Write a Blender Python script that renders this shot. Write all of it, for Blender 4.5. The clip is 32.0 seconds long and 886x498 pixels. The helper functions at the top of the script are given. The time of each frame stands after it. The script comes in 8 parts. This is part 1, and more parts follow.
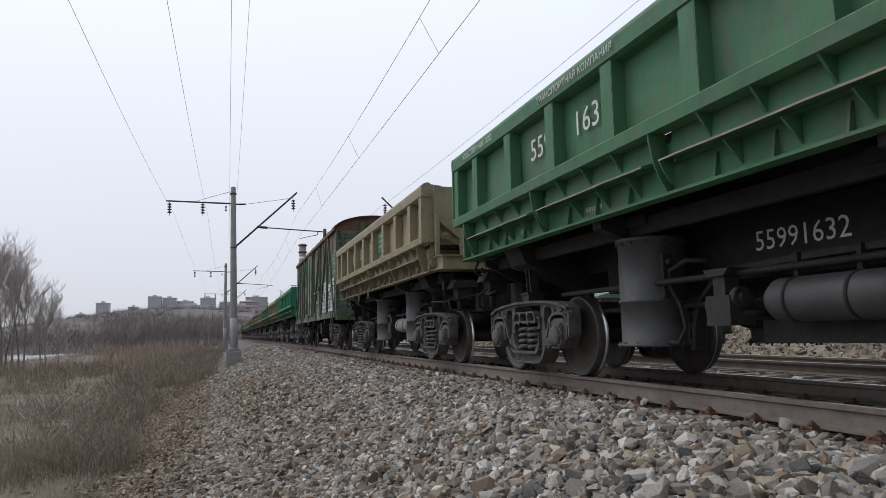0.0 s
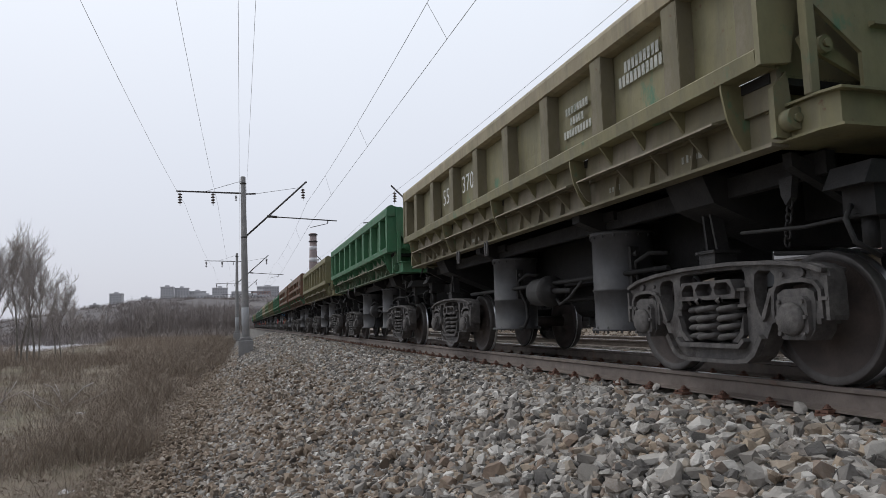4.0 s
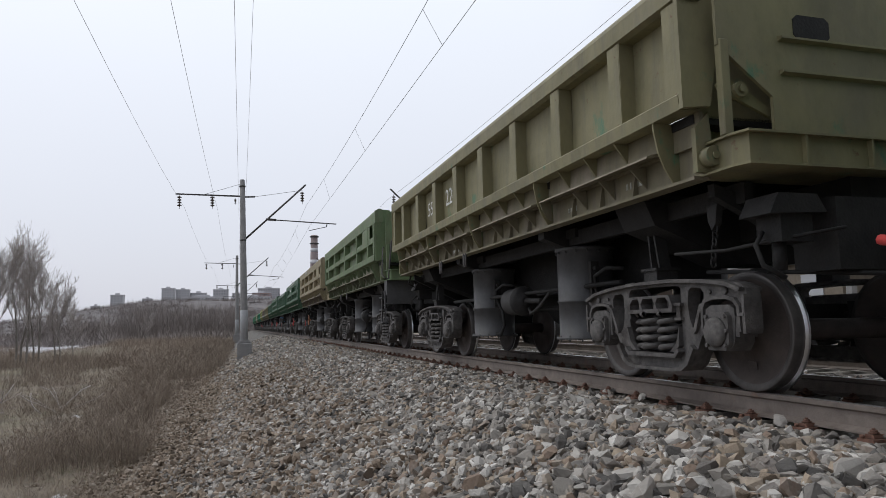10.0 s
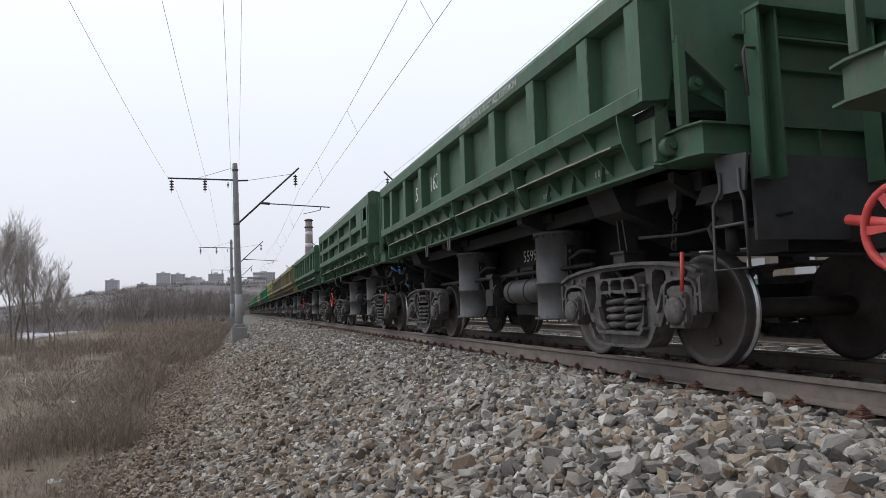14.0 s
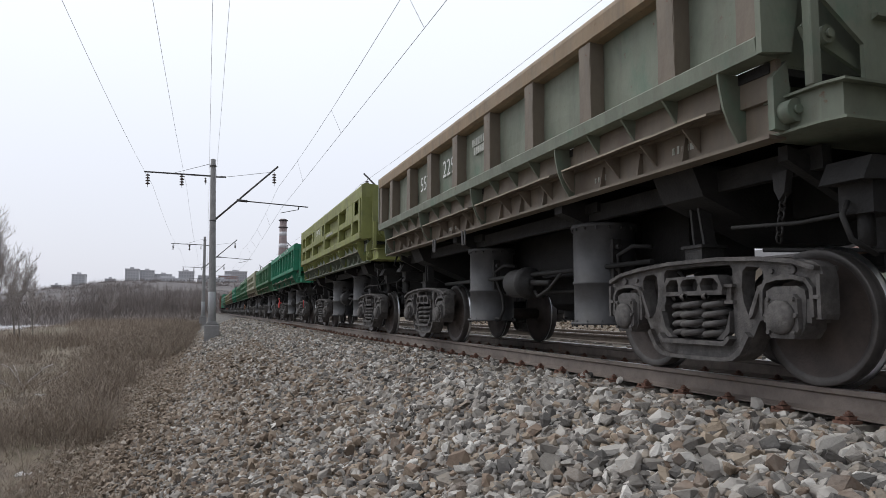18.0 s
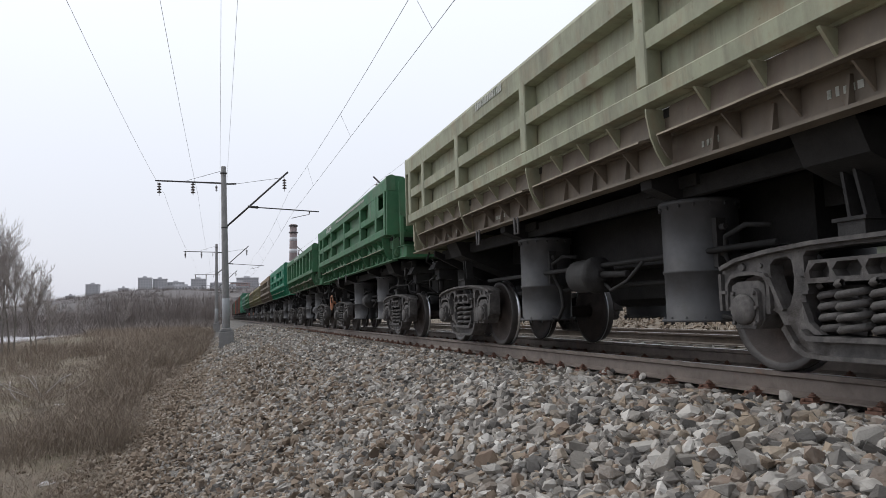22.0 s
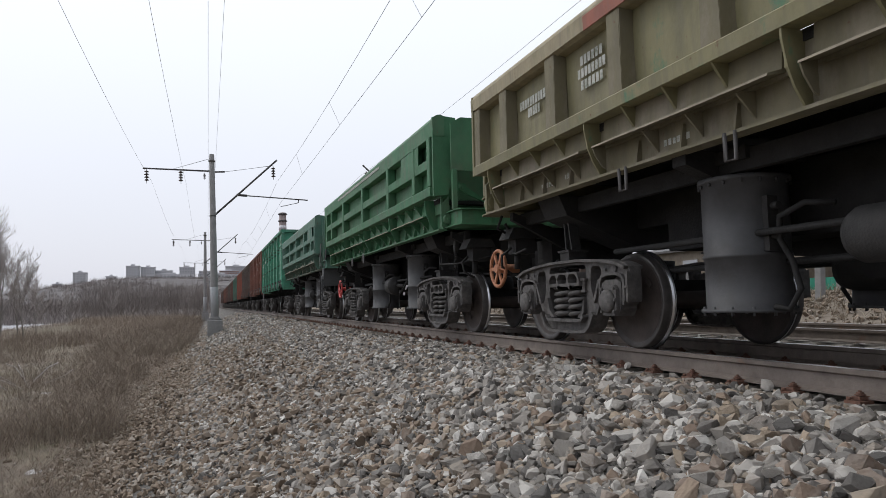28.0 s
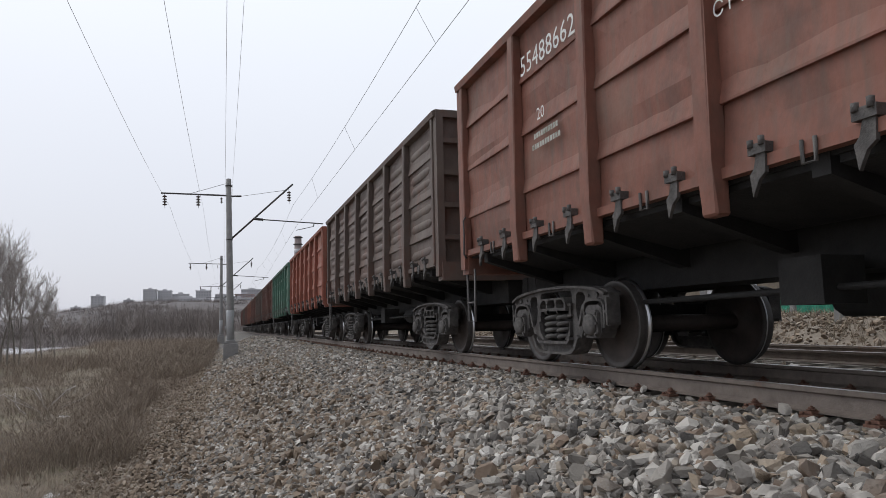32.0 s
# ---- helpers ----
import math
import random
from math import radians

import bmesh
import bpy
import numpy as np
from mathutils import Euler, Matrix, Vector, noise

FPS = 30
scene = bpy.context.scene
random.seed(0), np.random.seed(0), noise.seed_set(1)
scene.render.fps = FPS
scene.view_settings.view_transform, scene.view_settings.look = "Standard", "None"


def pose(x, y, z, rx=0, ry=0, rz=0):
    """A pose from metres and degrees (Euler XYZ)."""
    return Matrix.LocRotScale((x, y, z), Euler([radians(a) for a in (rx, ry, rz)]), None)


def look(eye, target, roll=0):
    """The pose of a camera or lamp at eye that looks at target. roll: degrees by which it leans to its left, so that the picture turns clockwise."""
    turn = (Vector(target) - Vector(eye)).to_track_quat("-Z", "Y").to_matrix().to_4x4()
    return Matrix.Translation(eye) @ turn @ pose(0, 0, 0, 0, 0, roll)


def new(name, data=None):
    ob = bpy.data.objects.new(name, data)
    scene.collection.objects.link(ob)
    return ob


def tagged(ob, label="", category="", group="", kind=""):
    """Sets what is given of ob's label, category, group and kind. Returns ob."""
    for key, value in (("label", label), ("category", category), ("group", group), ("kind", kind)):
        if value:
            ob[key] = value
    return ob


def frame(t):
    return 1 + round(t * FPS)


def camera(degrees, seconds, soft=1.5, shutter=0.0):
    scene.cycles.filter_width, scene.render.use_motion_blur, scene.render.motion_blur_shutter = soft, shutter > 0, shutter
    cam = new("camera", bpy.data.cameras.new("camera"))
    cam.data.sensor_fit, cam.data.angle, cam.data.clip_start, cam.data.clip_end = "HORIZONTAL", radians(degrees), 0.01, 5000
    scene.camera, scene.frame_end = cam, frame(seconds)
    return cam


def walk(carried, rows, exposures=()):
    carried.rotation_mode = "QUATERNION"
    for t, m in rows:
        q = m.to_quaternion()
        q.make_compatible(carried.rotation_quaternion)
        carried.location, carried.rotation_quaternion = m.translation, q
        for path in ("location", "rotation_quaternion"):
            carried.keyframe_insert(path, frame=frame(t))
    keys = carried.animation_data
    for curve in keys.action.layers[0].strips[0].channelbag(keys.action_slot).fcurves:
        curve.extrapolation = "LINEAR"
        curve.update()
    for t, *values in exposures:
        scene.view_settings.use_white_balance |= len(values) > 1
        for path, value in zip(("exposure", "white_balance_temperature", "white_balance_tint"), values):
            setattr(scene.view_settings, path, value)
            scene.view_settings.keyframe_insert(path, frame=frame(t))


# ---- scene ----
cam = camera(66.0, 32.0, soft=0.6)
PATH = [
    (0, (-0.178, -0.008, 0.538), (0.418, 1.885, 0.783), -1.0),
    (0.5, (-0.18, -0.002, 0.533), (0.414, 1.892, 0.783), -0.9),
    (1, (-0.176, 0.001, 0.539), (0.417, 1.894, 0.794), -0.9),
    (1.5, (-0.184, 0.009, 0.53), (0.41, 1.902, 0.783), -0.6),
    (2, (-0.195, 0.011, 0.526), (0.404, 1.903, 0.773), -0.6),
    (2.5, (-0.183, 0.022, 0.522), (0.417, 1.915, 0.762), -0.7),
    (3, (-0.171, 0.027, 0.52), (0.421, 1.923, 0.753), -1.1),
    (3.5, (-0.159, 0.038, 0.521), (0.423, 1.939, 0.739), -1.4),
    (4, (-0.159, 0.034, 0.521), (0.409, 1.939, 0.732), -1.4),
    (4.5, (-0.168, 0.031, 0.523), (0.401, 1.938, 0.727), -1.1),
    (6.5, (-0.058, 0.025, 0.605), (0.532, 1.926, 0.796), -0.6),
    (7, (-0.042, 0.038, 0.608), (0.555, 1.938, 0.801), -0.9),
    (7.5, (-0.057, 0.038, 0.61), (0.534, 1.938, 0.807), -1.2),
    (8, (-0.062, 0.016, 0.608), (0.517, 1.92, 0.808), -1.1),
    (8.5, (-0.047, -0.004, 0.605), (0.519, 1.903, 0.811), -1.1),
    (9, (-0.036, -0.032, 0.597), (0.525, 1.876, 0.807), -1.2),
    (9.5, (-0.024, -0.054, 0.59), (0.534, 1.855, 0.804), -1.3),
    (10, (-0.034, -0.043, 0.587), (0.531, 1.863, 0.805), -1.2),
    (10.5, (-0.036, -0.032, 0.585), (0.536, 1.873, 0.798), -1.2),
    (11, (-0.023, -0.033, 0.598), (0.548, 1.872, 0.807), -1.3),
    (11.5, (-0.017, -0.028, 0.594), (0.553, 1.878, 0.798), -1.3),
    (12, (-0.016, -0.025, 0.589), (0.549, 1.884, 0.785), -1.4),
    (12.5, (-0.013, -0.034, 0.589), (0.545, 1.878, 0.778), -1.4),
    (13, (0.016, -0.039, 0.584), (0.575, 1.872, 0.772), -1.5),
    (13.5, (0.012, -0.047, 0.579), (0.577, 1.864, 0.756), -1.8),
    (14, (0.019, -0.023, 0.575), (0.598, 1.884, 0.742), -1.7),
    (14.5, (0.007, -0.012, 0.573), (0.597, 1.893, 0.729), -1.5),
    (15, (-0.004, -0.016, 0.57), (0.587, 1.889, 0.717), -1.2),
    (15.5, (-0.014, -0.012, 0.546), (0.572, 1.895, 0.693), -0.9),
    (17.5, (-0.147, 0.019, 0.515), (0.483, 1.908, 0.696), 0.0),
    (18, (-0.165, 0.016, 0.514), (0.485, 1.899, 0.696), 0.1),
    (18.5, (-0.161, 0.024, 0.509), (0.494, 1.905, 0.693), 0.3),
    (19, (-0.165, 0.021, 0.511), (0.494, 1.9, 0.697), 0.4),
    (19.5, (-0.174, 0.028, 0.514), (0.48, 1.909, 0.702), 0.3),
    (20, (-0.172, 0.039, 0.509), (0.472, 1.923, 0.698), 0.4),
    (20.5, (-0.186, 0.049, 0.508), (0.449, 1.937, 0.697), 0.0),
    (21, (-0.207, 0.064, 0.506), (0.42, 1.954, 0.693), -0.6),
    (21.5, (-0.226, 0.084, 0.504), (0.394, 1.976, 0.69), -1.0),
    (22, (-0.235, 0.063, 0.504), (0.387, 1.955, 0.69), -1.3),
    (22.5, (-0.23, 0.051, 0.504), (0.4, 1.94, 0.69), -1.5),
    (23, (-0.223, 0.045, 0.507), (0.415, 1.931, 0.693), -1.6),
    (23.5, (-0.204, 0.062, 0.506), (0.443, 1.946, 0.69), -1.5),
    (24, (-0.18, 0.066, 0.51), (0.465, 1.951, 0.688), -1.6),
    (24.5, (-0.171, 0.056, 0.511), (0.459, 1.947, 0.683), -1.6),
    (25, (-0.174, 0.037, 0.509), (0.452, 1.929, 0.679), -1.9),
    (25.5, (-0.174, 0.048, 0.5), (0.455, 1.939, 0.667), -1.7),
    (27.5, (-0.193, 0.037, 0.505), (0.455, 1.923, 0.655), -1.3),
    (28, (-0.212, 0.042, 0.51), (0.438, 1.927, 0.663), -1.2),
    (28.5, (-0.23, 0.02, 0.525), (0.411, 1.908, 0.687), -0.9),
    (29, (-0.229, 0.004, 0.524), (0.398, 1.896, 0.694), -1.0),
    (29.5, (-0.228, -0.019, 0.528), (0.384, 1.876, 0.71), -1.3),
    (30, (-0.243, -0.024, 0.518), (0.364, 1.871, 0.715), -1.4),
    (30.5, (-0.273, -0.014, 0.51), (0.327, 1.882, 0.714), -1.3),
    (31, (-0.269, -0.019, 0.516), (0.324, 1.88, 0.723), -1.1),
    (31.5, (-0.243, -0.016, 0.509), (0.355, 1.88, 0.726), -1.2),
    (32, (-0.228, -0.006, 0.515), (0.381, 1.886, 0.735), -1.3),
]
LIGHT = [(0, 0.02), (1, 0.03), (2, -0.06), (3, -0.18), (4, -0.06), (7, 0.07), (8, 0.12), (9, 0.09), (10, 0.0), (11, 0.06), (12, 0.05), (13, 0.1), (14, 0.14),
         (15, 0.15), (18, 0.15), (20, 0.12), (22, 0.13), (25, 0.16), (28, 0.16), (29, 0.19), (30, 0.15), (31, 0.06), (32, 0.02)]
walk(cam, [(t, look(eye, target, roll)) for t, eye, target, roll in PATH], [(t, stops, 6380 + 3 * t, 7) for t, stops in LIGHT])

# ---------------------------------------------------------------- light
world = bpy.data.worlds.new("overcast_sky")
scene.world = world
world.use_nodes = True
wn, wl = world.node_tree.nodes, world.node_tree.links
wn.clear()
w_out, w_bg = wn.new("ShaderNodeOutputWorld"), wn.new("ShaderNodeBackground")
sky = wn.new("ShaderNodeTexSky")
sky.sky_type, sky.sun_disc = "NISHITA", False
sky.sun_elevation, sky.sun_rotation = radians(52), radians(-40)
sky.air_density, sky.dust_density, sky.ozone_density = 1.0, 4.0, 2.0
# a veil of high cloud lies over the clear sky: bright all round, a little greyer towards the horizon
w_co, w_sep, w_ramp = wn.new("ShaderNodeTexCoord"), wn.new("ShaderNodeSeparateXYZ"), wn.new("ShaderNodeValToRGB")
w_ramp.color_ramp.elements[0].position, w_ramp.color_ramp.elements[0].color = 0.0, (0.62, 0.62, 0.70, 1)
w_ramp.color_ramp.elements[1].position, w_ramp.color_ramp.elements[1].color = 0.55, (0.93, 0.955, 1.04, 1)
w_noise = wn.new("ShaderNodeTexNoise")
w_noise.inputs["Scale"].default_value, w_noise.inputs["Detail"].default_value = 1.6, 4.0
w_cloud = wn.new("ShaderNodeMixRGB")
w_cloud.blend_type, w_cloud.inputs[0].default_value = "OVERLAY", 0.10
w_dim, w_add = wn.new("ShaderNodeMixRGB"), wn.new("ShaderNodeMixRGB")
w_dim.blend_type, w_dim.inputs[0].default_value, w_dim.inputs[2].default_value = "MULTIPLY", 1.0, (0.012, 0.012, 0.012, 1)
w_add.blend_type, w_add.inputs[0].default_value = "ADD", 1.0
wl.new(w_co.outputs["Generated"], w_sep.inputs[0])
wl.new(w_sep.outputs["Z"], w_ramp.inputs[0])
wl.new(w_co.outputs["Generated"], w_noise.inputs["Vector"])
wl.new(w_ramp.outputs[0], w_cloud.inputs[1])
wl.new(w_noise.outputs["Fac"], w_cloud.inputs[2])
wl.new(sky.outputs[0], w_dim.inputs[1])
# the veil is brightest on the sun's side and falls off smoothly away from it
w_dot, w_side, w_mul = wn.new("ShaderNodeVectorMath"), wn.new("ShaderNodeMapRange"), wn.new("ShaderNodeMixRGB")
w_dot.operation, w_dot.inputs[1].default_value = "DOT_PRODUCT", (-0.50, 0.72, 0.48)
w_side.inputs[1].default_value, w_side.inputs[2].default_value, w_side.inputs[3].default_value, w_side.inputs[4].default_value = -0.9, 0.55, 0.12, 1.0
w_mul.blend_type, w_mul.inputs[0].default_value = "MULTIPLY", 1.0
wl.new(w_co.outputs["Generated"], w_dot.inputs[0])
wl.new(w_dot.outputs["Value"], w_side.inputs[0])
wl.new(w_cloud.outputs[0], w_mul.inputs[1])
wl.new(w_side.outputs[0], w_mul.inputs[2])
wl.new(w_mul.outputs[0], w_add.inputs[1])
wl.new(w_dim.outputs[0], w_add.inputs[2])
wl.new(w_add.outputs[0], w_bg.inputs[0])
w_bg.inputs[1].default_value = 1.0
wl.new(w_bg.outputs[0], w_out.inputs[0])

sun_data = bpy.data.lights.new("sun", "SUN")
sun_data.energy, sun_data.angle, sun_data.color = 0.8, radians(30), (1.0, 0.96, 0.9)
sun = new("sun", sun_data)
sun.matrix_world = look((-22, 26, 45), (0, 0, 0))

# ---------------------------------------------------------------- materials


def material(name, ramp, scale=4.0, rough=0.6, metal=0.0, bump=0.15, fine=60.0, island=0.0, objrand=0.0, coords="Object",
             stain=None, stain_scale=1.2, stain_at=(0.55, 0.7), stretch=(1, 1, 1)):
    """A procedural surface: a coarse noise through a colour ramp, a second noise for stains, fine bump."""
    m = bpy.data.materials.new(name)
    m.use_nodes = True
    n, l = m.node_tree.nodes, m.node_tree.links
    b = n["Principled BSDF"]
    b.inputs["Roughness"].default_value, b.inputs["Metallic"].default_value = rough, metal
    co, mp = n.new("ShaderNodeTexCoord"), n.new("ShaderNodeMapping")
    mp.inputs["Scale"].default_value = stretch
    l.new(co.outputs[coords], mp.inputs[0])
    no = n.new("ShaderNodeTexNoise")
    no.inputs["Scale"].default_value, no.inputs["Detail"].default_value, no.inputs["Roughness"].default_value = scale, 8.0, 0.65
    l.new(mp.outputs[0], no.inputs["Vector"])
    fac = no.outputs["Fac"]
    if island or objrand:
        src = n.new("ShaderNodeNewGeometry").outputs["Random Per Island"] if island else n.new("ShaderNodeObjectInfo").outputs["Random"]
        mx = n.new("ShaderNodeMix")
        mx.inputs[0].default_value = island or objrand
        l.new(fac, mx.inputs[2])
        l.new(src, mx.inputs[3])
        fac = mx.outputs[0]
    r = n.new("ShaderNodeValToRGB")
    e = r.color_ramp.elements
    while len(e) < len(ramp):
        e.new(0.5)
    for el, (p, c) in zip(e, ramp):
        el.position, el.color = p, (*c, 1)
    l.new(fac, r.inputs[0])
    colour = r.outputs[0]
    if stain:
        sn = n.new("ShaderNodeTexNoise")
        sn.inputs["Scale"].default_value, sn.inputs["Detail"].default_value, sn.inputs["Roughness"].default_value = stain_scale, 10.0, 0.7
        l.new(mp.outputs[0], sn.inputs["Vector"])
        sr = n.new("ShaderNodeMapRange")
        sr.inputs[1].default_value, sr.inputs[2].default_value = stain_at
        l.new(sn.outputs["Fac"], sr.inputs[0])
        mix = n.new("ShaderNodeMixRGB")
        l.new(sr.outputs[0], mix.inputs[0])
        l.new(colour, mix.inputs[1])
        mix.inputs[2].default_value = (*stain, 1)
        colour = mix.outputs[0]
    l.new(colour, b.inputs["Base Color"])
    if bump:
        bn, bu = n.new("ShaderNodeTexNoise"), n.new("ShaderNodeBump")
        bn.inputs["Scale"].default_value, bn.inputs["Detail"].default_value = fine, 6.0
        l.new(mp.outputs[0], bn.inputs["Vector"])
        bu.inputs["Strength"].default_value, bu.inputs["Distance"].default_value = bump, 0.02
        l.new(bn.outputs["Fac"], bu.inputs["Height"])
        l.new(bu.outputs[0], b.inputs["Normal"])
    return m


def shade(c, k):
    return tuple(min(1.0, v * k) for v in c)


RUST = (0.15, 0.07, 0.045)


def paint(name, c, stain, at=(0.52, 0.72), rough=0.55, dirt=0.55, rust=True, stretch=(1, 1, 0.55), stain_scale=2.4):
    """Old wagon paint: patchy colour, a second paint or stain, vertical dirt runs and small rust spots."""
    m = material(name, [(0.3, shade(c, 0.74)), (0.5, c), (0.72, shade(c, 1.2))], scale=3.0, rough=rough, bump=0.14, fine=25.0,
                 stain=stain, stain_scale=stain_scale, stain_at=at, stretch=stretch)
    n, l = m.node_tree.nodes, m.node_tree.links
    b = n["Principled BSDF"]
    src = b.inputs["Base Color"].links[0].from_socket
    co, mp = n.new("ShaderNodeTexCoord"), n.new("ShaderNodeMapping")
    mp.inputs["Scale"].default_value = (2, 9, 0.7)
    l.new(co.outputs["Object"], mp.inputs[0])
    for vec, scale, lo, hi, colour, amount in ((mp.outputs[0], 1.0, 0.48, 0.78, (0.12, 0.105, 0.085), dirt), (co.outputs["Object"], 0.9, 0.50, 0.75, (0.2, 0.18, 0.145), dirt * 0.7),
                                               (co.outputs["Object"], 11.0, 0.66, 0.74, RUST, 0.75 if rust else 0.0)):
        tx, mr, mx = n.new("ShaderNodeTexNoise"), n.new("ShaderNodeMapRange"), n.new("ShaderNodeMixRGB")
        tx.inputs["Scale"].default_value, tx.inputs["Detail"].default_value, tx.inputs["Roughness"].default_value = scale, 7.0, 0.6
        l.new(vec, tx.inputs["Vector"])
        mr.inputs[1].default_value, mr.inputs[2].default_value, mr.inputs[4].default_value = lo, hi, amount
        l.new(tx.outputs["Fac"], mr.inputs[0])
        l.new(mr.outputs[0], mx.inputs[0])
        l.new(src, mx.inputs[1])
        mx.inputs[2].default_value = (*colour, 1)
        src = mx.outputs[0]
    l.new(src, b.inputs["Base Color"])
    rr = n.new("ShaderNodeMapRange")
    rr.inputs[3].default_value, rr.inputs[4].default_value = rough - 0.08, rough + 0.3
    l.new(tx.outputs["Fac"], rr.inputs[0])
    l.new(rr.outputs[0], b.inputs["Roughness"])
    return m


M = {
    "green": paint("green_wagon_paint", (0.055, 0.175, 0.085), (0.105, 0.14, 0.085), (0.55, 0.8)),
    "bright": paint("bright_green_wagon_paint", (0.022, 0.22, 0.125), (0.06, 0.17, 0.1), (0.58, 0.8)),
    "deep": paint("deep_green_wagon_paint", (0.06, 0.135, 0.08), (0.10, 0.125, 0.085), (0.55, 0.8)),
    "olive": paint("olive_dusty_wagon_paint", (0.215, 0.195, 0.105), (0.09, 0.19, 0.11), (0.6, 0.68)),
    "tan": paint("tan_dusty_wagon_paint", (0.32, 0.27, 0.17), (0.20, 0.19, 0.10), (0.5, 0.75)),
    "rust": paint("rust_brown_wagon_paint", (0.185, 0.098, 0.06), (0.05, 0.15, 0.085), (0.55, 0.59)),
    "brown": paint("grey_brown_wagon_paint", (0.17, 0.138, 0.105), (0.125, 0.09, 0.068), (0.52, 0.72)),
    "lime": paint("yellow_green_wagon_paint", (0.245, 0.26, 0.085), (0.09, 0.2, 0.115), (0.62, 0.7)),
    "pale": paint("pale_grey_green_wagon_paint", (0.33, 0.34, 0.24), (0.3, 0.23, 0.15), (0.5, 0.75)),
    "moss": paint("moss_green_wagon_paint", (0.14, 0.2, 0.10), (0.22, 0.19, 0.12), (0.52, 0.75)),
    "slate": paint("grey_green_wagon_paint", (0.17, 0.19, 0.145), (0.1, 0.17, 0.12), (0.55, 0.75)),
    "ochre": paint("ochre_brown_wagon_paint", (0.27, 0.19, 0.115), (0.2, 0.16, 0.1), (0.5, 0.75)),
    "dusty": material("dusty_lit_lip_paint", [(0.3, (0.2, 0.17, 0.13)), (0.7, (0.36, 0.31, 0.24))], scale=5, rough=0.85, bump=0.2, fine=40),
    "mint": paint("mint_green_wagon_paint", (0.085, 0.31, 0.205), (0.06, 0.10, 0.07), (0.55, 0.6), stretch=(1, 1.1, 2.2), stain_scale=2.0, dirt=0.7),
    "red": paint("red_brown_wagon_paint", (0.235, 0.094, 0.066), (0.15, 0.072, 0.054), (0.5, 0.7)),
    "maroon": paint("dark_maroon_wagon_paint", (0.16, 0.075, 0.06), (0.1, 0.06, 0.05), (0.5, 0.75)),
    "brick": paint("brick_red_wagon_paint", (0.31, 0.10, 0.066), (0.22, 0.09, 0.06), (0.55, 0.8)),
    "greybrown": paint("grey_weathered_wagon_paint", (0.125, 0.092, 0.08), (0.15, 0.075, 0.055), (0.5, 0.7)),
    "teal": paint("teal_green_wagon_paint", (0.09, 0.2, 0.15), (0.12, 0.13, 0.1), (0.5, 0.75)),
}


def grimy(key):
    """The lower flanges of a wagon: its own paint under a coat of road dust."""
    name = "grimy_" + key
    if name not in M:
        c = M[key].node_tree.nodes["Color Ramp"].color_ramp.elements[1].color
        d = (0.15, 0.128, 0.10)
        M[name] = paint(name + "_paint", tuple(0.5 * a + 0.5 * b for a, b in zip(c[:3], d)), (0.27, 0.235, 0.185), (0.5, 0.72), rough=0.7, dirt=0.6)
    return M[name]


# Nearly black: grime plus under-wagon shade put into the base colour.
m_under = material("grime_and_shade_black", [(0.3, (0.009, 0.0085, 0.0085)), (0.7, (0.026, 0.024, 0.0235))], scale=6, rough=0.8, bump=0.3, fine=40)
m_bogie = material("dusty_cast_steel", [(0.3, (0.047, 0.044, 0.043)), (0.5, (0.094, 0.087, 0.084)), (0.7, (0.155, 0.143, 0.135))], scale=7, rough=0.75, bump=0.3, fine=70,
                   stain=(0.035, 0.027, 0.023), stain_scale=3.0, stain_at=(0.54, 0.7))
m_soot = material("sooty_brake_gear", [(0.3, (0.013, 0.0125, 0.0125)), (0.7, (0.038, 0.035, 0.034))], scale=8, rough=0.7, bump=0.3, fine=60)
m_cyl = material("grey_painted_steel", [(0.3, (0.046, 0.046, 0.049)), (0.7, (0.085, 0.084, 0.088))], scale=4, rough=0.6, bump=0.1, fine=40,
                 stain=(0.045, 0.04, 0.038), stain_at=(0.5, 0.7))
m_reservoir = material("dark_painted_reservoir", [(0.3, (0.036, 0.035, 0.036)), (0.7, (0.068, 0.066, 0.067))], scale=5, rough=0.55, bump=0.1, fine=40)
m_disc = material("rusty_wheel_disc", [(0.3, (0.04, 0.031, 0.028)), (0.7, (0.085, 0.066, 0.058))], scale=5, rough=0.7, bump=0.2, fine=50)
m_tread = material("polished_steel", [(0.3, (0.5, 0.5, 0.52)), (0.7, (0.7, 0.7, 0.72))], scale=6, rough=0.28, metal=1.0, bump=0.0)
m_rail_side = material("brown_rail_steel", [(0.3, (0.125, 0.10, 0.086)), (0.7, (0.225, 0.188, 0.162))], scale=5, rough=0.7, bump=0.25, fine=60,
                       stain=(0.22, 0.1, 0.05), stain_at=(0.6, 0.75))
m_roll = material("dull_rolled_steel", [(0.3, (0.05, 0.045, 0.043)), (0.7, (0.11, 0.1, 0.095))], scale=6, rough=0.5, metal=0.3, bump=0.1)
m_rail_top = material("worn_rail_head", [(0.3, (0.32, 0.3, 0.3)), (0.7, (0.5, 0.48, 0.47))], scale=8, rough=0.35, metal=0.8, bump=0.0)
m_bolt = material("rusted_fastening", [(0.3, (0.10, 0.052, 0.038)), (0.7, (0.21, 0.108, 0.075))], scale=20, rough=0.85, bump=0.4, fine=90)
m_wood = material("weathered_sleeper", [(0.3, (0.16, 0.14, 0.12)), (0.7, (0.3, 0.27, 0.23))], scale=9, rough=0.9, bump=0.4, fine=60)
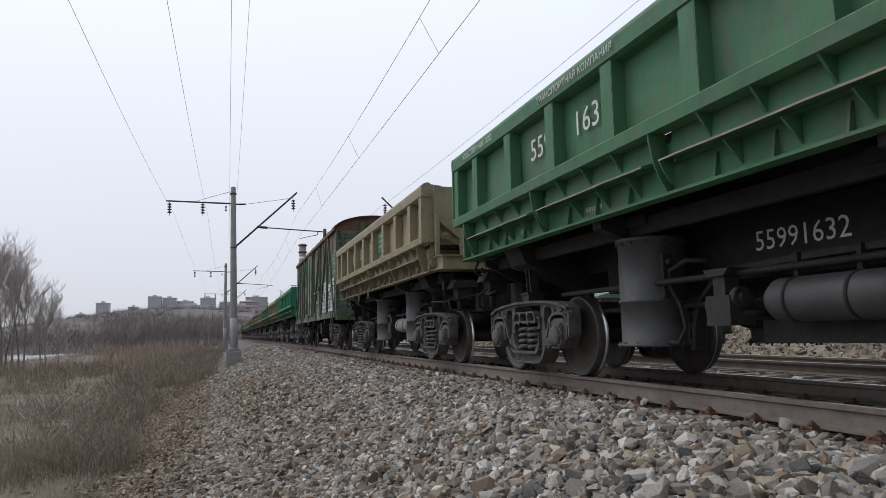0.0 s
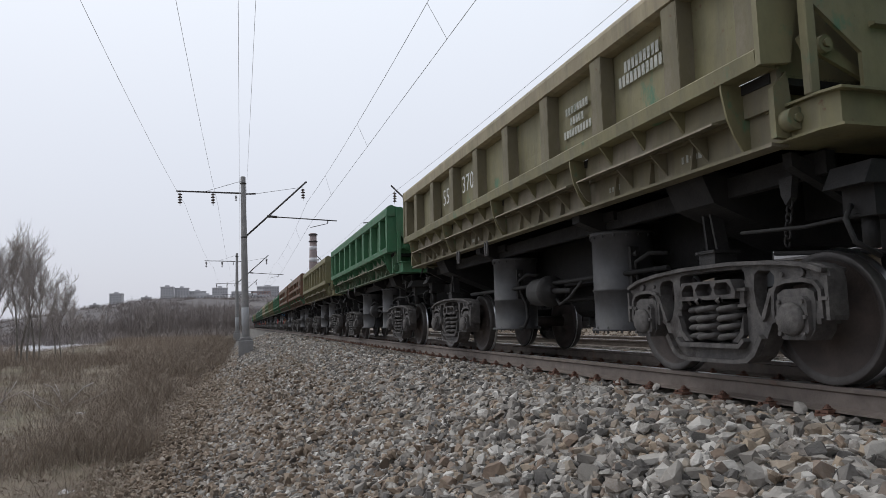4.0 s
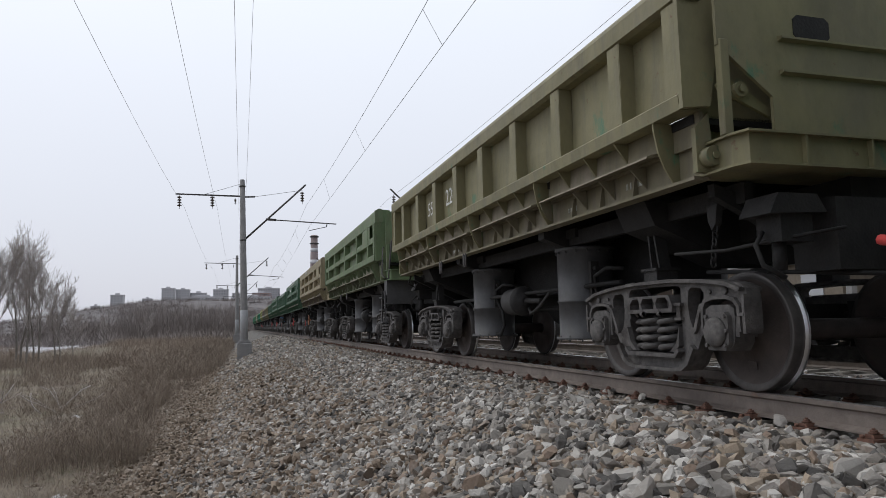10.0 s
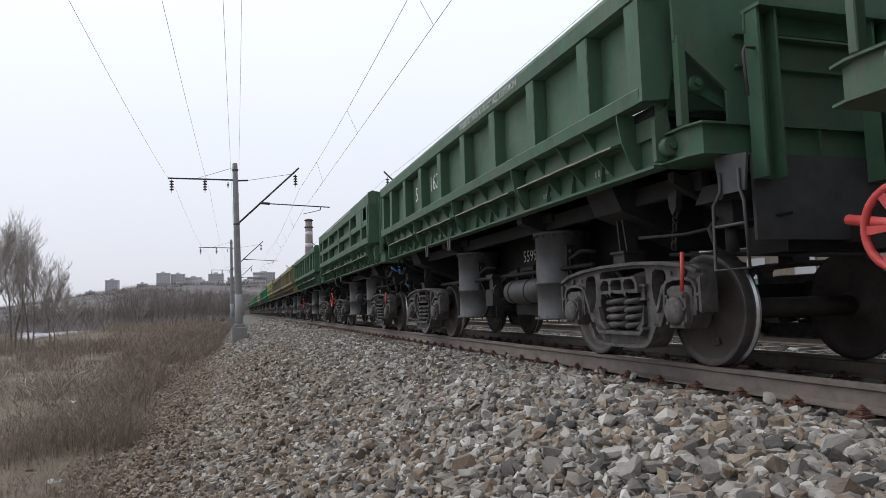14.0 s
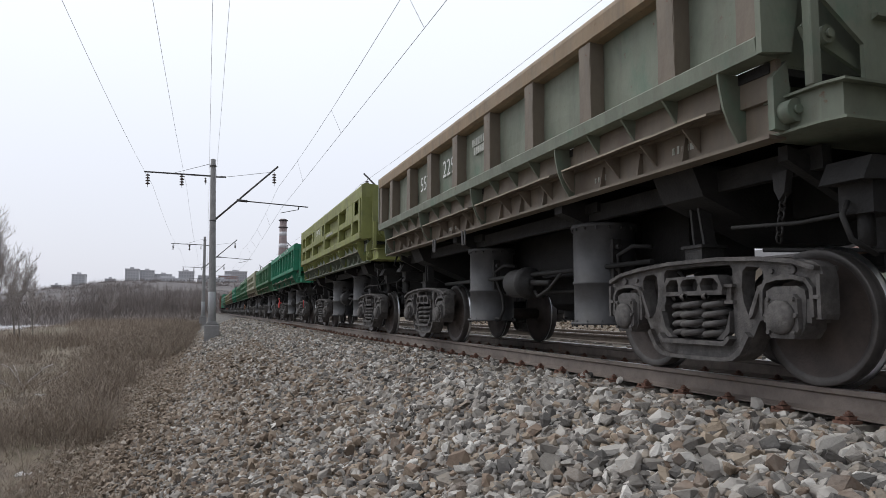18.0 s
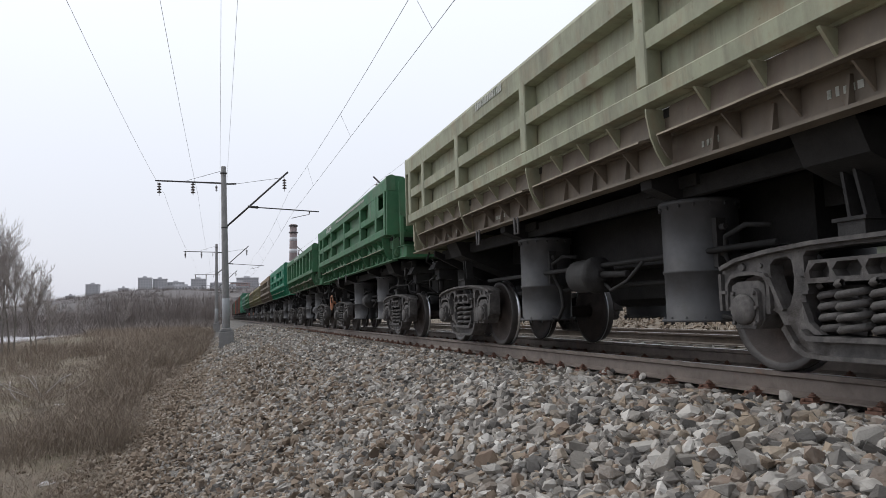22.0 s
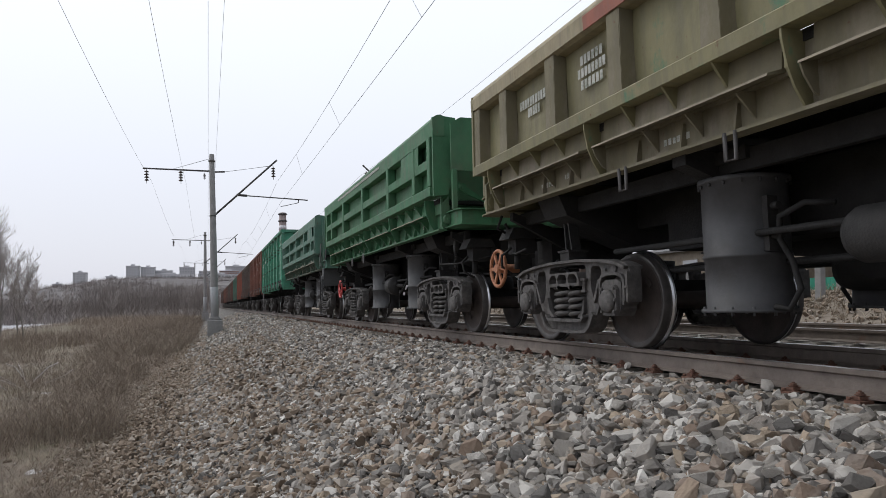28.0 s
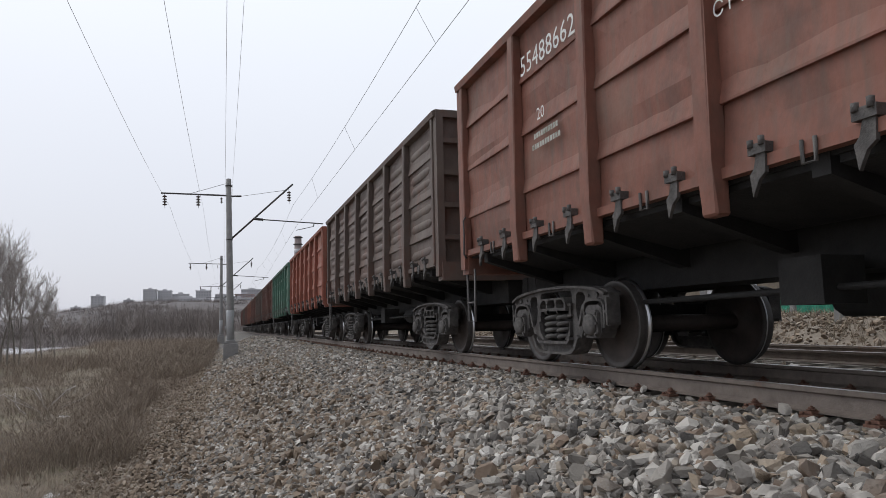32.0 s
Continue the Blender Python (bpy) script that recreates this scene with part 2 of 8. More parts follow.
m_white = material("white_stencil_paint", [(0.3, (0.62, 0.62, 0.6)), (0.7, (0.8, 0.8, 0.78))], scale=14, rough=0.6, bump=0.0,
                   stain=(0.25, 0.27, 0.22), stain_scale=7.0, stain_at=(0.6, 0.75))
m_faint = material("faded_stencil_paint", [(0.3, (0.36, 0.37, 0.33)), (0.7, (0.55, 0.55, 0.5))], scale=14, rough=0.6, bump=0.0,
                   stain=(0.16, 0.19, 0.13), stain_scale=9.0, stain_at=(0.5, 0.65))
m_redw = material("red_painted_wheel", [(0.3, (0.5, 0.05, 0.05)), (0.7, (0.68, 0.09, 0.08))], scale=10, rough=0.5, bump=0.1)
m_orange = material("faded_orange_wheel", [(0.3, (0.32, 0.12, 0.06)), (0.7, (0.45, 0.2, 0.1))], scale=10, rough=0.6, bump=0.1)
m_blue = material("blue_painted_fitting", [(0.3, (0.05, 0.16, 0.35)), (0.7, (0.08, 0.24, 0.5))], scale=12, rough=0.5, bump=0.1)
# Bed darkened below the stones' tone to paint shade into their gaps.
m_ballast = material("gap_shade_ballast_bed", [(0.3, (0.05, 0.046, 0.042)), (0.5, (0.12, 0.11, 0.1)), (0.7, (0.24, 0.225, 0.205))], scale=14, rough=0.95, bump=0.9, fine=22,
                     coords="Object")
m_stone = material("crushed_stone", [(0.05, (0.07, 0.065, 0.062)), (0.2, (0.16, 0.148, 0.136)), (0.34, (0.27, 0.245, 0.216)), (0.45, (0.35, 0.28, 0.208)), (0.53, (0.23, 0.168, 0.126)), (0.62, (0.32, 0.292, 0.262)), (0.8, (0.44, 0.412, 0.378)), (0.95, (0.74, 0.71, 0.67))],
                   scale=7, rough=0.9, bump=0.6, fine=45, island=0.8)
m_stone_brown = material("earthy_stone", [(0.12, (0.10, 0.078, 0.06)), (0.42, (0.225, 0.172, 0.128)), (0.7, (0.31, 0.245, 0.185)), (0.95, (0.46, 0.42, 0.375))],
                         scale=7, rough=0.95, bump=0.3, fine=70, island=0.75)
m_stone_piece = material("crushed_stone_piece", [(0.05, (0.07, 0.065, 0.062)), (0.2, (0.16, 0.148, 0.136)), (0.34, (0.27, 0.245, 0.216)), (0.45, (0.35, 0.28, 0.208)), (0.53, (0.23, 0.168, 0.126)), (0.62, (0.32, 0.292, 0.262)), (0.8, (0.44, 0.412, 0.378)), (0.95, (0.74, 0.71, 0.67))],
                   scale=7, rough=0.9, bump=0.6, fine=45, objrand=0.8)
m_soil = material("dry_field_soil", [(0.25, (0.085, 0.067, 0.052)), (0.45, (0.145, 0.118, 0.09)), (0.6, (0.23, 0.195, 0.14)), (0.78, (0.33, 0.285, 0.205))], scale=0.8, rough=0.95, bump=0.8, fine=9,
                  stain=(0.125, 0.122, 0.06), stain_scale=0.25, stain_at=(0.52, 0.65))
m_grass = material("dead_grass", [(0.1, (0.12, 0.094, 0.072)), (0.5, (0.21, 0.17, 0.125)), (0.9, (0.38, 0.33, 0.235))], scale=0.4, rough=0.95, bump=0, island=0.7)
m_twig = material("bare_twigs", [(0.2, (0.17, 0.13, 0.104)), (0.8, (0.345, 0.28, 0.222))], scale=0.5, rough=0.95, bump=0, island=0.6)
m_brush = material("dark_leafless_brush", [(0.2, (0.15, 0.118, 0.094)), (0.55, (0.26, 0.208, 0.165)), (0.85, (0.42, 0.35, 0.275))], scale=0.35, rough=0.95, bump=0, island=0.6)
# Greyer and paler than the near twigs: haze mixed into the colour.
m_far = material("hazed_far_woods", [(0.2, (0.185, 0.16, 0.152)), (0.8, (0.31, 0.272, 0.257))], scale=0.05, rough=1, bump=0, island=0.5)
m_crown = material("pale_fine_twigs", [(0.2, (0.29, 0.255, 0.245)), (0.8, (0.5, 0.455, 0.43))], scale=0.5, rough=0.95, bump=0, island=0.6)
m_bark = material("grey_bark", [(0.3, (0.12, 0.105, 0.09)), (0.7, (0.3, 0.28, 0.25))], scale=5, rough=0.95, bump=0.4, fine=20)
m_concrete = material("grey_concrete", [(0.3, (0.24, 0.235, 0.235)), (0.7, (0.36, 0.35, 0.345))], scale=2.5, rough=0.9, bump=0.2, fine=30,
                      stain=(0.2, 0.19, 0.18), stain_at=(0.55, 0.7))
m_zinc = material("pale_painted_pole_foot", [(0.3, (0.42, 0.43, 0.45)), (0.7, (0.54, 0.55, 0.57))], scale=5, rough=0.7, bump=0.1)
m_steel = material("dark_galvanised_steel", [(0.3, (0.05, 0.046, 0.046)), (0.7, (0.1, 0.092, 0.092))], scale=8, rough=0.6, bump=0.1)
m_insul = material("brown_glazed_porcelain", [(0.3, (0.06, 0.04, 0.035)), (0.7, (0.1, 0.07, 0.06))], scale=10, rough=0.3, bump=0)
m_wire = material("weathered_copper_wire", [(0.3, (0.16, 0.15, 0.15)), (0.7, (0.24, 0.23, 0.23))], scale=3, rough=0.6, bump=0)
m_feed = material("aluminium_feeder_wire", [(0.3, (0.42, 0.42, 0.44)), (0.7, (0.54, 0.54, 0.56))], scale=3, rough=0.6, bump=0)
m_roof = material("rusted_sheet_roof", [(0.3, (0.11, 0.055, 0.042)), (0.7, (0.2, 0.1, 0.075))], scale=3, rough=0.8, bump=0.2)
PEEL = dict(at=(0.58, 0.63), dirt=0.45, stretch=(1.0, 1.6, 7.0), stain_scale=1.5)
m_plank = [paint("green_plank_paint", (0.11, 0.168, 0.127), (0.055, 0.043, 0.034), **PEEL),
           paint("grey_green_plank_paint", (0.15, 0.20, 0.158), (0.065, 0.055, 0.045), **PEEL),
           paint("pale_green_plank_paint", (0.185, 0.228, 0.135), (0.06, 0.075, 0.05), **PEEL),
           paint("dark_green_plank_paint", (0.088, 0.135, 0.11), (0.05, 0.04, 0.033), **PEEL)]
m_graf = paint("silver_graffiti_paint", (0.64, 0.63, 0.65), (0.33, 0.36, 0.34), (0.54, 0.68), dirt=0.3, stretch=(1, 1, 4.0))
m_cyan = paint("pale_blue_graffiti_paint", (0.27, 0.40, 0.41), (0.2, 0.25, 0.24), (0.48, 0.62))
m_violet = paint("violet_graffiti_paint", (0.12, 0.10, 0.19), (0.10, 0.13, 0.13), (0.5, 0.62))
# Hill colours flattened to grey purple, with distance haze painted in.
m_hill = material("hazed_wooded_hillside", [(0.3, (0.115, 0.103, 0.104)), (0.5, (0.155, 0.141, 0.142)), (0.7, (0.20, 0.185, 0.182))], scale=0.12, rough=1, bump=0,
                  stain=(0.215, 0.195, 0.185), stain_scale=0.02, stain_at=(0.55, 0.65))
# Distance haze is put into the facade colours, most in the grey one.
m_block = [material("pale_flat_facade", [(0.3, (0.52, 0.51, 0.53)), (0.7, (0.6, 0.59, 0.61))], scale=0.1, rough=0.9, bump=0),
           material("haze_lifted_grey_facade", [(0.3, (0.62, 0.61, 0.63)), (0.7, (0.7, 0.69, 0.71))], scale=0.1, rough=0.9, bump=0),
           material("red_brick_facade", [(0.3, (0.42, 0.29, 0.26)), (0.7, (0.5, 0.34, 0.31))], scale=0.1, rough=0.9, bump=0),
           material("white_flat_facade", [(0.3, (0.74, 0.73, 0.75)), (0.7, (0.8, 0.79, 0.81))], scale=0.1, rough=0.9, bump=0)]
# Glass paled so the windows fade as through haze.
m_glass = material("haze_paled_window_glass", [(0.3, (0.38, 0.385, 0.41)), (0.7, (0.46, 0.465, 0.49))], scale=0.3, rough=0.2, bump=0)
# Red brick greyed and lightened to carry the distance haze in its colour.
m_chim = material("haze_greyed_chimney_brick", [(0.3, (0.32, 0.26, 0.255)), (0.7, (0.4, 0.33, 0.32))], scale=0.2, rough=0.9, bump=0)
# Pale grey-blue base colour for the pond in the field.
m_water = material("pale_pond_surface", [(0.3, (0.36, 0.36, 0.4)), (0.7, (0.46, 0.46, 0.5))], scale=0.05, rough=0.3, bump=0)
m_fence = material("green_sheet_fence", [(0.3, (0.02, 0.2, 0.13)), (0.7, (0.04, 0.28, 0.19))], scale=2, rough=0.5, bump=0)
m_bank = material("brown_bank_earth", [(0.25, (0.13, 0.10, 0.078)), (0.5, (0.2, 0.165, 0.13)), (0.75, (0.28, 0.245, 0.2))], scale=4, rough=0.95, bump=0.9, fine=16)

# ---------------------------------------------------------------- mesh tools


def mesh_from(name, bm, mat, smooth=False):
    me = bpy.data.meshes.new(name)
    bm.normal_update()
    bm.to_mesh(me)
    bm.free()
    for mt in (mat if isinstance(mat, (list, tuple)) else [mat]):
        me.materials.append(mt)
    if smooth:
        for p in me.polygons:
            p.use_smooth = True
    return me


def part(name, data, parent, label="", m=None):
    ob = new(name, data)
    ob.parent = parent
    if m is not None:
        ob.matrix_basis = m
    if label:
        ob["label"] = label
    return ob


def add_box(bm, x0, x1, y0, y1, z0, z1, mi=0):
    v = [bm.verts.new((x, y, z)) for x in (x0, x1) for y in (y0, y1) for z in (z0, z1)]
    for f in ((0, 1, 3, 2), (4, 6, 7, 5), (0, 4, 5, 1), (2, 3, 7, 6), (0, 2, 6, 4), (1, 5, 7, 3)):
        bm.faces.new([v[i] for i in f]).material_index = mi


def add_prism(bm, pts, a0, a1, axis="x", mi=0):
    """Extrudes a polygon: axis x takes (y, z) points, axis y takes (x, z) points, axis z takes (x, y) points."""
    def at(p, a):
        return {"x": (a, p[0], p[1]), "y": (p[0], a, p[1]), "z": (p[0], p[1], a)}[axis]
    lo, hi = [bm.verts.new(at(p, a0)) for p in pts], [bm.verts.new(at(p, a1)) for p in pts]
    k = len(pts)
    fs = [bm.faces.new(lo), bm.faces.new(hi[::-1])]
    for i in range(k):
        fs.append(bm.faces.new([lo[i], hi[i], hi[(i + 1) % k], lo[(i + 1) % k]]))
    for f in fs:
        f.material_index = mi


def add_tube(bm, a, b, r0, r1=None, n=8, mi=0, caps=True):
    a, b = Vector(a), Vector(b)
    r1 = r0 if r1 is None else r1
    d = (b - a).normalized()
    u = d.orthogonal().normalized()
    w = d.cross(u)
    rings = []
    for p, r in ((a, r0), (b, r1)):
        rings.append([bm.verts.new(p + (u * math.cos(i * math.tau / n) + w * math.sin(i * math.tau / n)) * r) for i in range(n)])
    for i in range(n):
        f = bm.faces.new([rings[0][i], rings[0][(i + 1) % n], rings[1][(i + 1) % n], rings[1][i]])
        f.material_index, f.smooth = mi, True
    if caps:
        bm.faces.new(rings[0][::-1]).material_index = mi
        bm.faces.new(rings[1]).material_index = mi


def add_path(bm, pts, r, n=6, mi=0):
    """One bent tube through all the points."""
    pts = [Vector(p) for p in pts]
    rings, u = [], None
    for i, p in enumerate(pts):
        d = (pts[min(i + 1, len(pts) - 1)] - pts[max(i - 1, 0)]).normalized()
        u = d.orthogonal().normalized() if u is None else (u - d * u.dot(d)).normalized()
        w = d.cross(u)
        rings.append([bm.verts.new(p + (u * math.cos(j * math.tau / n) + w * math.sin(j * math.tau / n)) * r) for j in range(n)])
    for a, b in zip(rings, rings[1:]):
        for j in range(n):
            f = bm.faces.new([a[j], a[(j + 1) % n], b[(j + 1) % n], b[j]])
            f.material_index, f.smooth = mi, True
    bm.faces.new(rings[0][::-1]).material_index = mi
    bm.faces.new(rings[-1]).material_index = mi


def add_lathe(bm, prof, n, axis="z", origin=(0, 0, 0), mats=None):
    """prof: (radius, height) points; mats: material index of each band."""
    o = Vector(origin)
    rings = []
    for r, h in prof:
        ring = []
        for i in range(n):
            c, s = math.cos(i * math.tau / n) * r, math.sin(i * math.tau / n) * r
            ring.append(bm.verts.new(o + Vector({"z": (c, s, h), "x": (h, c, s), "y": (c, h, s)}[axis])))
        rings.append(ring)
    for k, (a, b) in enumerate(zip(rings, rings[1:])):
        for i in range(n):
            f = bm.faces.new([a[i], a[(i + 1) % n], b[(i + 1) % n], b[i]])
            f.smooth = True
            if mats:
                f.material_index = mats[k]
    bm.faces.new(rings[0][::-1])
    bm.faces.new(rings[-1])


def fix(bm):
    bmesh.ops.recalc_face_normals(bm, faces=bm.faces)
    return bm


def bevel(bm, w, seg=1):
    bmesh.ops.bevel(bm, geom=list(bm.edges), offset=w, segments=seg, affect="EDGES", profile=0.5)
    return bm


def text_mesh(words, size, mat, bold=0.0):
    cu = bpy.data.curves.new("lettering", "FONT")
    cu.body, cu.size, cu.align_x, cu.align_y = words, size, "CENTER", "CENTER"
    cu.offset, cu.resolution_u = bold, 2
    ob = new("lettering", cu)
    dg = bpy.context.evaluated_depsgraph_get()
    me = bpy.data.meshes.new_from_object(ob.evaluated_get(dg))
    bpy.data.objects.remove(ob)
    bpy.data.curves.remove(cu)
    me.materials.clear()
    me.materials.append(mat)
    return me


# ---------------------------------------------------------------- line of the track
XA = 4.70            # axis of the near track
BEND, RADIUS = 190.0, 1150.0


def on_track(s, off=0.0):
    """Place and heading (radians to the right) at s metres along the near track, off metres to the right of its axis."""
    if s <= BEND:
        return XA + off, s, 0.0
    a = (s - BEND) / RADIUS
    return XA + RADIUS - (RADIUS - off) * math.cos(a), BEND + (RADIUS - off) * math.sin(a), a

# ---------------------------------------------------------------- ground


def line_x(y):
    """x of the track's axis at y, for laying out the ground."""
    if y <= BEND:
        return XA
    if y < BEND + 420.0:
        return XA + (y - BEND) ** 2 / (2 * RADIUS)
    return XA + 420 ** 2 / (2 * RADIUS) + (y - BEND - 420) * 420 / RADIUS


def step(v, a, b):
    u = min(1.0, max(0.0, (v - a) / (b - a)))
    return u * u * (3 - 2 * u)


def ground_z(off, y):
    """Height of the ground off metres to the right of the near track's axis."""
    n = noise.noise(Vector((off * 0.35, y * 0.35, 0.0)))
    n2 = noise.noise(Vector((off * 0.06, y * 0.06, 4.0)))
    if off < -2.45:
        z = -0.24 - min(1.0, (-2.45 - off) / 4.0) * 1.68
        z -= 0.25 * step(-off, 6.6, 12.0)
        z += n * 0.07 * step(-off, 2.6, 4.0) + n2 * 0.3 * step(-off, 8, 20)
        z -= 0.9 * step(-off, 26, 40) * step(y, 60, 110)
    elif off < 6.2:
        z = -0.24 if abs(off) > 1.45 and abs(off - 4.4) > 1.45 else -0.255
    else:
        z = -0.24 + 0.78 * step(off, 6.0, 8.9) + 0.12 * step(off, 10, 16) + n * 0.14 * step(off, 6.2, 8)
    return z


def build_ground():
    ys = [-60, -40, -25, -15, -8] + [-4 + 0.5 * i for i in range(60)] + [26 + i for i in range(40)] + [66 + 4 * i for i in range(40)] + [
        230 + 20 * i for i in range(20)] + [640, 700, 800, 1000, 1400, 2000, 3000]
    offs = [-1500, -900, -500, -300, -200, -140, -100, -80, -65, -55, -48, -42, -36] + [-32 + i for i in range(22)] + [
        -10 + 0.4 * i for i in range(18)] + [-2.75, -2.45, -1.6, -1.4, 1.4, 2.0, 2.7, 5.5, 6.2, 6.8, 7.3, 8, 8.7, 9.5, 10.5, 12, 15, 25, 60, 150, 400, 900, 1500]
    bm = bmesh.new()
    rows = []
    for y in ys:
        rows.append([bm.verts.new((line_x(y) + o, y, ground_z(o, y))) for o in offs])
    for ra, rb in zip(rows, rows[1:]):
        for j in range(len(offs) - 1):
            f = bm.faces.new([ra[j], ra[j + 1], rb[j + 1], rb[j]])
            o = offs[j]
            f.material_index = 0 if o < -6.9 else 2 if o < -6.0 else 1 if o < 6.2 else 2 if o < 12 else 0
            f.smooth = True
    ob = new("ground", mesh_from("ground", bm, [m_soil, m_ballast, m_bank]))
    tagged(ob, "dry brown field beside a grey crushed stone railway bank", "ground", kind="structure")


build_ground()


def rail_profile():
    return [(-0.075, -0.18), (0.075, -0.18), (0.075, -0.168), (0.012, -0.145), (0.010, -0.05), (0.036, -0.036), (0.037, -0.004),
            (0.030, 0.0), (-0.030, 0.0), (-0.037, -0.004), (-0.036, -0.036), (-0.010, -0.05), (-0.012, -0.145), (-0.075, -0.168)]


def build_rail(off, label):
    prof = rail_profile()
    bm = bmesh.new()
    stations = [-60, -20] + [0 + 10 * i for i in range(6)] + [56 + 8 * i for i in range(50)]
    rings = []
    for s in stations:
        x, y, a = on_track(s, off)
        rings.append([bm.verts.new((x + p * math.cos(a), y - p * math.sin(a), z)) for p, z in prof])
    k = len(prof)
    for ra, rb in zip(rings, rings[1:]):
        for i in range(k):
            f = bm.faces.new([ra[i], rb[i], rb[(i + 1) % k], ra[(i + 1) % k]])
            f.material_index = 1 if i in (7,) else 0
    ob = new("rail", mesh_from("rail", fix(bm), [m_rail_side, m_rail_top]))
    tagged(ob, label, "rail", "rails of the two tracks", "structure")
    return ob


rails = [build_rail(-0.796, "brown steel rail with a worn bright head"), build_rail(0.796, "brown steel rail with a worn bright head"),
         build_rail(4.4 - 0.796, "polished rail of the empty second track"), build_rail(4.4 + 0.796, "polished rail of the empty second track")]

# sleepers, half sunk in the stones
bm = bmesh.new()
add_prism(bm, [(-0.13, -0.40), (0.13, -0.40), (0.10, -0.205), (-0.10, -0.205)], -1.35, 1.35, "x")
me_sleeper = mesh_from("sleeper", bm, m_wood)
for axis in (0.0, 4.4):
    for i in range(60 if axis == 0 else 40):
        s = 1.0 + 0.543 * i + 0.245
        x, y, a = on_track(s, axis)
        ob = new("sleeper", me_sleeper)
        ob.matrix_basis = Matrix.Translation((x, y, 0))
        tagged(ob, "weathered grey sleeper sunk in crushed stone", "sleeper", "sleepers under the rails", "structure")


def make_fastening(side):
    """A clip on the rail's foot under a washer and a hexagon nut, with the stud showing above it."""
    bm = bmesh.new()
    add_box(bm, side * 0.12 - 0.06, side * 0.12 + 0.06, -0.06, 0.06, -0.205, -0.186)
    add_prism(bm, [(-0.035, -0.182), (0.035, -0.182), (0.03, -0.16), (-0.03, -0.16)], min(side * 0.055, side * 0.145), max(side * 0.055, side * 0.145), "x")
    add_tube(bm, (side * 0.105, 0, -0.155), (side * 0.105, 0, -0.148), 0.034, n=8)
    add_tube(bm, (side * 0.105, 0, -0.152), (side * 0.105, 0, -0.134), 0.025, n=6)
    add_tube(bm, (side * 0.105, 0, -0.134), (side * 0.105, 0, -0.124), 0.012, n=6)
    add_tube(bm, (side * 0.165, 0.035, -0.186), (side * 0.165, 0.035, -0.165), 0.016, n=6)
    return mesh_from("rail_fastening", bm, m_bolt)


me_fast_l, me_fast_r = make_fastening(-1), make_fastening(1)
for r, off in ((rails[0], -0.796), (rails[1], 0.796)):
    for i in range(70):
        s = 1.0 + 0.543 * i + 0.245
        x, y, a = on_track(s, off)
        for me in (me_fast_l, me_fast_r):
            if i > 45 and me is me_fast_r:
                continue
            ob = part("rail_fastening", me, r, "rusty bolted rail clip")
            ob.matrix_basis = Matrix.Translation((x, y, 0)) @ pose(0, 0, 0, 0, 0, random.uniform(-4, 4))

# ---------------------------------------------------------------- overhead line


def make_insulator(n, r, pitch):
    prof, z = [(0.012, 0.10), (0.012, 0.0)], 0.0
    for i in range(n):
        prof += [(0.03, z), (r, z - pitch * 0.45), (r * 0.95, z - pitch * 0.6), (0.03, z - pitch * 0.75)]
        z -= pitch
    prof += [(0.012, z), (0.012, z - 0.12)]
    bm = bmesh.new()
    add_lathe(bm, prof, 10)
    return mesh_from("insulator", bm, m_insul), z - 0.12


me_ins, INS_END = make_insulator(4, 0.13, 0.16)


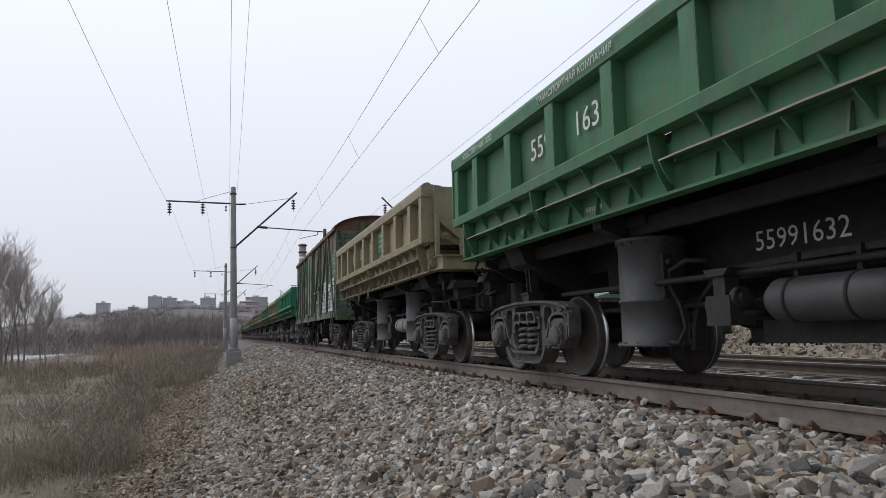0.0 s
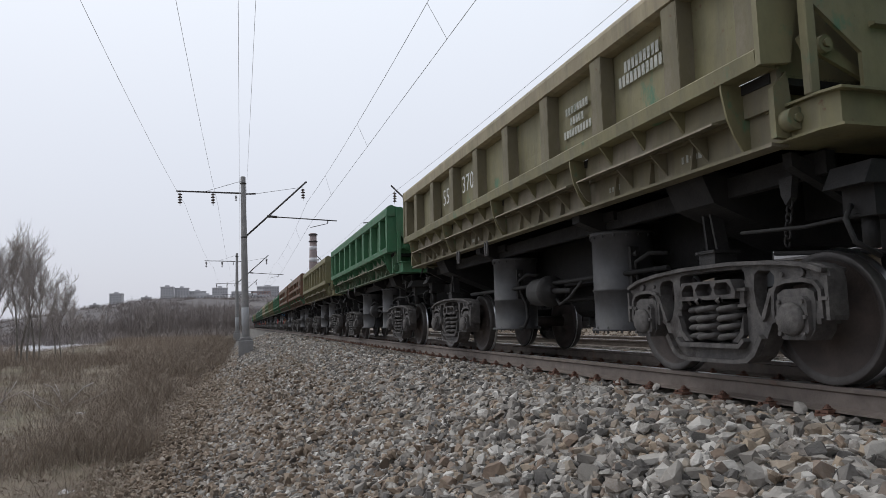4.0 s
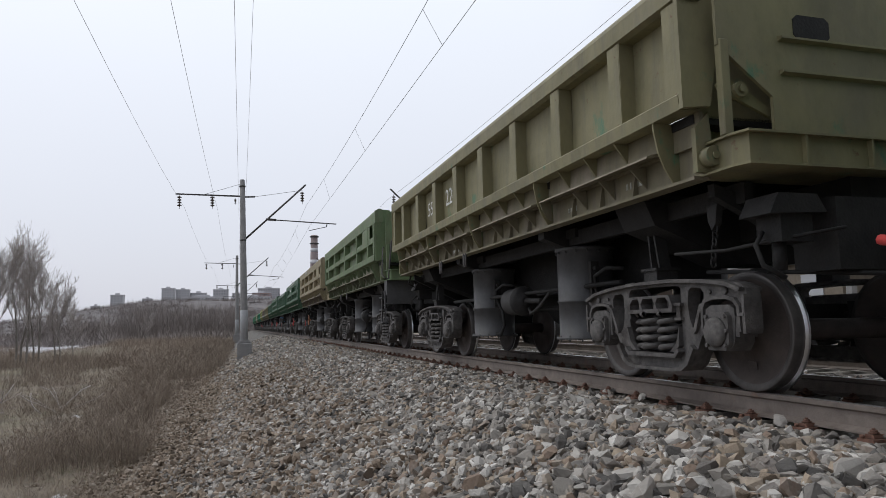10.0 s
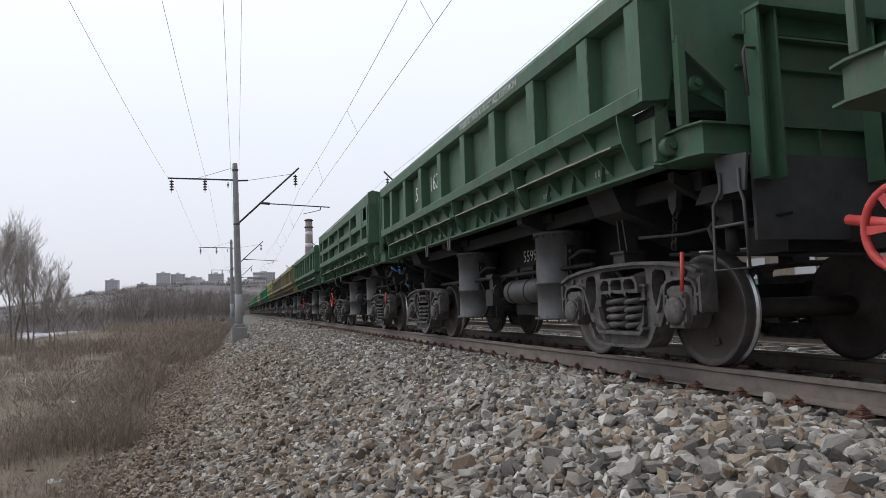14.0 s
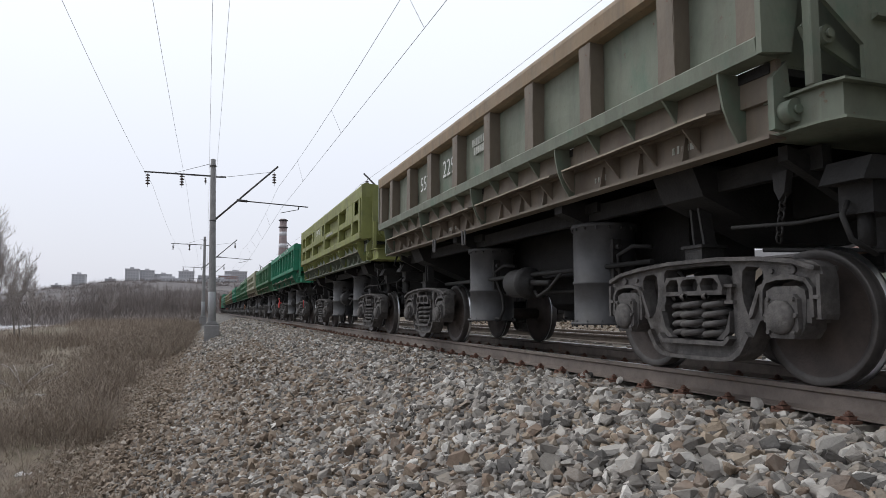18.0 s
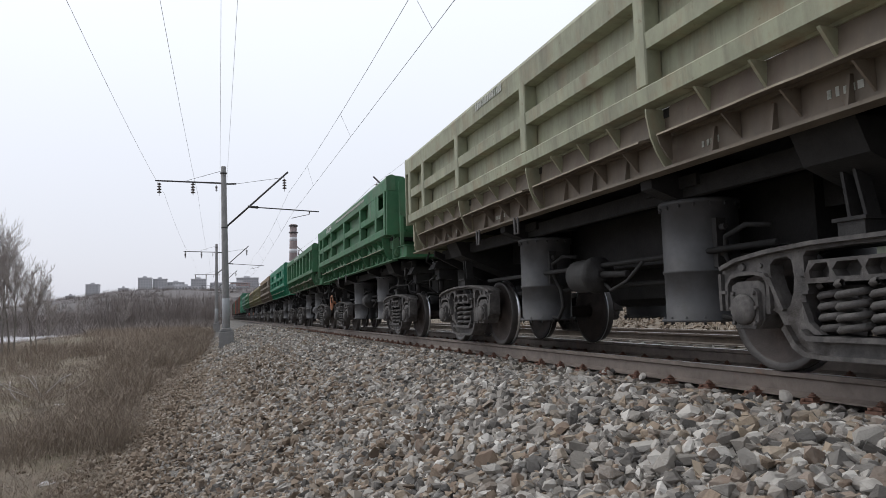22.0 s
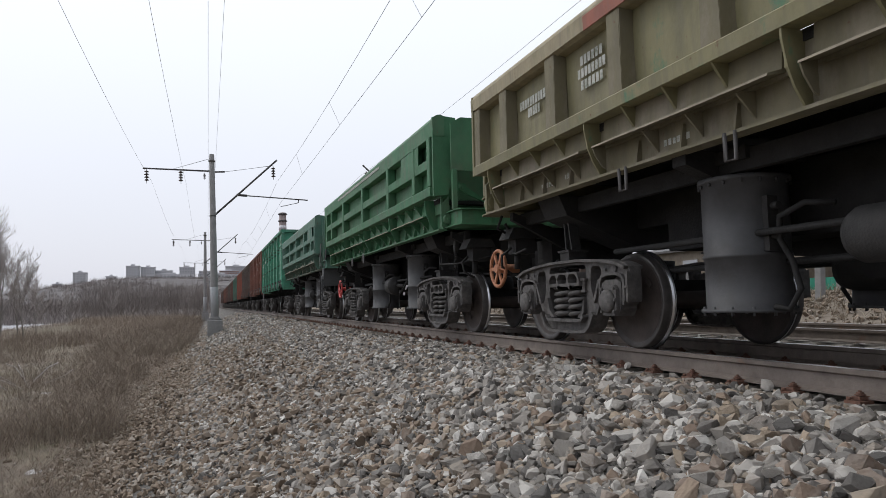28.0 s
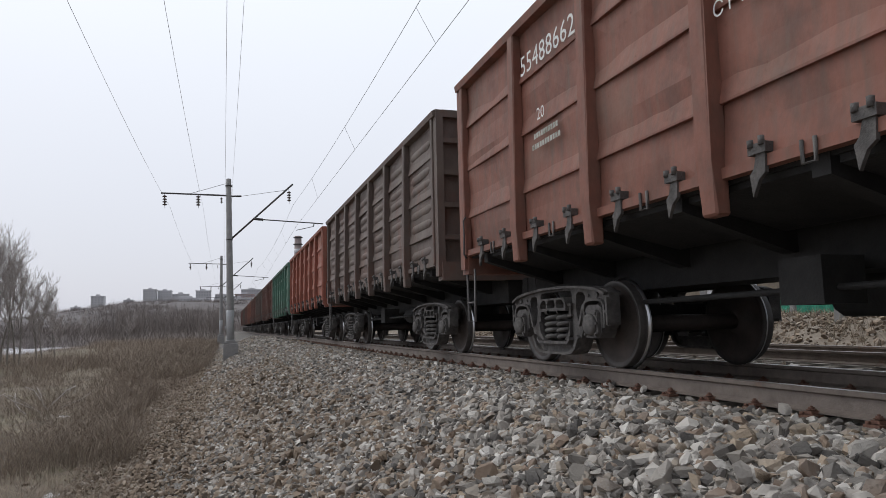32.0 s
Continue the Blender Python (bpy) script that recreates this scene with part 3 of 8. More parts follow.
def catenary_mast(base, lean=0.0, feeder=True, side=1):
    """A concrete pole with a feeder arm, a sloping bracket, a registration arm and hanging insulators."""
    x, y, z = base
    mast = new("catenary_mast")
    mast.matrix_basis = pose(x, y, 0, 0, lean, 0)
    tagged(mast, "grey concrete catenary mast with steel arms and insulators" if side > 0 else "grey concrete mast carrying the second track's wires", "mast",
           "masts along the track")
    bm = bmesh.new()
    add_lathe(bm, [(0.21, z - 0.6), (0.205, 1.7), (0.145, 9.42), (0.11, 9.46)], 20)
    pole = part("pole", mesh_from("pole", bm, m_concrete), mast)
    bm = bmesh.new()
    add_lathe(bm, [(0.222, z + 0.2), (0.216, 1.6), (0.205, 1.62)], 20)
    part("painted_foot", mesh_from("painted_foot", bm, m_zinc), pole, "pale painted lower part of the pole")
    bm = bmesh.new()
    add_box(bm, -0.42, 0.42, -0.42, 0.42, z - 0.9, z + 0.02)
    add_prism(bm, [(-0.42, z + 0.02), (0.42, z + 0.02), (0.24, z + 0.22), (-0.24, z + 0.22)], -0.3, 0.3, "y")
    part("foundation", mesh_from("foundation", bevel(bm, 0.03), m_concrete), mast, "concrete foundation block")
    for h in (5.75, 9.0):
        bm = bmesh.new()
        add_lathe(bm, [(0.19, h), (0.19, h + 0.08)], 14)
        part("clamp_band", mesh_from("clamp_band", bm, m_steel), mast)
    if feeder:
        bm = bmesh.new()
        add_prism(bm, [(-3.75 * side, 8.58), (-0.1 * side, 8.48), (-0.1 * side, 8.40), (-3.75 * side, 8.51)], -0.05, 0.05, "y")
        part("feeder_arm", mesh_from("feeder_arm", fix(bm), m_steel), mast, "steel crossarm")
        bm = bmesh.new()
        add_tube(bm, (-0.05 * side, 0, 9.2), (-2.2 * side, 0, 8.52), 0.012, n=5)
        add_tube(bm, (0.1 * side, 0, 8.4), (0.72 * side, 0, 8.42), 0.05, n=6)
        add_tube(bm, (0.72 * side, 0, 8.42), (3.5 * side, 0, 8.85), 0.012, n=5)
        part("stay_rod", mesh_from("stay_rod", bm, m_steel), mast)
        for xi in (-3.55, -1.72):
            part("insulator", me_ins, mast, "brown porcelain insulator string", pose(xi * side, 0, 8.42))
        part("insulator", me_ins, mast, "brown porcelain insulator string", Matrix.Translation((-0.42 * side, 0, 8.3)) @ Matrix.Diagonal((0.6, 0.6, 0.5, 1)))
    bm = bmesh.new()
    add_tube(bm, (0.12 * side, 0, 5.85), (3.75 * side, 0, 9.2), 0.055, n=8)
    part("bracket", mesh_from("bracket", bm, m_steel), mast, "sloping steel bracket tube")
    bm = bmesh.new()
    add_tube(bm, (1.35 * side, 0, 7.05), (1.95 * side, 0, 7.0), 0.075, n=8)
    add_tube(bm, (1.95 * side, 0, 7.0), (5.55 * side, 0, 6.75), 0.035, n=6)
    add_tube(bm, (5.0 * side, 0, 6.8), (4.95 * side, 0, 6.58), 0.03, n=6)
    add_tube(bm, (4.95 * side, 0, 6.58), (3.9 * side, 0, 6.35), 0.02, n=6)
    part("registration_arm", mesh_from("registration_arm", bm, m_steel), mast, "thin registration arm holding the contact wire")
    part("insulator", me_ins, mast, "brown porcelain insulator string", pose(3.52 * side, 0, 8.75))
    return mast


MASTS = (-5.0, 42.0, 87.0, 133.0, 179.0, 225.0)
for i, s in enumerate(MASTS):
    x, y, a = on_track(s, (-4.55, -4.55, -5.25, -5.5, -5.4, -5.0)[i])
    if i:
        catenary_mast((x, y, -0.32), -1.3 if i == 1 else -0.4)
for s in (42.0, 87.0, 133.0, 179.0):
    x, y, a = on_track(s, 4.1 + 3.9)
    catenary_mast((x, y, -0.2), 0.3, feeder=False, side=-1)


def run_wire(name, label, pts, r, mat, sag):
    """One wire through its supports, sagging in every span."""
    bm = bmesh.new()
    line = [Vector(pts[0])]
    for a, b in zip(pts, pts[1:]):
        a, b = Vector(a), Vector(b)
        line += [a.lerp(b, k / 12) - Vector((0, 0, sag * 4 * k / 12 * (1 - k / 12))) for k in range(1, 13)]
    add_path(bm, line, r, 5)
    ob = new(name, mesh_from(name, bm, mat))
    tagged(ob, label, "wire", "overhead wires")
    return ob


def supports(off, z, first=0):
    out = []
    for s in MASTS[first:]:
        x, y, a = on_track(s, off)
        out.append((x, y, z))
    return out


run_wire("feeder_wire", "thin grey feeder wire hanging from a mast arm", supports(-4.55 - 3.45, 7.68), 0.0055, m_feed, 0.55)
run_wire("feeder_wire", "thin grey feeder wire hanging from a mast arm", supports(-4.55 - 1.62, 7.68), 0.0055, m_feed, 0.5)
run_wire("feeder_wire", "thin grey wire beside the mast heads", supports(-4.95, 7.9), 0.0055, m_feed, 0.35)
run_wire("earth_wire", "thin earth wire along the mast heads", supports(-4.52, 9.5), 0.0055, m_wire, 0.3)
STAGGER = (-0.40, -0.78, -0.2, -0.7, -0.2, -0.7)
zig = [(on_track(s, d)[0], on_track(s, d)[1], 6.7) for s, d in zip(MASTS, STAGGER)]
run_wire("contact_wire", "grey contact wire over the loaded track", zig, 0.0068, m_wire, 0.02)
run_wire("contact_wire", "grey contact wire over the empty track", supports(4.1, 6.55), 0.0068, m_wire, 0.02)
run_wire("messenger_wire", "messenger wire sagging above the contact wire", supports(-0.98, 8.0), 0.0068, m_wire, 0.55)
run_wire("messenger_wire", "messenger wire sagging above the contact wire", supports(4.1, 8.5), 0.0068, m_wire, 0.36)
for s0, s1 in zip(MASTS, MASTS[1:]):
    n = max(3, int((s1 - s0) / 8))
    for k in range(1, n):
        u = k / n
        s = s0 + (s1 - s0) * u
        x0, y0, _ = on_track(s, -0.98)
        x1, y1, _ = on_track(s, STAGGER[MASTS.index(s0)] * (1 - u) + STAGGER[MASTS.index(s0) + 1] * u)
        bm = bmesh.new()
        add_tube(bm, (x0, y0, 8.0 - 0.55 * 4 * u * (1 - u)), (x1, y1, 6.7), 0.005, n=5)
        tagged(new("dropper_wire", mesh_from("dropper_wire", bm, m_wire)), "short dropper between messenger and contact wire", "wire", "droppers")

# ---------------------------------------------------------------- distance


def build_hill():
    bm = bmesh.new()
    xs = [-420 + 14 * i for i in range(80)]
    ys = [330 + 14 * i for i in range(46)]
    rows = []
    for y in ys:
        row = []
        for x in xs:
            top = 34 * step(x, -300, -60)
            h = -3 + top * step(y, 360, 800) + (3.0 * noise.noise(Vector((x * 0.02, y * 0.02, 1.0))) + 2.2 * noise.noise(Vector((x * 0.09, y * 0.09, 3.0)))) * step(y, 350, 420)
            row.append(bm.verts.new((x, y, h)))
        rows.append(row)
    for a, b in zip(rows, rows[1:]):
        for i in range(len(xs) - 1):
            bm.faces.new([a[i], a[i + 1], b[i + 1], b[i]]).smooth = True
    ob = new("backdrop_hill", mesh_from("backdrop_hill", bm, m_hill))
    tagged(ob, "low brown wooded hillside below the town", "hill", kind="structure")


build_hill()


def hill_z(x, y):
    return -3 + 34 * step(x, -300, -60) * step(y, 360, 800)


def tower_block(x, y, w, d, h, mat, floors, bays, label):
    z = hill_z(x, y) - 2
    b = new("apartment_building")
    b.matrix_basis = pose(x, y, z)
    tagged(b, label, "building", "buildings on the hill")
    bm = bmesh.new()
    add_box(bm, -w / 2, w / 2, -d / 2, d / 2, 0, h + 2)
    wall = part("wall", mesh_from("wall", bm, mat), b)
    bm = bmesh.new()
    add_box(bm, -w / 2 - 0.3, w / 2 + 0.3, -d / 2 - 0.3, d / 2 + 0.3, h + 2, h + 2.7)
    add_box(bm, -w / 6, w / 8, -d / 4, d / 4, h + 2.7, h + 4.5)
    part("roof", mesh_from("roof", bm, m_block[1]), b)
    bm = bmesh.new()
    ww, wh = w / bays * 0.5, h / floors * 0.5
    add_box(bm, -ww / 2, ww / 2, -0.12, 0.12, -wh / 2, wh / 2)
    me = mesh_from("window", bm, m_glass)
    for i in range(bays):
        for k in range(floors):
            part("window", me, wall, "", pose(-w / 2 + (i + 0.5) * w / bays, -d / 2, 2 + (k + 0.5) * h / floors))


for row in ((-124, 780, 12, 12, 12, 1, 5, 4, "grey tower block on the hill edge"),
            (-76.5, 800, 13, 14, 14, 1, 5, 5, "grey apartment block on the hill"),
            (-62, 806, 14, 14, 12.5, 1, 5, 5, "grey apartment block with a stepped roof on the hill"),
            (-46, 812, 17, 12, 9, 1, 3, 6, "low grey block on the hill"),
            (-22, 800, 16, 14, 12, 0, 4, 6, "pale apartment block on the hill"),
            (-4, 806, 12, 12, 8, 1, 3, 4, "small grey block on the hill"),
            (21, 770, 20, 14, 7, 2, 2, 7, "low red brick block on the hill"),
            (30, 810, 24, 14, 13.5, 0, 5, 9, "pale apartment block behind the train"),
            (-38, 770, 46, 10, 3.4, 3, 1, 14, "low white shed below the apartment blocks"),
            (12, 740, 34, 10, 3, 3, 1, 10, "low white shed on the slope"),
            (-100, 820, 10, 10, 6, 0, 2, 4, "small pale house on the hill"),
            (-146, 790, 9, 9, 5, 0, 2, 3, "small pale house on the hill")):
    tower_block(*row[:5], m_block[row[5]], *row[6:])


def chimney():
    c = new("factory_chimney")
    c.matrix_basis = pose(70.5, 700, 0)
    tagged(c, "tall red and white banded brick factory chimney", "chimney")
    bm = bmesh.new()
    add_lathe(bm, [(5.0, 20), (4.0, 64), (3.4, 93), (3.0, 93.2)], 20)
    shaft = part("shaft", mesh_from("shaft", bm, m_chim), c)
    for z in (52, 64, 76):
        bm = bmesh.new()
        add_lathe(bm, [(4.36 - (z - 52) * 0.022, z), (4.28 - (z - 52) * 0.022, z + 4)], 20)
        part("white_band", mesh_from("white_band", bm, m_block[3]), shaft, "white painted band")
    for z in (84, 91):
        bm = bmesh.new()
        add_lathe(bm, [(3.5, z), (4.6, z + 0.2), (4.6, z + 1.2), (3.5, z + 1.3)], 16)
        part("gallery", mesh_from("gallery", bm, m_steel), c, "steel gallery ring")


chimney()

# the far bank beyond the second track: old concrete posts on the slope, and behind them a low broken fence of green sheet
bm = bmesh.new()
add_box(bm, -0.1, 0.1, -0.09, 0.09, -0.5, 0.95)
me_post = mesh_from("post", bevel(bm, 0.02), m_concrete)
me_panels = []
for top in (0.52, 0.42):
    bm = bmesh.new()
    wave = [((-0.05, 0.0)[(k // 2) % 2], 0.15 + k * 0.11) for k in range(21)]
    add_prism(bm, wave + [(x + 0.012, y) for x, y in wave[::-1]], 0.02, top, "z")
    me_panels.append(mesh_from("fence_panel", bm, m_fence))
fence = new("fence")
fence.matrix_basis = pose(XA + 13, 0, 0.58)
tagged(fence, "low broken green sheet metal fence between concrete posts", "fence")
rf = random.Random(4)
for i in range(30):
    part("post", me_post, fence, "", pose(0, -2 + 2.5 * i, -0.25, rf.uniform(-2, 2), rf.uniform(-2, 2), 0))
    if rf.random() < 0.72:
        part("fence_panel", me_panels[i % 2], fence, "", pose(0, -2 + 2.5 * i, 0, 0, rf.uniform(-4, 4), 0))
for i in range(9):
    y = 5 + 6.3 * i + rf.uniform(-1.2, 1.2)
    ob = new("concrete_post", me_post)
    ob.matrix_basis = pose(XA + 8.3 + rf.uniform(-0.3, 0.3), y, ground_z(8.3, y) + 0.08, rf.uniform(-3, 3), rf.uniform(-5, 5), rf.uniform(0, 40)) @ Matrix.Diagonal((0.9, 0.9, rf.uniform(0.75, 1.1), 1))
    tagged(ob, "old pale concrete post standing in the rubble bank", "post", "posts on the far bank")

# sheds behind the fence
def shed(x, y, w, d, h, wall_m, roof_m, label):
    s = new("shed")
    s.matrix_basis = pose(x, y, 0.75)
    tagged(s, label, "shed", "sheds behind the fence")
    bm = bmesh.new()
    add_box(bm, -w / 2, w / 2, -d / 2, d / 2, -0.6, h)
    wall = part("wall", mesh_from("wall", bm, wall_m), s)
    bm = bmesh.new()
    add_prism(bm, [(-w / 2 - 0.3, h), (w / 2 + 0.3, h), (w / 2 + 0.3, h + 0.12), (0.0, h + 0.9), (-w / 2 - 0.3, h + 0.12)], -d / 2 - 0.3, d / 2 + 0.3, "y")
    part("roof", mesh_from("roof", fix(bm), roof_m), s)
    bm = bmesh.new()
    add_box(bm, -0.04, 0.04, -0.6, 0.6, -0.5, 0.5)
    me = mesh_from("window", bm, m_glass)
    for k in range(int(d / 3)):
        part("window", me, wall, "", pose(-w / 2, -d / 2 + 1.6 + 3 * k, h * 0.55))


shed(26.5, 15, 6, 10, 2.0, M["slate"], m_roof, "low grey shed with a rusty pitched roof")
shed(28, 29, 7, 12, 2.2, M["brown"], m_steel, "low brown shed with a dark sheet roof")
shed(25.5, 44, 5, 9, 1.9, M["greybrown"], M["teal"], "grey brown shed with a teal sheet roof")
shed(29, 60, 8, 14, 2.4, M["slate"], m_roof, "long grey shed with a rusty roof")

# pond in the field
bm = bmesh.new()
pv = []
for i in range(28):
    a = i * math.tau / 28
    r = 1 + 0.25 * math.sin(3 * a) + 0.1 * math.sin(7 * a)
    pv.append((-42 + 19 * r * math.cos(a), 160 + 40 * r * math.sin(a)))
add_prism(bm, pv, -3.4, -2.75, "z")
tagged(new("water", mesh_from("water", fix(bm), m_water)), "pale still pond in the brown field", "water", kind="structure")

# ---------------------------------------------------------------- wagons: shared running gear


def make_wheel():
    """A rolled wheel, lathed round x; the flange faces +x."""
    bm = bmesh.new()
    prof = [(0.10, -0.075), (0.13, -0.075), (0.14, -0.03), (0.36, 0.0), (0.415, -0.045), (0.468, -0.065), (0.474, -0.06), (0.476, 0.005), (0.479, 0.032),
            (0.503, 0.042), (0.503, 0.06), (0.46, 0.068), (0.415, 0.06), (0.37, 0.03), (0.15, 0.03), (0.13, 0.085), (0.10, 0.085)]
    mats = [0, 0, 0, 0, 2, 2, 2, 2, 1, 1, 2, 0, 0, 0, 0, 0]
    add_lathe(bm, prof, 40, "x", mats=mats)
    # two lightening marks so that the turning shows
    add_box(bm, -0.033, -0.028, -0.05, 0.05, 0.24, 0.30)
    return mesh_from("wheel", fix(bm), [m_disc, m_tread, m_roll])


def make_axle():
    bm = bmesh.new()
    add_lathe(bm, [(0.065, -1.12), (0.065, -0.95), (0.09, -0.93), (0.09, 0.93), (0.065, 0.95), (0.065, 1.12)], 12, "x")
    return mesh_from("axle", fix(bm), m_disc)


def add_plate(bm, outline, holes, x0, x1):
    """A plate with holes, given as (y, z) outlines, between x0 and x1."""
    edges = []
    for loop in [outline] + holes:
        vs = [bm.verts.new((x0, y, z)) for y, z in loop]
        edges += [bm.edges.new((vs[i], vs[(i + 1) % len(vs)])) for i in range(len(vs))]
    faces = [f for f in bmesh.ops.triangle_fill(bm, use_beauty=True, use_dissolve=False, edges=edges)["geom"] if isinstance(f, bmesh.types.BMFace)]
    ext = bmesh.ops.extrude_face_region(bm, geom=faces)
    bmesh.ops.translate(bm, vec=(x1 - x0, 0, 0), verts=[v for v in ext["geom"] if isinstance(v, bmesh.types.BMVert)])


def make_side_frame():
    """Cast side frame: thick arched top chord, oval lightening holes, spring opening, pedestals for the axle boxes."""
    bm = bmesh.new()
    half = [(0.0, 0.932), (0.30, 0.930), (0.72, 0.908), (1.02, 0.872), (1.15, 0.85), (1.205, 0.81), (1.225, 0.74), (1.225, 0.50), (1.21, 0.465), (1.15, 0.465), (1.135, 0.54), (1.13, 0.665),
            (1.09, 0.715), (1.0, 0.735), (0.86, 0.735), (0.765, 0.715), (0.735, 0.665), (0.725, 0.47), (0.665, 0.445), (0.60, 0.33), (0.515, 0.20), (0.43, 0.15), (0.28, 0.135), (0.0, 0.132)]
    outline = half + [(-y, z) for y, z in half[-2:0:-1]]
    window = [(0.715, 0.80), (0.675, 0.838), (0.555, 0.848), (0.515, 0.82), (0.50, 0.70), (0.515, 0.59), (0.555, 0.495), (0.59, 0.475), (0.625, 0.505), (0.685, 0.63), (0.715, 0.73)]
    mid = [(0.38, 0.872), (0.0, 0.882), (-0.38, 0.872), (-0.41, 0.84), (-0.41, 0.33), (-0.37, 0.28), (-0.2, 0.26), (0.2, 0.26), (0.37, 0.28), (0.41, 0.33), (0.41, 0.84)]
    add_plate(bm, outline, [window, [(-y, z) for y, z in window], mid], -0.062, 0.062)
    # rolled flanges: along the top chord, round the pedestals, along the sloping legs and the spring seat
    chord = [(-1.2, 0.815), (-1.02, 0.872), (-0.72, 0.910), (-0.30, 0.935), (0.30, 0.935), (0.72, 0.910), (1.02, 0.872), (1.2, 0.815)]
    add_prism(bm, chord + [(y * 0.992, z - 0.03) for y, z in chord[::-1]], -0.115, 0.10)
    seat = [(-0.60, 0.335), (-0.51, 0.20), (-0.425, 0.148), (-0.28, 0.133), (0.28, 0.133), (0.425, 0.148), (0.51, 0.20), (0.60, 0.335)]
    add_prism(bm, seat + [(y * 0.94, z + 0.03) for y, z in seat[::-1]], -0.11, 0.10)
    add_prism(bm, [(-0.43, 0.31), (-0.37, 0.255), (0.37, 0.255), (0.43, 0.31), (0.41, 0.335), (0.36, 0.29), (-0.36, 0.29), (-0.41, 0.335)], -0.13, 0.12)
    # the bolster's end in the opening, with its three cells, and a slot left above it
    add_plate(bm, [(-0.35, 0.655), (0.35, 0.655), (0.36, 0.70), (0.31, 0.80), (-0.31, 0.80), (-0.36, 0.70)],
              [[(-0.31, 0.68), (-0.13, 0.68), (-0.11, 0.73), (-0.14, 0.778), (-0.26, 0.778), (-0.315, 0.73)], [(-0.07, 0.68), (0.10, 0.68), (0.13, 0.73), (0.09, 0.778), (-0.06, 0.778), (-0.09, 0.73)],
               [(0.16, 0.68), (0.31, 0.68), (0.315, 0.73), (0.26, 0.778), (0.17, 0.778), (0.15, 0.73)]], -0.12, 0.0)
    add_box(bm, 0.0, 0.06, -0.34, 0.34, 0.655, 0.79)
    add_box(bm, -0.125, 0.06, -0.36, 0.36, 0.645, 0.662)
    for s in (-1, 1):
        # friction wedge pocket on the column, foot gusset, pedestal flanges, lug and bolt
        add_box(bm, -0.10, 0.06, s * 0.40 - 0.045, s * 0.40 + 0.045, 0.70, 0.725)
        add_box(bm, -0.10, 0.06, s * 0.40 - 0.045, s * 0.40 + 0.045, 0.575, 0.60)
        add_prism(bm, [(s * 0.415, 0.60), (s * 0.36, 0.60), (s * 0.375, 0.72), (s * 0.415, 0.72)], -0.085, 0.05)
        add_prism(bm, [(s * 0.41, 0.52), (s * 0.40, 0.36), (s * 0.33, 0.30), (s * 0.26, 0.30), (s * 0.36, 0.38)], -0.10, -0.05)
        arch = [(s * 1.135, 0.48), (s * 1.13, 0.665), (s * 1.09, 0.715), (s * 1.0, 0.735), (s * 0.86, 0.735), (s * 0.765, 0.715), (s * 0.735, 0.665), (s * 0.725, 0.48)]
        wide = [(s * 1.165, 0.48), (s * 1.16, 0.675), (s * 1.105, 0.742), (s * 1.0, 0.763), (s * 0.855, 0.763), (s * 0.745, 0.738), (s * 0.705, 0.675), (s * 0.70, 0.48)]
        add_prism(bm, arch + wide[::-1], -0.095, -0.055)
        add_prism(bm, [(s * 1.225, 0.47), (s * 1.225, 0.76), (s * 1.195, 0.76), (s * 1.195, 0.47)], -0.10, -0.055)
        add_box(bm, -0.105, -0.055, s * 1.18 - 0.035, s * 1.18 + 0.035, 0.60, 0.625)
        add_prism(bm, [(s * 0.735, 0.715), (s * 0.71, 0.67), (s * 0.63, 0.485), (s * 0.60, 0.46), (s * 0.585, 0.475), (s * 0.69, 0.70)], -0.095, -0.055)
        add_tube(bm, (-0.06, s * 0.985, 0.80), (-0.085, s * 0.985, 0.80), 0.03, n=10)
        add_tube(bm, (-0.06, s * 0.80, 0.80), (-0.08, s * 0.80, 0.80), 0.018, n=8)
    return mesh_from("side_frame", fix(bm), m_bogie)


def make_spring():
    bm = bmesh.new()
    n, turns, r, w = 12, 4.5, 0.098, 0.0255
    pts = [Vector((math.cos(i * math.tau / n) * r, math.sin(i * math.tau / n) * r, 0.305 + 0.335 * i / (n * turns))) for i in range(int(n * turns) + 1)]
    ring0 = None
    for i, p in enumerate(pts):
        d = (pts[min(i + 1, len(pts) - 1)] - pts[max(i - 1, 0)]).normalized()
        o = Vector((p.x, p.y, 0)).normalized()
        k = d.cross(o)
        ring = [bm.verts.new(p + (o * math.cos(j * math.tau / 5) + k * math.sin(j * math.tau / 5)) * w) for j in range(5)]
        if ring0:
            for j in range(5):
                bm.faces.new([ring0[j], ring0[(j + 1) % 5], ring[(j + 1) % 5], ring[j]]).smooth = True
        ring0 = ring
    return mesh_from("coil_spring", fix(bm), m_bogie)


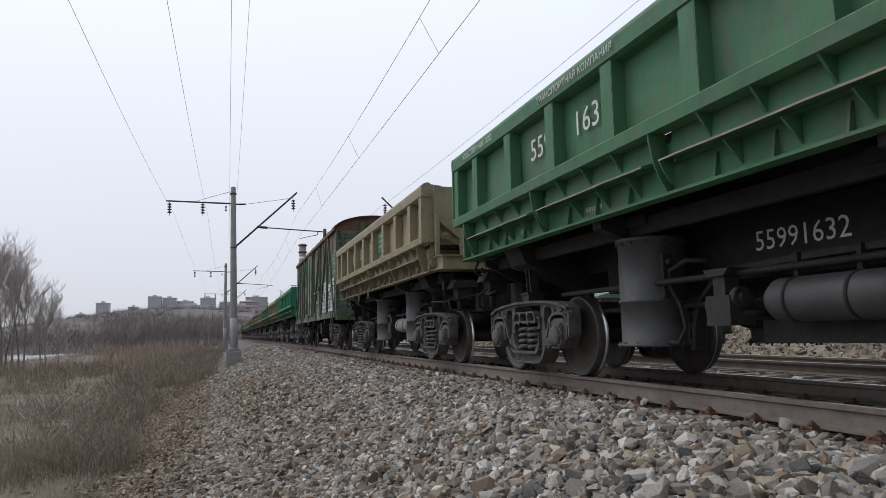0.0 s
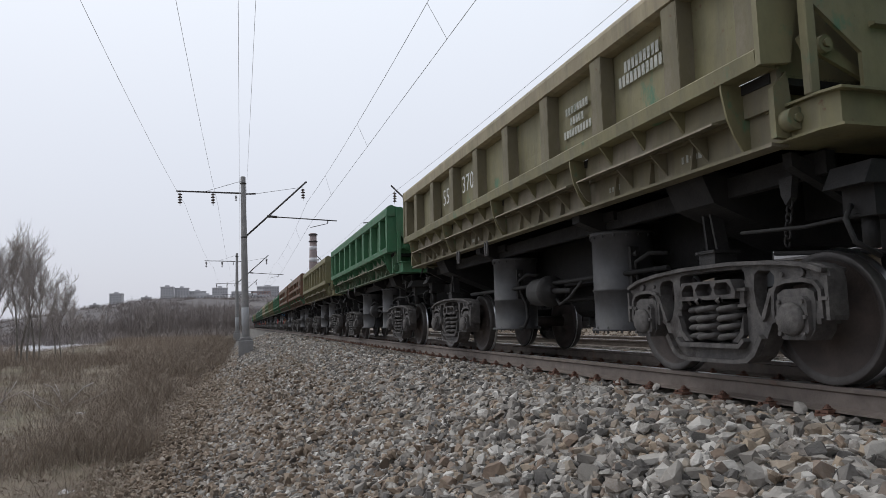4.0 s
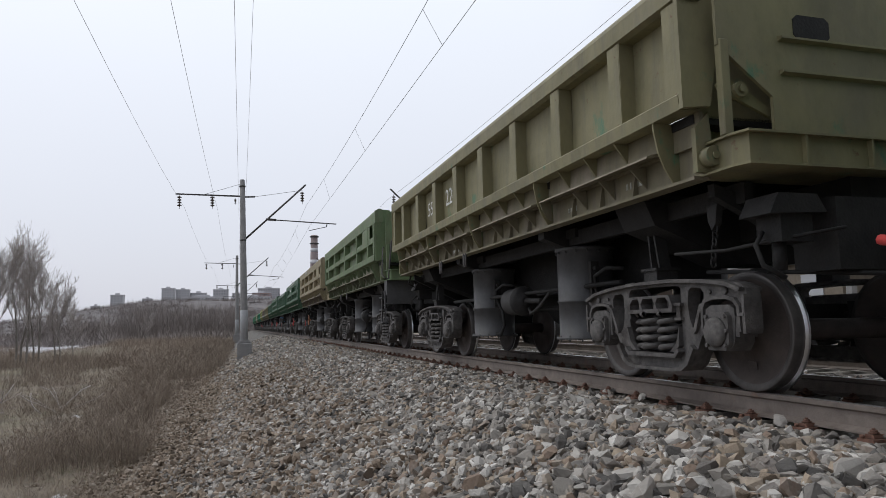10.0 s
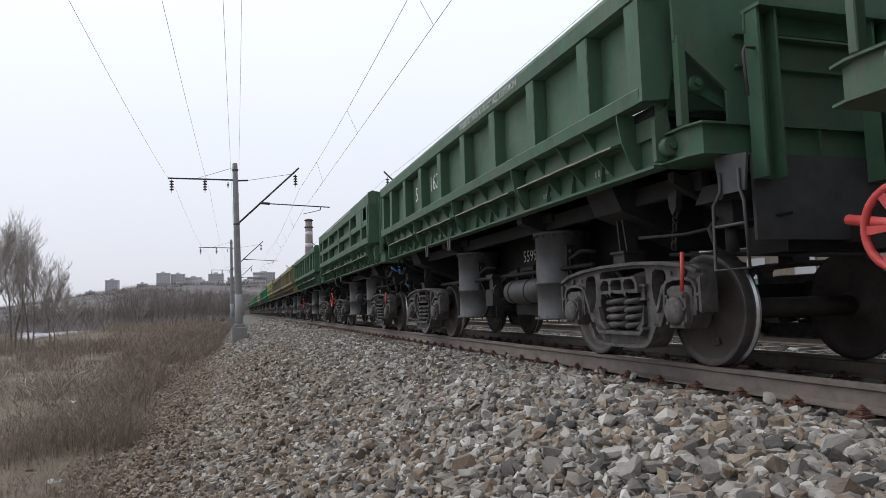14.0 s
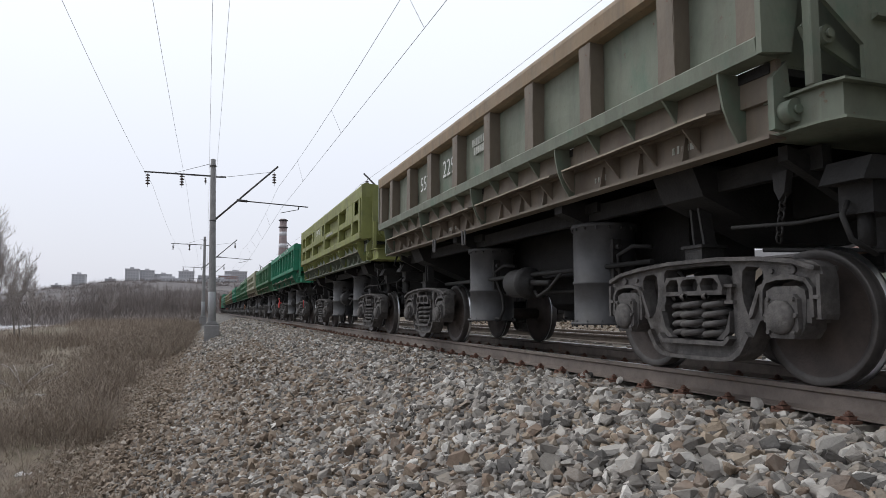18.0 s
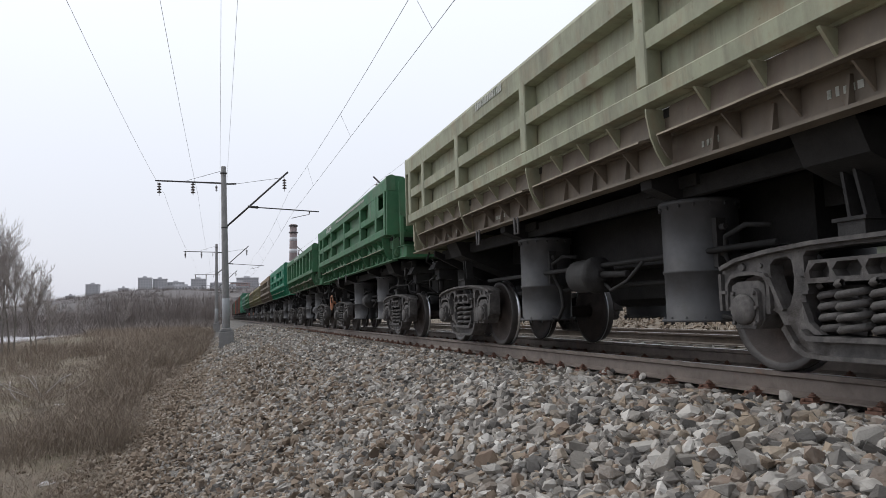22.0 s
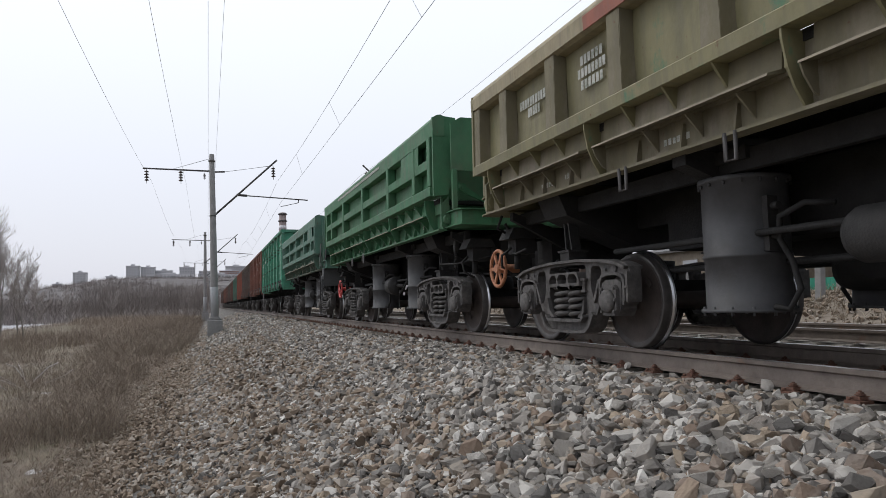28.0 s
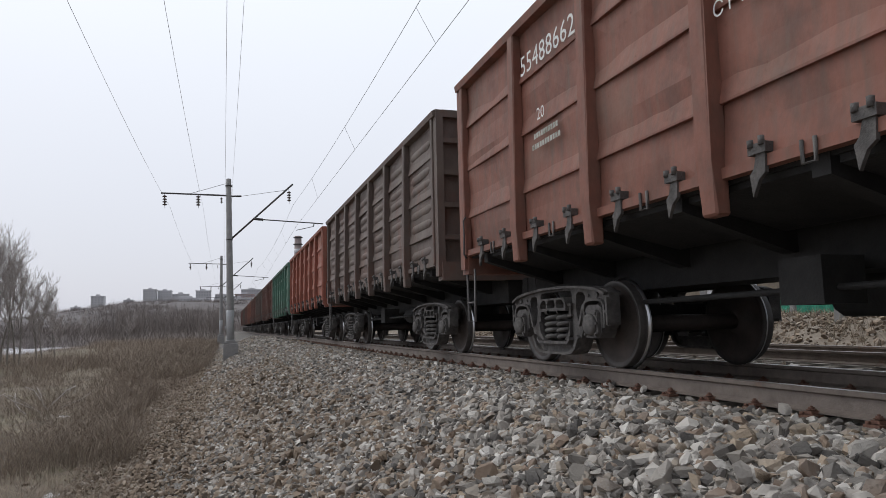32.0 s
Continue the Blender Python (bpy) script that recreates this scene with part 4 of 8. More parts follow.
def make_axle_box():
    """A cast adapter with a tall rounded cover, a raised centre and bolts at the corners; a gap stays above it in the pedestal."""
    bm = bmesh.new()
    body = [(-0.165, 0.66), (-0.175, 0.58), (-0.155, 0.40), (-0.10, 0.33), (0.10, 0.33), (0.155, 0.40), (0.175, 0.58), (0.165, 0.66), (0.10, 0.69), (-0.10, 0.69)]
    add_prism(bm, body, -0.085, 0.10)
    cover = [(-0.10, 0.635), (-0.135, 0.60), (-0.14, 0.40), (-0.10, 0.335), (0.10, 0.335), (0.14, 0.40), (0.135, 0.60), (0.10, 0.635)]
    add_prism(bm, cover, -0.125, -0.085)
    add_lathe(bm, [(0.118, -0.12), (0.118, -0.15), (0.098, -0.172), (0.03, -0.178)], 16, "x", (0, 0, 0.478))
    for y, z in ((-0.105, 0.60), (0.105, 0.60), (-0.108, 0.375), (0.108, 0.375), (-0.125, 0.49), (0.125, 0.49)):
        add_tube(bm, (-0.12, y, z), (-0.147, y, z), 0.016, n=6)
    for e in (-1, 1):
        add_box(bm, -0.08, 0.09, e * 0.185 - 0.02, e * 0.185 + 0.02, 0.44, 0.60)
    return mesh_from("axle_box", fix(bm), m_bogie)


def make_bolster():
    bm = bmesh.new()
    add_prism(bm, [(-1.0, 0.70), (1.0, 0.70), (0.9, 0.52), (0.4, 0.42), (-0.4, 0.42), (-0.9, 0.52)], -0.2, 0.2, "y")
    add_lathe(bm, [(0.3, 0.70), (0.3, 0.92)], 12)
    add_tube(bm, (-0.85, -0.42, 0.42), (0.85, -0.42, 0.42), 0.05, n=8)
    add_tube(bm, (-0.85, 0.42, 0.42), (0.85, 0.42, 0.42), 0.05, n=8)
    for s in (-1, 1):
        for e in (-1, 1):
            add_box(bm, s * 0.79 - 0.04, s * 0.79 + 0.04, e * 0.42 - 0.04, e * 0.42 + 0.04, 0.3, 0.72)
            add_prism(bm, [(e * 0.42, 0.30), (e * 0.40, 0.66), (e * 0.455, 0.66), (e * 0.47, 0.30)], s * 0.79 - 0.035, s * 0.79 + 0.035)
    return mesh_from("bolster", fix(bm), m_under)


def make_coupler():
    bm = bmesh.new()
    add_box(bm, -0.1, 0.1, 0.0, 0.75, 0.98, 1.16)
    add_prism(bm, [(-0.22, 0.70), (0.22, 0.70), (0.26, 0.95), (0.10, 1.02), (0.02, 0.86), (-0.12, 0.9), (-0.24, 1.0)], 0.90, 1.24, "z")
    add_path(bm, [(-0.3, 0.4, 0.95), (-0.32, 0.62, 0.75), (-0.28, 0.85, 0.68), (-0.22, 1.0, 0.72)], 0.03, 6)
    return mesh_from("coupler", fix(bm), m_under)


ME_WHEEL, ME_AXLE, ME_FRAME, ME_SPRING = make_wheel(), make_axle(), make_side_frame(), make_spring()
ME_BOX, ME_BOLSTER, ME_COUPLER = make_axle_box(), make_bolster(), make_coupler()
FLIP = pose(0, 0, 0, 0, 0, 180)


def bogie(wagon, yc):
    """One two-axle truck under a wagon: wheelsets, side frames with springs and axle boxes, and the bolster."""
    sets = []
    for dy in (-0.925, 0.925):
        ws = part("wheelset", ME_AXLE, wagon, "", pose(0, yc + dy, 0.478))
        part("wheel", ME_WHEEL, ws, "dark steel wheel with a polished tread", pose(-0.79, 0, 0))
        part("wheel", ME_WHEEL, ws, "dark steel wheel with a polished tread", pose(0.79, 0, 0) @ FLIP)
        sets.append((ws, yc + dy))
    for side in (-1, 1):
        turn = pose(side * 1.03, yc, 0) @ (FLIP if side > 0 else Matrix())
        sf = part("side_frame", ME_FRAME, wagon, "", turn)
        for dy, dx in ((-0.20, -0.03), (0.03, -0.055), (0.255, 0.04)):
            part("coil_spring", ME_SPRING, sf, "", pose(dx, dy, 0))
        for dy in (-0.925, 0.925):
            part("axle_box", ME_BOX, sf, "", pose(0, dy, 0))
    part("bolster", ME_BOLSTER, wagon, "", pose(0, yc, 0))
    return sets


# ---------------------------------------------------------------- dump wagons

RIBS_A = [-4.9, -4.08, -2.91, -1.75, -0.58, 0.58, 1.75, 2.91, 4.08, 4.9]
RIBS_B = [-4.9, -4.05, -2.3, 0.0, 2.3, 4.05, 4.9]
HINGES = [-4.6, -2.3, 0.0, 2.3, 4.6]


def dump_meshes(kind, mat, low, trim):
    """Meshes of one dump wagon's tipping body in one paint; low is the material of the dusty lower flanges."""
    d = {}
    bm = bmesh.new()
    if kind == "A":
        add_prism(bm, [(-1.60, 2.955), (-1.655, 2.975), (-1.66, 3.12), (-1.652, 3.15), (-1.63, 3.18), (-1.59, 3.205), (-1.53, 3.218), (-1.47, 3.18), (-1.47, 2.955)], -5.05, 5.05, "y")
    else:
        add_prism(bm, [(-1.60, 3.06), (-1.655, 3.065), (-1.665, 3.30), (-1.65, 3.335), (-1.625, 3.365), (-1.585, 3.388), (-1.53, 3.398), (-1.47, 3.37), (-1.47, 3.06)], -5.17, 5.17, "y")
    d["top_rail"] = mesh_from("top_rail", fix(bm), trim)
    bm = bmesh.new()
    zt = 2.24 if kind == "A" else 2.295
    zb = 2.12 if kind == "A" else 2.155
    add_prism(bm, [(-1.50, zb), (-1.655, zb), (-1.665, zt - 0.012), (-1.655, zt), (-1.50, zt)], -4.98, 4.98, "y")
    d["lower_rail"] = mesh_from("lower_rail", fix(bm), mat)
    bm = bmesh.new()
    add_box(bm, -1.50, -1.475, -4.98, 4.98, 2.13, 3.0 if kind == "A" else 3.1)
    bmesh.ops.subdivide_edges(bm, edges=[e for e in bm.edges if abs(e.verts[0].co.y - e.verts[1].co.y) > 5], cuts=26, use_grid_fill=True)
    bmesh.ops.subdivide_edges(bm, edges=[e for e in bm.edges if abs(e.verts[0].co.z - e.verts[1].co.z) > 0.5], cuts=4, use_grid_fill=True)
    for v in bm.verts:
        v.co.x += 0.022 * noise.noise(Vector((v.co.y * 1.3, v.co.z * 2.0, 7.0)))
    d["side_sheet"] = mesh_from("side_sheet", bm, mat)
    if kind == "A":
        bm = bmesh.new()
        add_prism(bm, [(-1.50, 2.2), (-1.635, 2.2), (-1.64, 2.96), (-1.50, 2.96)], -0.10, -0.085, "y")
        add_prism(bm, [(-1.50, 2.2), (-1.635, 2.2), (-1.64, 2.96), (-1.50, 2.96)], 0.085, 0.10, "y")
        add_prism(bm, [(-0.10, 2.2), (0.10, 2.2), (0.085, 2.96), (-0.085, 2.96)], -1.642, -1.625, "x")
        d["rib"] = mesh_from("rib", bm, low if trim is not mat else mat)
    else:
        bm = bmesh.new()
        add_prism(bm, [(-1.50, 2.605), (-1.645, 2.605), (-1.652, 2.74), (-1.64, 2.75), (-1.50, 2.75)], -4.95, 4.95, "y")
        d["middle_rail"] = mesh_from("middle_rail", fix(bm), mat)
        bm = bmesh.new()
        add_box(bm, -1.648, -1.632, 0.42, 2.02, 2.735, 3.065)
        d["number_plate"] = mesh_from("number_plate", bevel(bm, 0.004), mat)
        bm = bmesh.new()
        add_box(bm, -1.648, -1.632, -4.33, -3.28, 2.735, 3.075)
        d["cover_plate"] = mesh_from("cover_plate", bevel(bm, 0.004), mat)
        bm = bmesh.new()
        add_prism(bm, [(-1.50, 2.3), (-1.658, 2.3), (-1.66, 3.12), (-1.50, 3.12)], -0.075, 0.075, "y")
        d["rib"] = mesh_from("rib", bevel(bm, 0.012), mat)
    # brackets under the body: a lit sheet, a flared lip and three gussets, then the lower girder
    bm = bmesh.new()
    L = 2.06
    cuts, prof = 10, [(-1.47, 2.13), (-1.485, 2.13), (-1.505, 1.925), (-1.625, 1.888), (-1.627, 1.872), (-1.47, 1.905)]
    rings = []
    for i in range(cuts + 1):
        y = -L / 2 + L * i / cuts
        bend = 0.018 * noise.noise(Vector((y * 2.1, 3.0, len(M) * 0.7)))
        rings.append([bm.verts.new((px + (bend if k in (3, 4) else 0.3 * bend if k == 2 else 0), y, pz + (bend * 0.9 if k in (3, 4) else 0))) for k, (px, pz) in enumerate(prof)])
    for ra, rb in zip(rings, rings[1:]):
        for k in range(6):
            f = bm.faces.new([ra[k], rb[k], rb[(k + 1) % 6], ra[(k + 1) % 6]])
            # Lip top and edge paler: dust, plus the light they catch put into colour.
            f.material_index = 1 if k in (2, 3) else 0
    bm.faces.new(rings[0])
    bm.faces.new(rings[-1][::-1])
    # the lip's end turned down beside the hinge, and stiffeners under it
    add_prism(bm, [(-1.49, 1.90), (-1.625, 1.868), (-1.60, 1.80), (-1.53, 1.70), (-1.49, 1.68)], L / 2 - 0.014, L / 2, "y")
    for y in (-0.72, -0.2, 0.33):
        add_prism(bm, [(-1.43, 1.88), (-1.59, 1.855), (-1.43, 1.69)], y - 0.008, y + 0.008, "y")
    d["flared_bracket"] = mesh_from("flared_bracket", fix(bm), [low, M["dusty"]])
    bm = bmesh.new()
    add_prism(bm, [(-1.49, 2.12), (-1.63, 2.12), (-1.49, 1.93)], -0.012, 0.012, "y")
    d["gusset"] = mesh_from("gusset", fix(bm), mat)
    bm = bmesh.new()
    add_box(bm, -1.425, -1.40, -4.9, 4.9, 1.645, 1.93)
    add_box(bm, -1.468, -1.43, -4.95, 4.95, 1.88, 2.13)
    add_box(bm, -1.50, -1.36, -4.9, 4.9, 1.62, 1.645)
    for k in range(17):
        y = -4.6 + k * 0.575
        add_prism(bm, [(-1.42, 1.84), (-1.45, 1.84), (-1.485, 1.645), (-1.42, 1.645)], y - 0.01, y + 0.01, "y")
    d["girder"] = mesh_from("girder", fix(bm), low)
    bm = bmesh.new()
    add_prism(bm, [(-1.42, 2.12), (-1.645, 2.12), (-1.645, 2.06), (-1.61, 1.88), (-1.56, 1.76), (-1.49, 1.65), (-1.42, 1.65)], -0.03, -0.012, "y")
    add_prism(bm, [(-1.42, 2.12), (-1.56, 2.12), (-1.56, 1.90), (-1.42, 1.80)], 0.03, 0.045, "y")
    d["hinge_plate"] = mesh_from("hinge_plate", fix(bm), mat)
    # floor and the ends: a closed bulkhead, and before it the fixed end wall on the platform
    top = 3.12 if kind == "A" else 3.3
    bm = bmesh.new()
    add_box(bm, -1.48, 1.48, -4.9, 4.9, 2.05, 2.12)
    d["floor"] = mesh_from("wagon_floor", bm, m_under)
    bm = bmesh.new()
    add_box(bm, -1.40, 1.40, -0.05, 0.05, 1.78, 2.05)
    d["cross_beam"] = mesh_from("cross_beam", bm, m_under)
    bm = bmesh.new()
    add_prism(bm, [(-1.47, 2.10), (-1.47, top), (1.47, top), (1.47, 2.10)], 4.86, 4.90, "y")
    add_prism(bm, [(-1.30, 1.66), (-1.40, 2.10), (1.40, 2.10), (1.30, 1.66)], 4.70, 4.74, "y")
    d["bulkhead"] = mesh_from("bulkhead", fix(bm), mat)
    bm = bmesh.new()
    if kind == "A":
        add_prism(bm, [(-1.46, 2.56), (-1.46, top), (1.46, top), (1.46, 2.56), (1.0, 2.2), (1.0, 1.89), (-1.0, 1.89), (-1.0, 2.2)], 5.16, 5.19, "y")
    else:
        add_prism(bm, [(-1.46, 2.48), (-1.46, top - 0.1), (-1.30, top), (1.30, top), (1.46, top - 0.1), (1.46, 2.48), (0.93, 2.48), (0.93, 1.89), (-0.93, 1.89), (-0.93, 2.48)], 5.16, 5.19, "y")
    d["end_wall"] = mesh_from("end_wall", fix(bm), mat)
    bm = bmesh.new()
    add_prism(bm, [(5.19, 0.0), (5.235, 0.012), (5.235, 0.028), (5.19, 0.04)], -0.92, 0.92, "x")
    d["end_rib"] = mesh_from("end_rib", fix(bm), mat)
    # Flat near-black oval laid on the wall for the shade inside a hole.
    bm = bmesh.new()
    add_prism(bm, [(-0.17, -0.06), (-0.17, 0.06), (-0.13, 0.095), (0.13, 0.095), (0.17, 0.06), (0.17, -0.06), (0.13, -0.095), (-0.13, -0.095)], 5.186, 5.196, "y")
    d["oval_hole_shade"] = mesh_from("oval_hole_shade", fix(bm), m_under)
    bm = bmesh.new()
    add_box(bm, -1.45, -1.37, 5.14, 5.205, 1.885, 2.6 if kind == "A" else 2.5)
    d["end_post"] = mesh_from("end_post", bevel(bm, 0.008), mat)
    bm = bmesh.new()
    add_prism(bm, [(-1.40, 2.30), (-1.33, 2.36), (-1.20, 2.30), (-0.80, 2.06), (-0.80, 2.02), (-1.24, 2.20), (-1.36, 2.22)], 5.06, 5.09, "y")
    add_tube(bm, (-1.22, 5.03, 2.26), (-1.22, 5.13, 2.26), 0.06, n=10)
    add_tube(bm, (-1.22, 5.13, 2.26), (-1.22, 5.15, 2.26), 0.03, n=6)
    d["lever"] = mesh_from("lever", bm, mat)
    bm = bmesh.new()
    tz = 3.19 if kind == "A" else 3.38
    add_prism(bm, [(-1.66, tz - 0.03), (-1.50, tz), (-1.28, tz - 0.02), (-1.34, 2.55), (-1.42, 2.15), (-1.66, 2.12)], 4.985, 5.03, "y")
    d["corner_plate"] = mesh_from("corner_plate", fix(bm), mat)
    bm = bmesh.new()
    add_tube(bm, (-1.43, 4.90, 1.77), (-1.43, 5.06, 1.77), 0.075, n=14)
    add_tube(bm, (-1.43, 5.06, 1.77), (-1.43, 5.08, 1.77), 0.03, n=8)
    add_prism(bm, [(-1.52, 1.66), (-1.52, 2.0), (-1.40, 2.12), (-1.36, 1.66)], 4.92, 4.97, "y")
    d["pivot"] = mesh_from("pivot", fix(bm), mat)
    bm = bmesh.new()
    for z0, z1 in ((1.868, 1.885), (1.64, 1.657)):
        add_prism(bm, [(-1.44, 4.80), (-1.44, 5.24), (-1.40, 5.38), (1.40, 5.38), (1.44, 5.24), (1.44, 4.80)], z0, z1, "z")
    add_prism(bm, [(-1.40, 4.80), (-1.40, 5.21), (-1.36, 5.33), (1.36, 5.33), (1.40, 5.21), (1.40, 4.80), (1.37, 4.80), (1.37, 5.20), (1.34, 5.30), (-1.34, 5.30), (-1.37, 5.20), (-1.37, 4.80)],
              1.655, 1.87, "z")
    for x in (-0.9, -0.3, 0.3, 0.9):
        add_box(bm, x - 0.01, x + 0.01, 5.33, 5.37, 1.655, 1.87)
    d["end_platform"] = mesh_from("end_platform", fix(bm), mat)
    return d


def make_dump_under():
    """The dark underframe that all dump wagons share."""
    d = {}
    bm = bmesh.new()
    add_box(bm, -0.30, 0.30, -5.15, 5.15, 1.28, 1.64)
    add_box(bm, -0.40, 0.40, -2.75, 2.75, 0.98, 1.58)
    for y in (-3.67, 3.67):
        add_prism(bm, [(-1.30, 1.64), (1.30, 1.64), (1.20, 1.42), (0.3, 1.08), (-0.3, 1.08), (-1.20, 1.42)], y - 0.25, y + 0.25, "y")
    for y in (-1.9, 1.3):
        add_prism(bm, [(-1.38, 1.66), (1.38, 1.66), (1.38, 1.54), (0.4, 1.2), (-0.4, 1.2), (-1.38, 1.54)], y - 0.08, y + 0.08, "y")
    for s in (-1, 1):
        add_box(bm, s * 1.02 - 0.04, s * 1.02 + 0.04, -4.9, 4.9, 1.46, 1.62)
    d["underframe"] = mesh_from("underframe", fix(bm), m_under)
    # side bearing: a capped box on the truck and two thin slats that rise from it
    bm = bmesh.new()
    add_box(bm, -0.11, 0.11, -0.10, 0.10, 0.93, 1.03)
    add_box(bm, -0.13, 0.13, -0.125, 0.125, 1.03, 1.055)
    for a in (-0.07, 0.05):
        add_prism(bm, [(a - 0.012, 1.05), (a + 0.012, 1.05), (a * 0.7 + 0.072, 1.46), (a * 0.7 + 0.048, 1.46)], -0.06, 0.06, "x")
    d["side_bearing"] = mesh_from("side_bearing", fix(bm), m_soot)
    # chain that hangs from the end of the brake gear
    bm = bmesh.new()
    for k in range(6):
        z, q = 1.30 - k * 0.055, k % 2
        pts = [((0.024 * math.cos(a), 0.0) if q else (0.0, 0.024 * math.cos(a)), z + 0.04 * math.sin(a)) for a in (i * math.tau / 8 for i in range(9))]
        add_path(bm, [(p[0][0], p[0][1] + 0.01 * k, p[1]) for p in pts], 0.009, 4)
    add_prism(bm, [(-0.07, 1.48), (0.06, 1.48), (0.05, 1.36), (0.01, 1.28), (-0.04, 1.33)], -0.03, 0.03, "x")
    d["brake_chain"] = mesh_from("brake_chain", fix(bm), m_soot)
    # valve hood, rods and cocks, coloured near black for the shade under the platform
    bm = bmesh.new()
    add_prism(bm, [(-1.12, 1.46), (-0.78, 1.46), (-0.70, 1.33), (-1.20, 1.31)], 4.98, 5.30, "y")
    add_box(bm, -1.08, -0.80, 5.02, 5.26, 1.12, 1.32)
    add_tube(bm, (-1.0, 5.14, 1.12), (-1.0, 5.14, 0.92), 0.05, n=8)
    add_path(bm, [(-1.28, 4.3, 1.12), (-1.18, 4.8, 1.10), (-1.05, 5.2, 1.14), (-0.7, 5.45, 1.2)], 0.014, 6)
    add_path(bm, [(-0.9, 4.2, 0.98), (-0.6, 5.0, 0.92), (-0.2, 5.6, 0.86)], 0.018, 6)
    add_path(bm, [(-1.1, 5.1, 1.2), (-1.22, 5.16, 1.1), (-1.2, 5.2, 0.95), (-1.05, 5.24, 0.86)], 0.018, 6)
    d["end_valve"] = mesh_from("end_valve", fix(bm), m_under)
    bm = bmesh.new()
    for s in (-1, 1):
        add_prism(bm, [(s * 0.30, 1.30), (s * 1.25, 1.62), (s * 1.25, 1.52), (s * 0.34, 1.08)], 4.72, 4.80, "y")
    add_box(bm, -0.62, 0.62, 4.88, 5.30, 0.92, 1.45)
    add_path(bm, [(-1.18, 5.12, 1.52), (-1.0, 5.15, 1.28), (-0.6, 5.18, 1.32), (-0.3, 5.2, 1.2)], 0.022, 6)
    add_path(bm, [(-1.25, 5.05, 1.62), (-1.30, 5.1, 1.45), (-1.18, 5.12, 1.40)], 0.018, 6)
    d["end_beam"] = mesh_from("end_beam", fix(bm), m_under)
    bm = bmesh.new()
    add_lathe(bm, [(0.30, 0.375), (0.365, 0.375), (0.365, 0.40), (0.325, 0.405), (0.325, 0.80), (0.338, 0.805), (0.338, 0.83), (0.328, 0.835), (0.328, 1.40),
                   (0.352, 1.405), (0.352, 1.445), (0.26, 1.455)], 36)
    for i in range(16):
        a = i * math.tau / 16
        add_tube(bm, (0.342 * math.cos(a), 0.342 * math.sin(a), 1.375), (0.342 * math.cos(a), 0.342 * math.sin(a), 1.41), 0.012, n=5)
    for i in range(14):
        a = i * math.tau / 14
        add_tube(bm, (0.347 * math.cos(a), 0.347 * math.sin(a), 0.35), (0.347 * math.cos(a), 0.347 * math.sin(a), 0.42), 0.011, n=5)
    d["tipping_cylinder"] = mesh_from("tipping_cylinder", fix(bm), m_cyl)
    bm = bmesh.new()
    add_lathe(bm, [(0.2, 1.457), (0.18, 1.47), (0.18, 1.66)], 14)
    add_box(bm, -0.3, 0.3, -0.36, 0.36, 1.54, 1.64)
    # Head coloured near black to sink into the shade below the floor.
    d["cylinder_head"] = mesh_from("cylinder_head", bm, m_under)
    bm = bmesh.new()
    add_box(bm, 0.02, 0.12, 0.30, 0.36, 0.84, 1.26)
    add_tube(bm, (0.07, 0.33, 0.96), (0.07, 0.44, 0.96), 0.035, n=8)
    add_tube(bm, (0.07, 0.33, 1.18), (0.07, 0.42, 1.18), 0.03, n=8)
    d["valve"] = mesh_from("valve", fix(bm), m_soot)
    bm = bmesh.new()
    add_path(bm, [(0.1, 0.36, 0.42), (0.08, 0.48, 0.40), (0.05, 0.56, 0.55), (0.05, 0.50, 0.75), (0.1, 0.44, 0.92), (0.15, 0.50, 1.08), (0.1, 0.68, 1.16), (0.0, 0.85, 1.14)], 0.024, 6)
    d["hose"] = mesh_from("air_hose", fix(bm), m_under)
    bm = bmesh.new()
    add_lathe(bm, [(0.06, -0.30), (0.075, -0.27), (0.15, -0.255), (0.205, -0.22), (0.205, -0.16), (0.185, -0.15), (0.185, 0.2), (0.15, 0.26), (0.05, 0.28)], 22, "y", (0, 0, 0.88))
    add_tube(bm, (0, -0.28, 0.88), (0.02, -0.75, 0.86), 0.035, n=8)
    d["air_reservoir"] = mesh_from("air_reservoir", fix(bm), m_soot)
    # long reservoir in two straps, and the air distributor beside it
    bm = bmesh.new()
    add_lathe(bm, [(0.05, -1.62), (0.12, -1.58), (0.165, -1.50), (0.165, -0.56), (0.12, -0.49), (0.03, -0.46)], 22, "y", (0, 0, 0.74))
    tank = mesh_from("strapped_reservoir", fix(bm), m_reservoir)
    d["strapped_reservoir"] = tank
    d["pale_reservoir"] = tank.copy()
    d["pale_reservoir"].materials[0] = m_concrete
    bm = bmesh.new()
    for y in (-0.72, -1.25):
        add_lathe(bm, [(0.170, y - 0.015), (0.174, y), (0.170, y + 0.015)], 22, "y", (0, 0, 0.74))
        add_box(bm, -0.02, 0.02, y - 0.02, y + 0.02, 0.90, 1.08)
    d["strap"] = mesh_from("strap", fix(bm), m_under)
    bm = bmesh.new()
    add_box(bm, -0.12, 0.12, -0.22, 0.06, 0.56, 0.80)
    add_prism(bm, [(-0.20, 1.02), (0.10, 1.02), (0.06, 0.96), (-0.14, 0.96)], -0.1, 0.1, "x")
    add_box(bm, -0.07, 0.07, -0.12, 0.02, 0.80, 0.96)
    for y, z, r in ((0.07, 0.72, 0.075), (-0.24, 0.78, 0.085)):
        add_tube(bm, (-0.03, y - 0.03, z), (-0.03, y + 0.03, z), r, n=10)
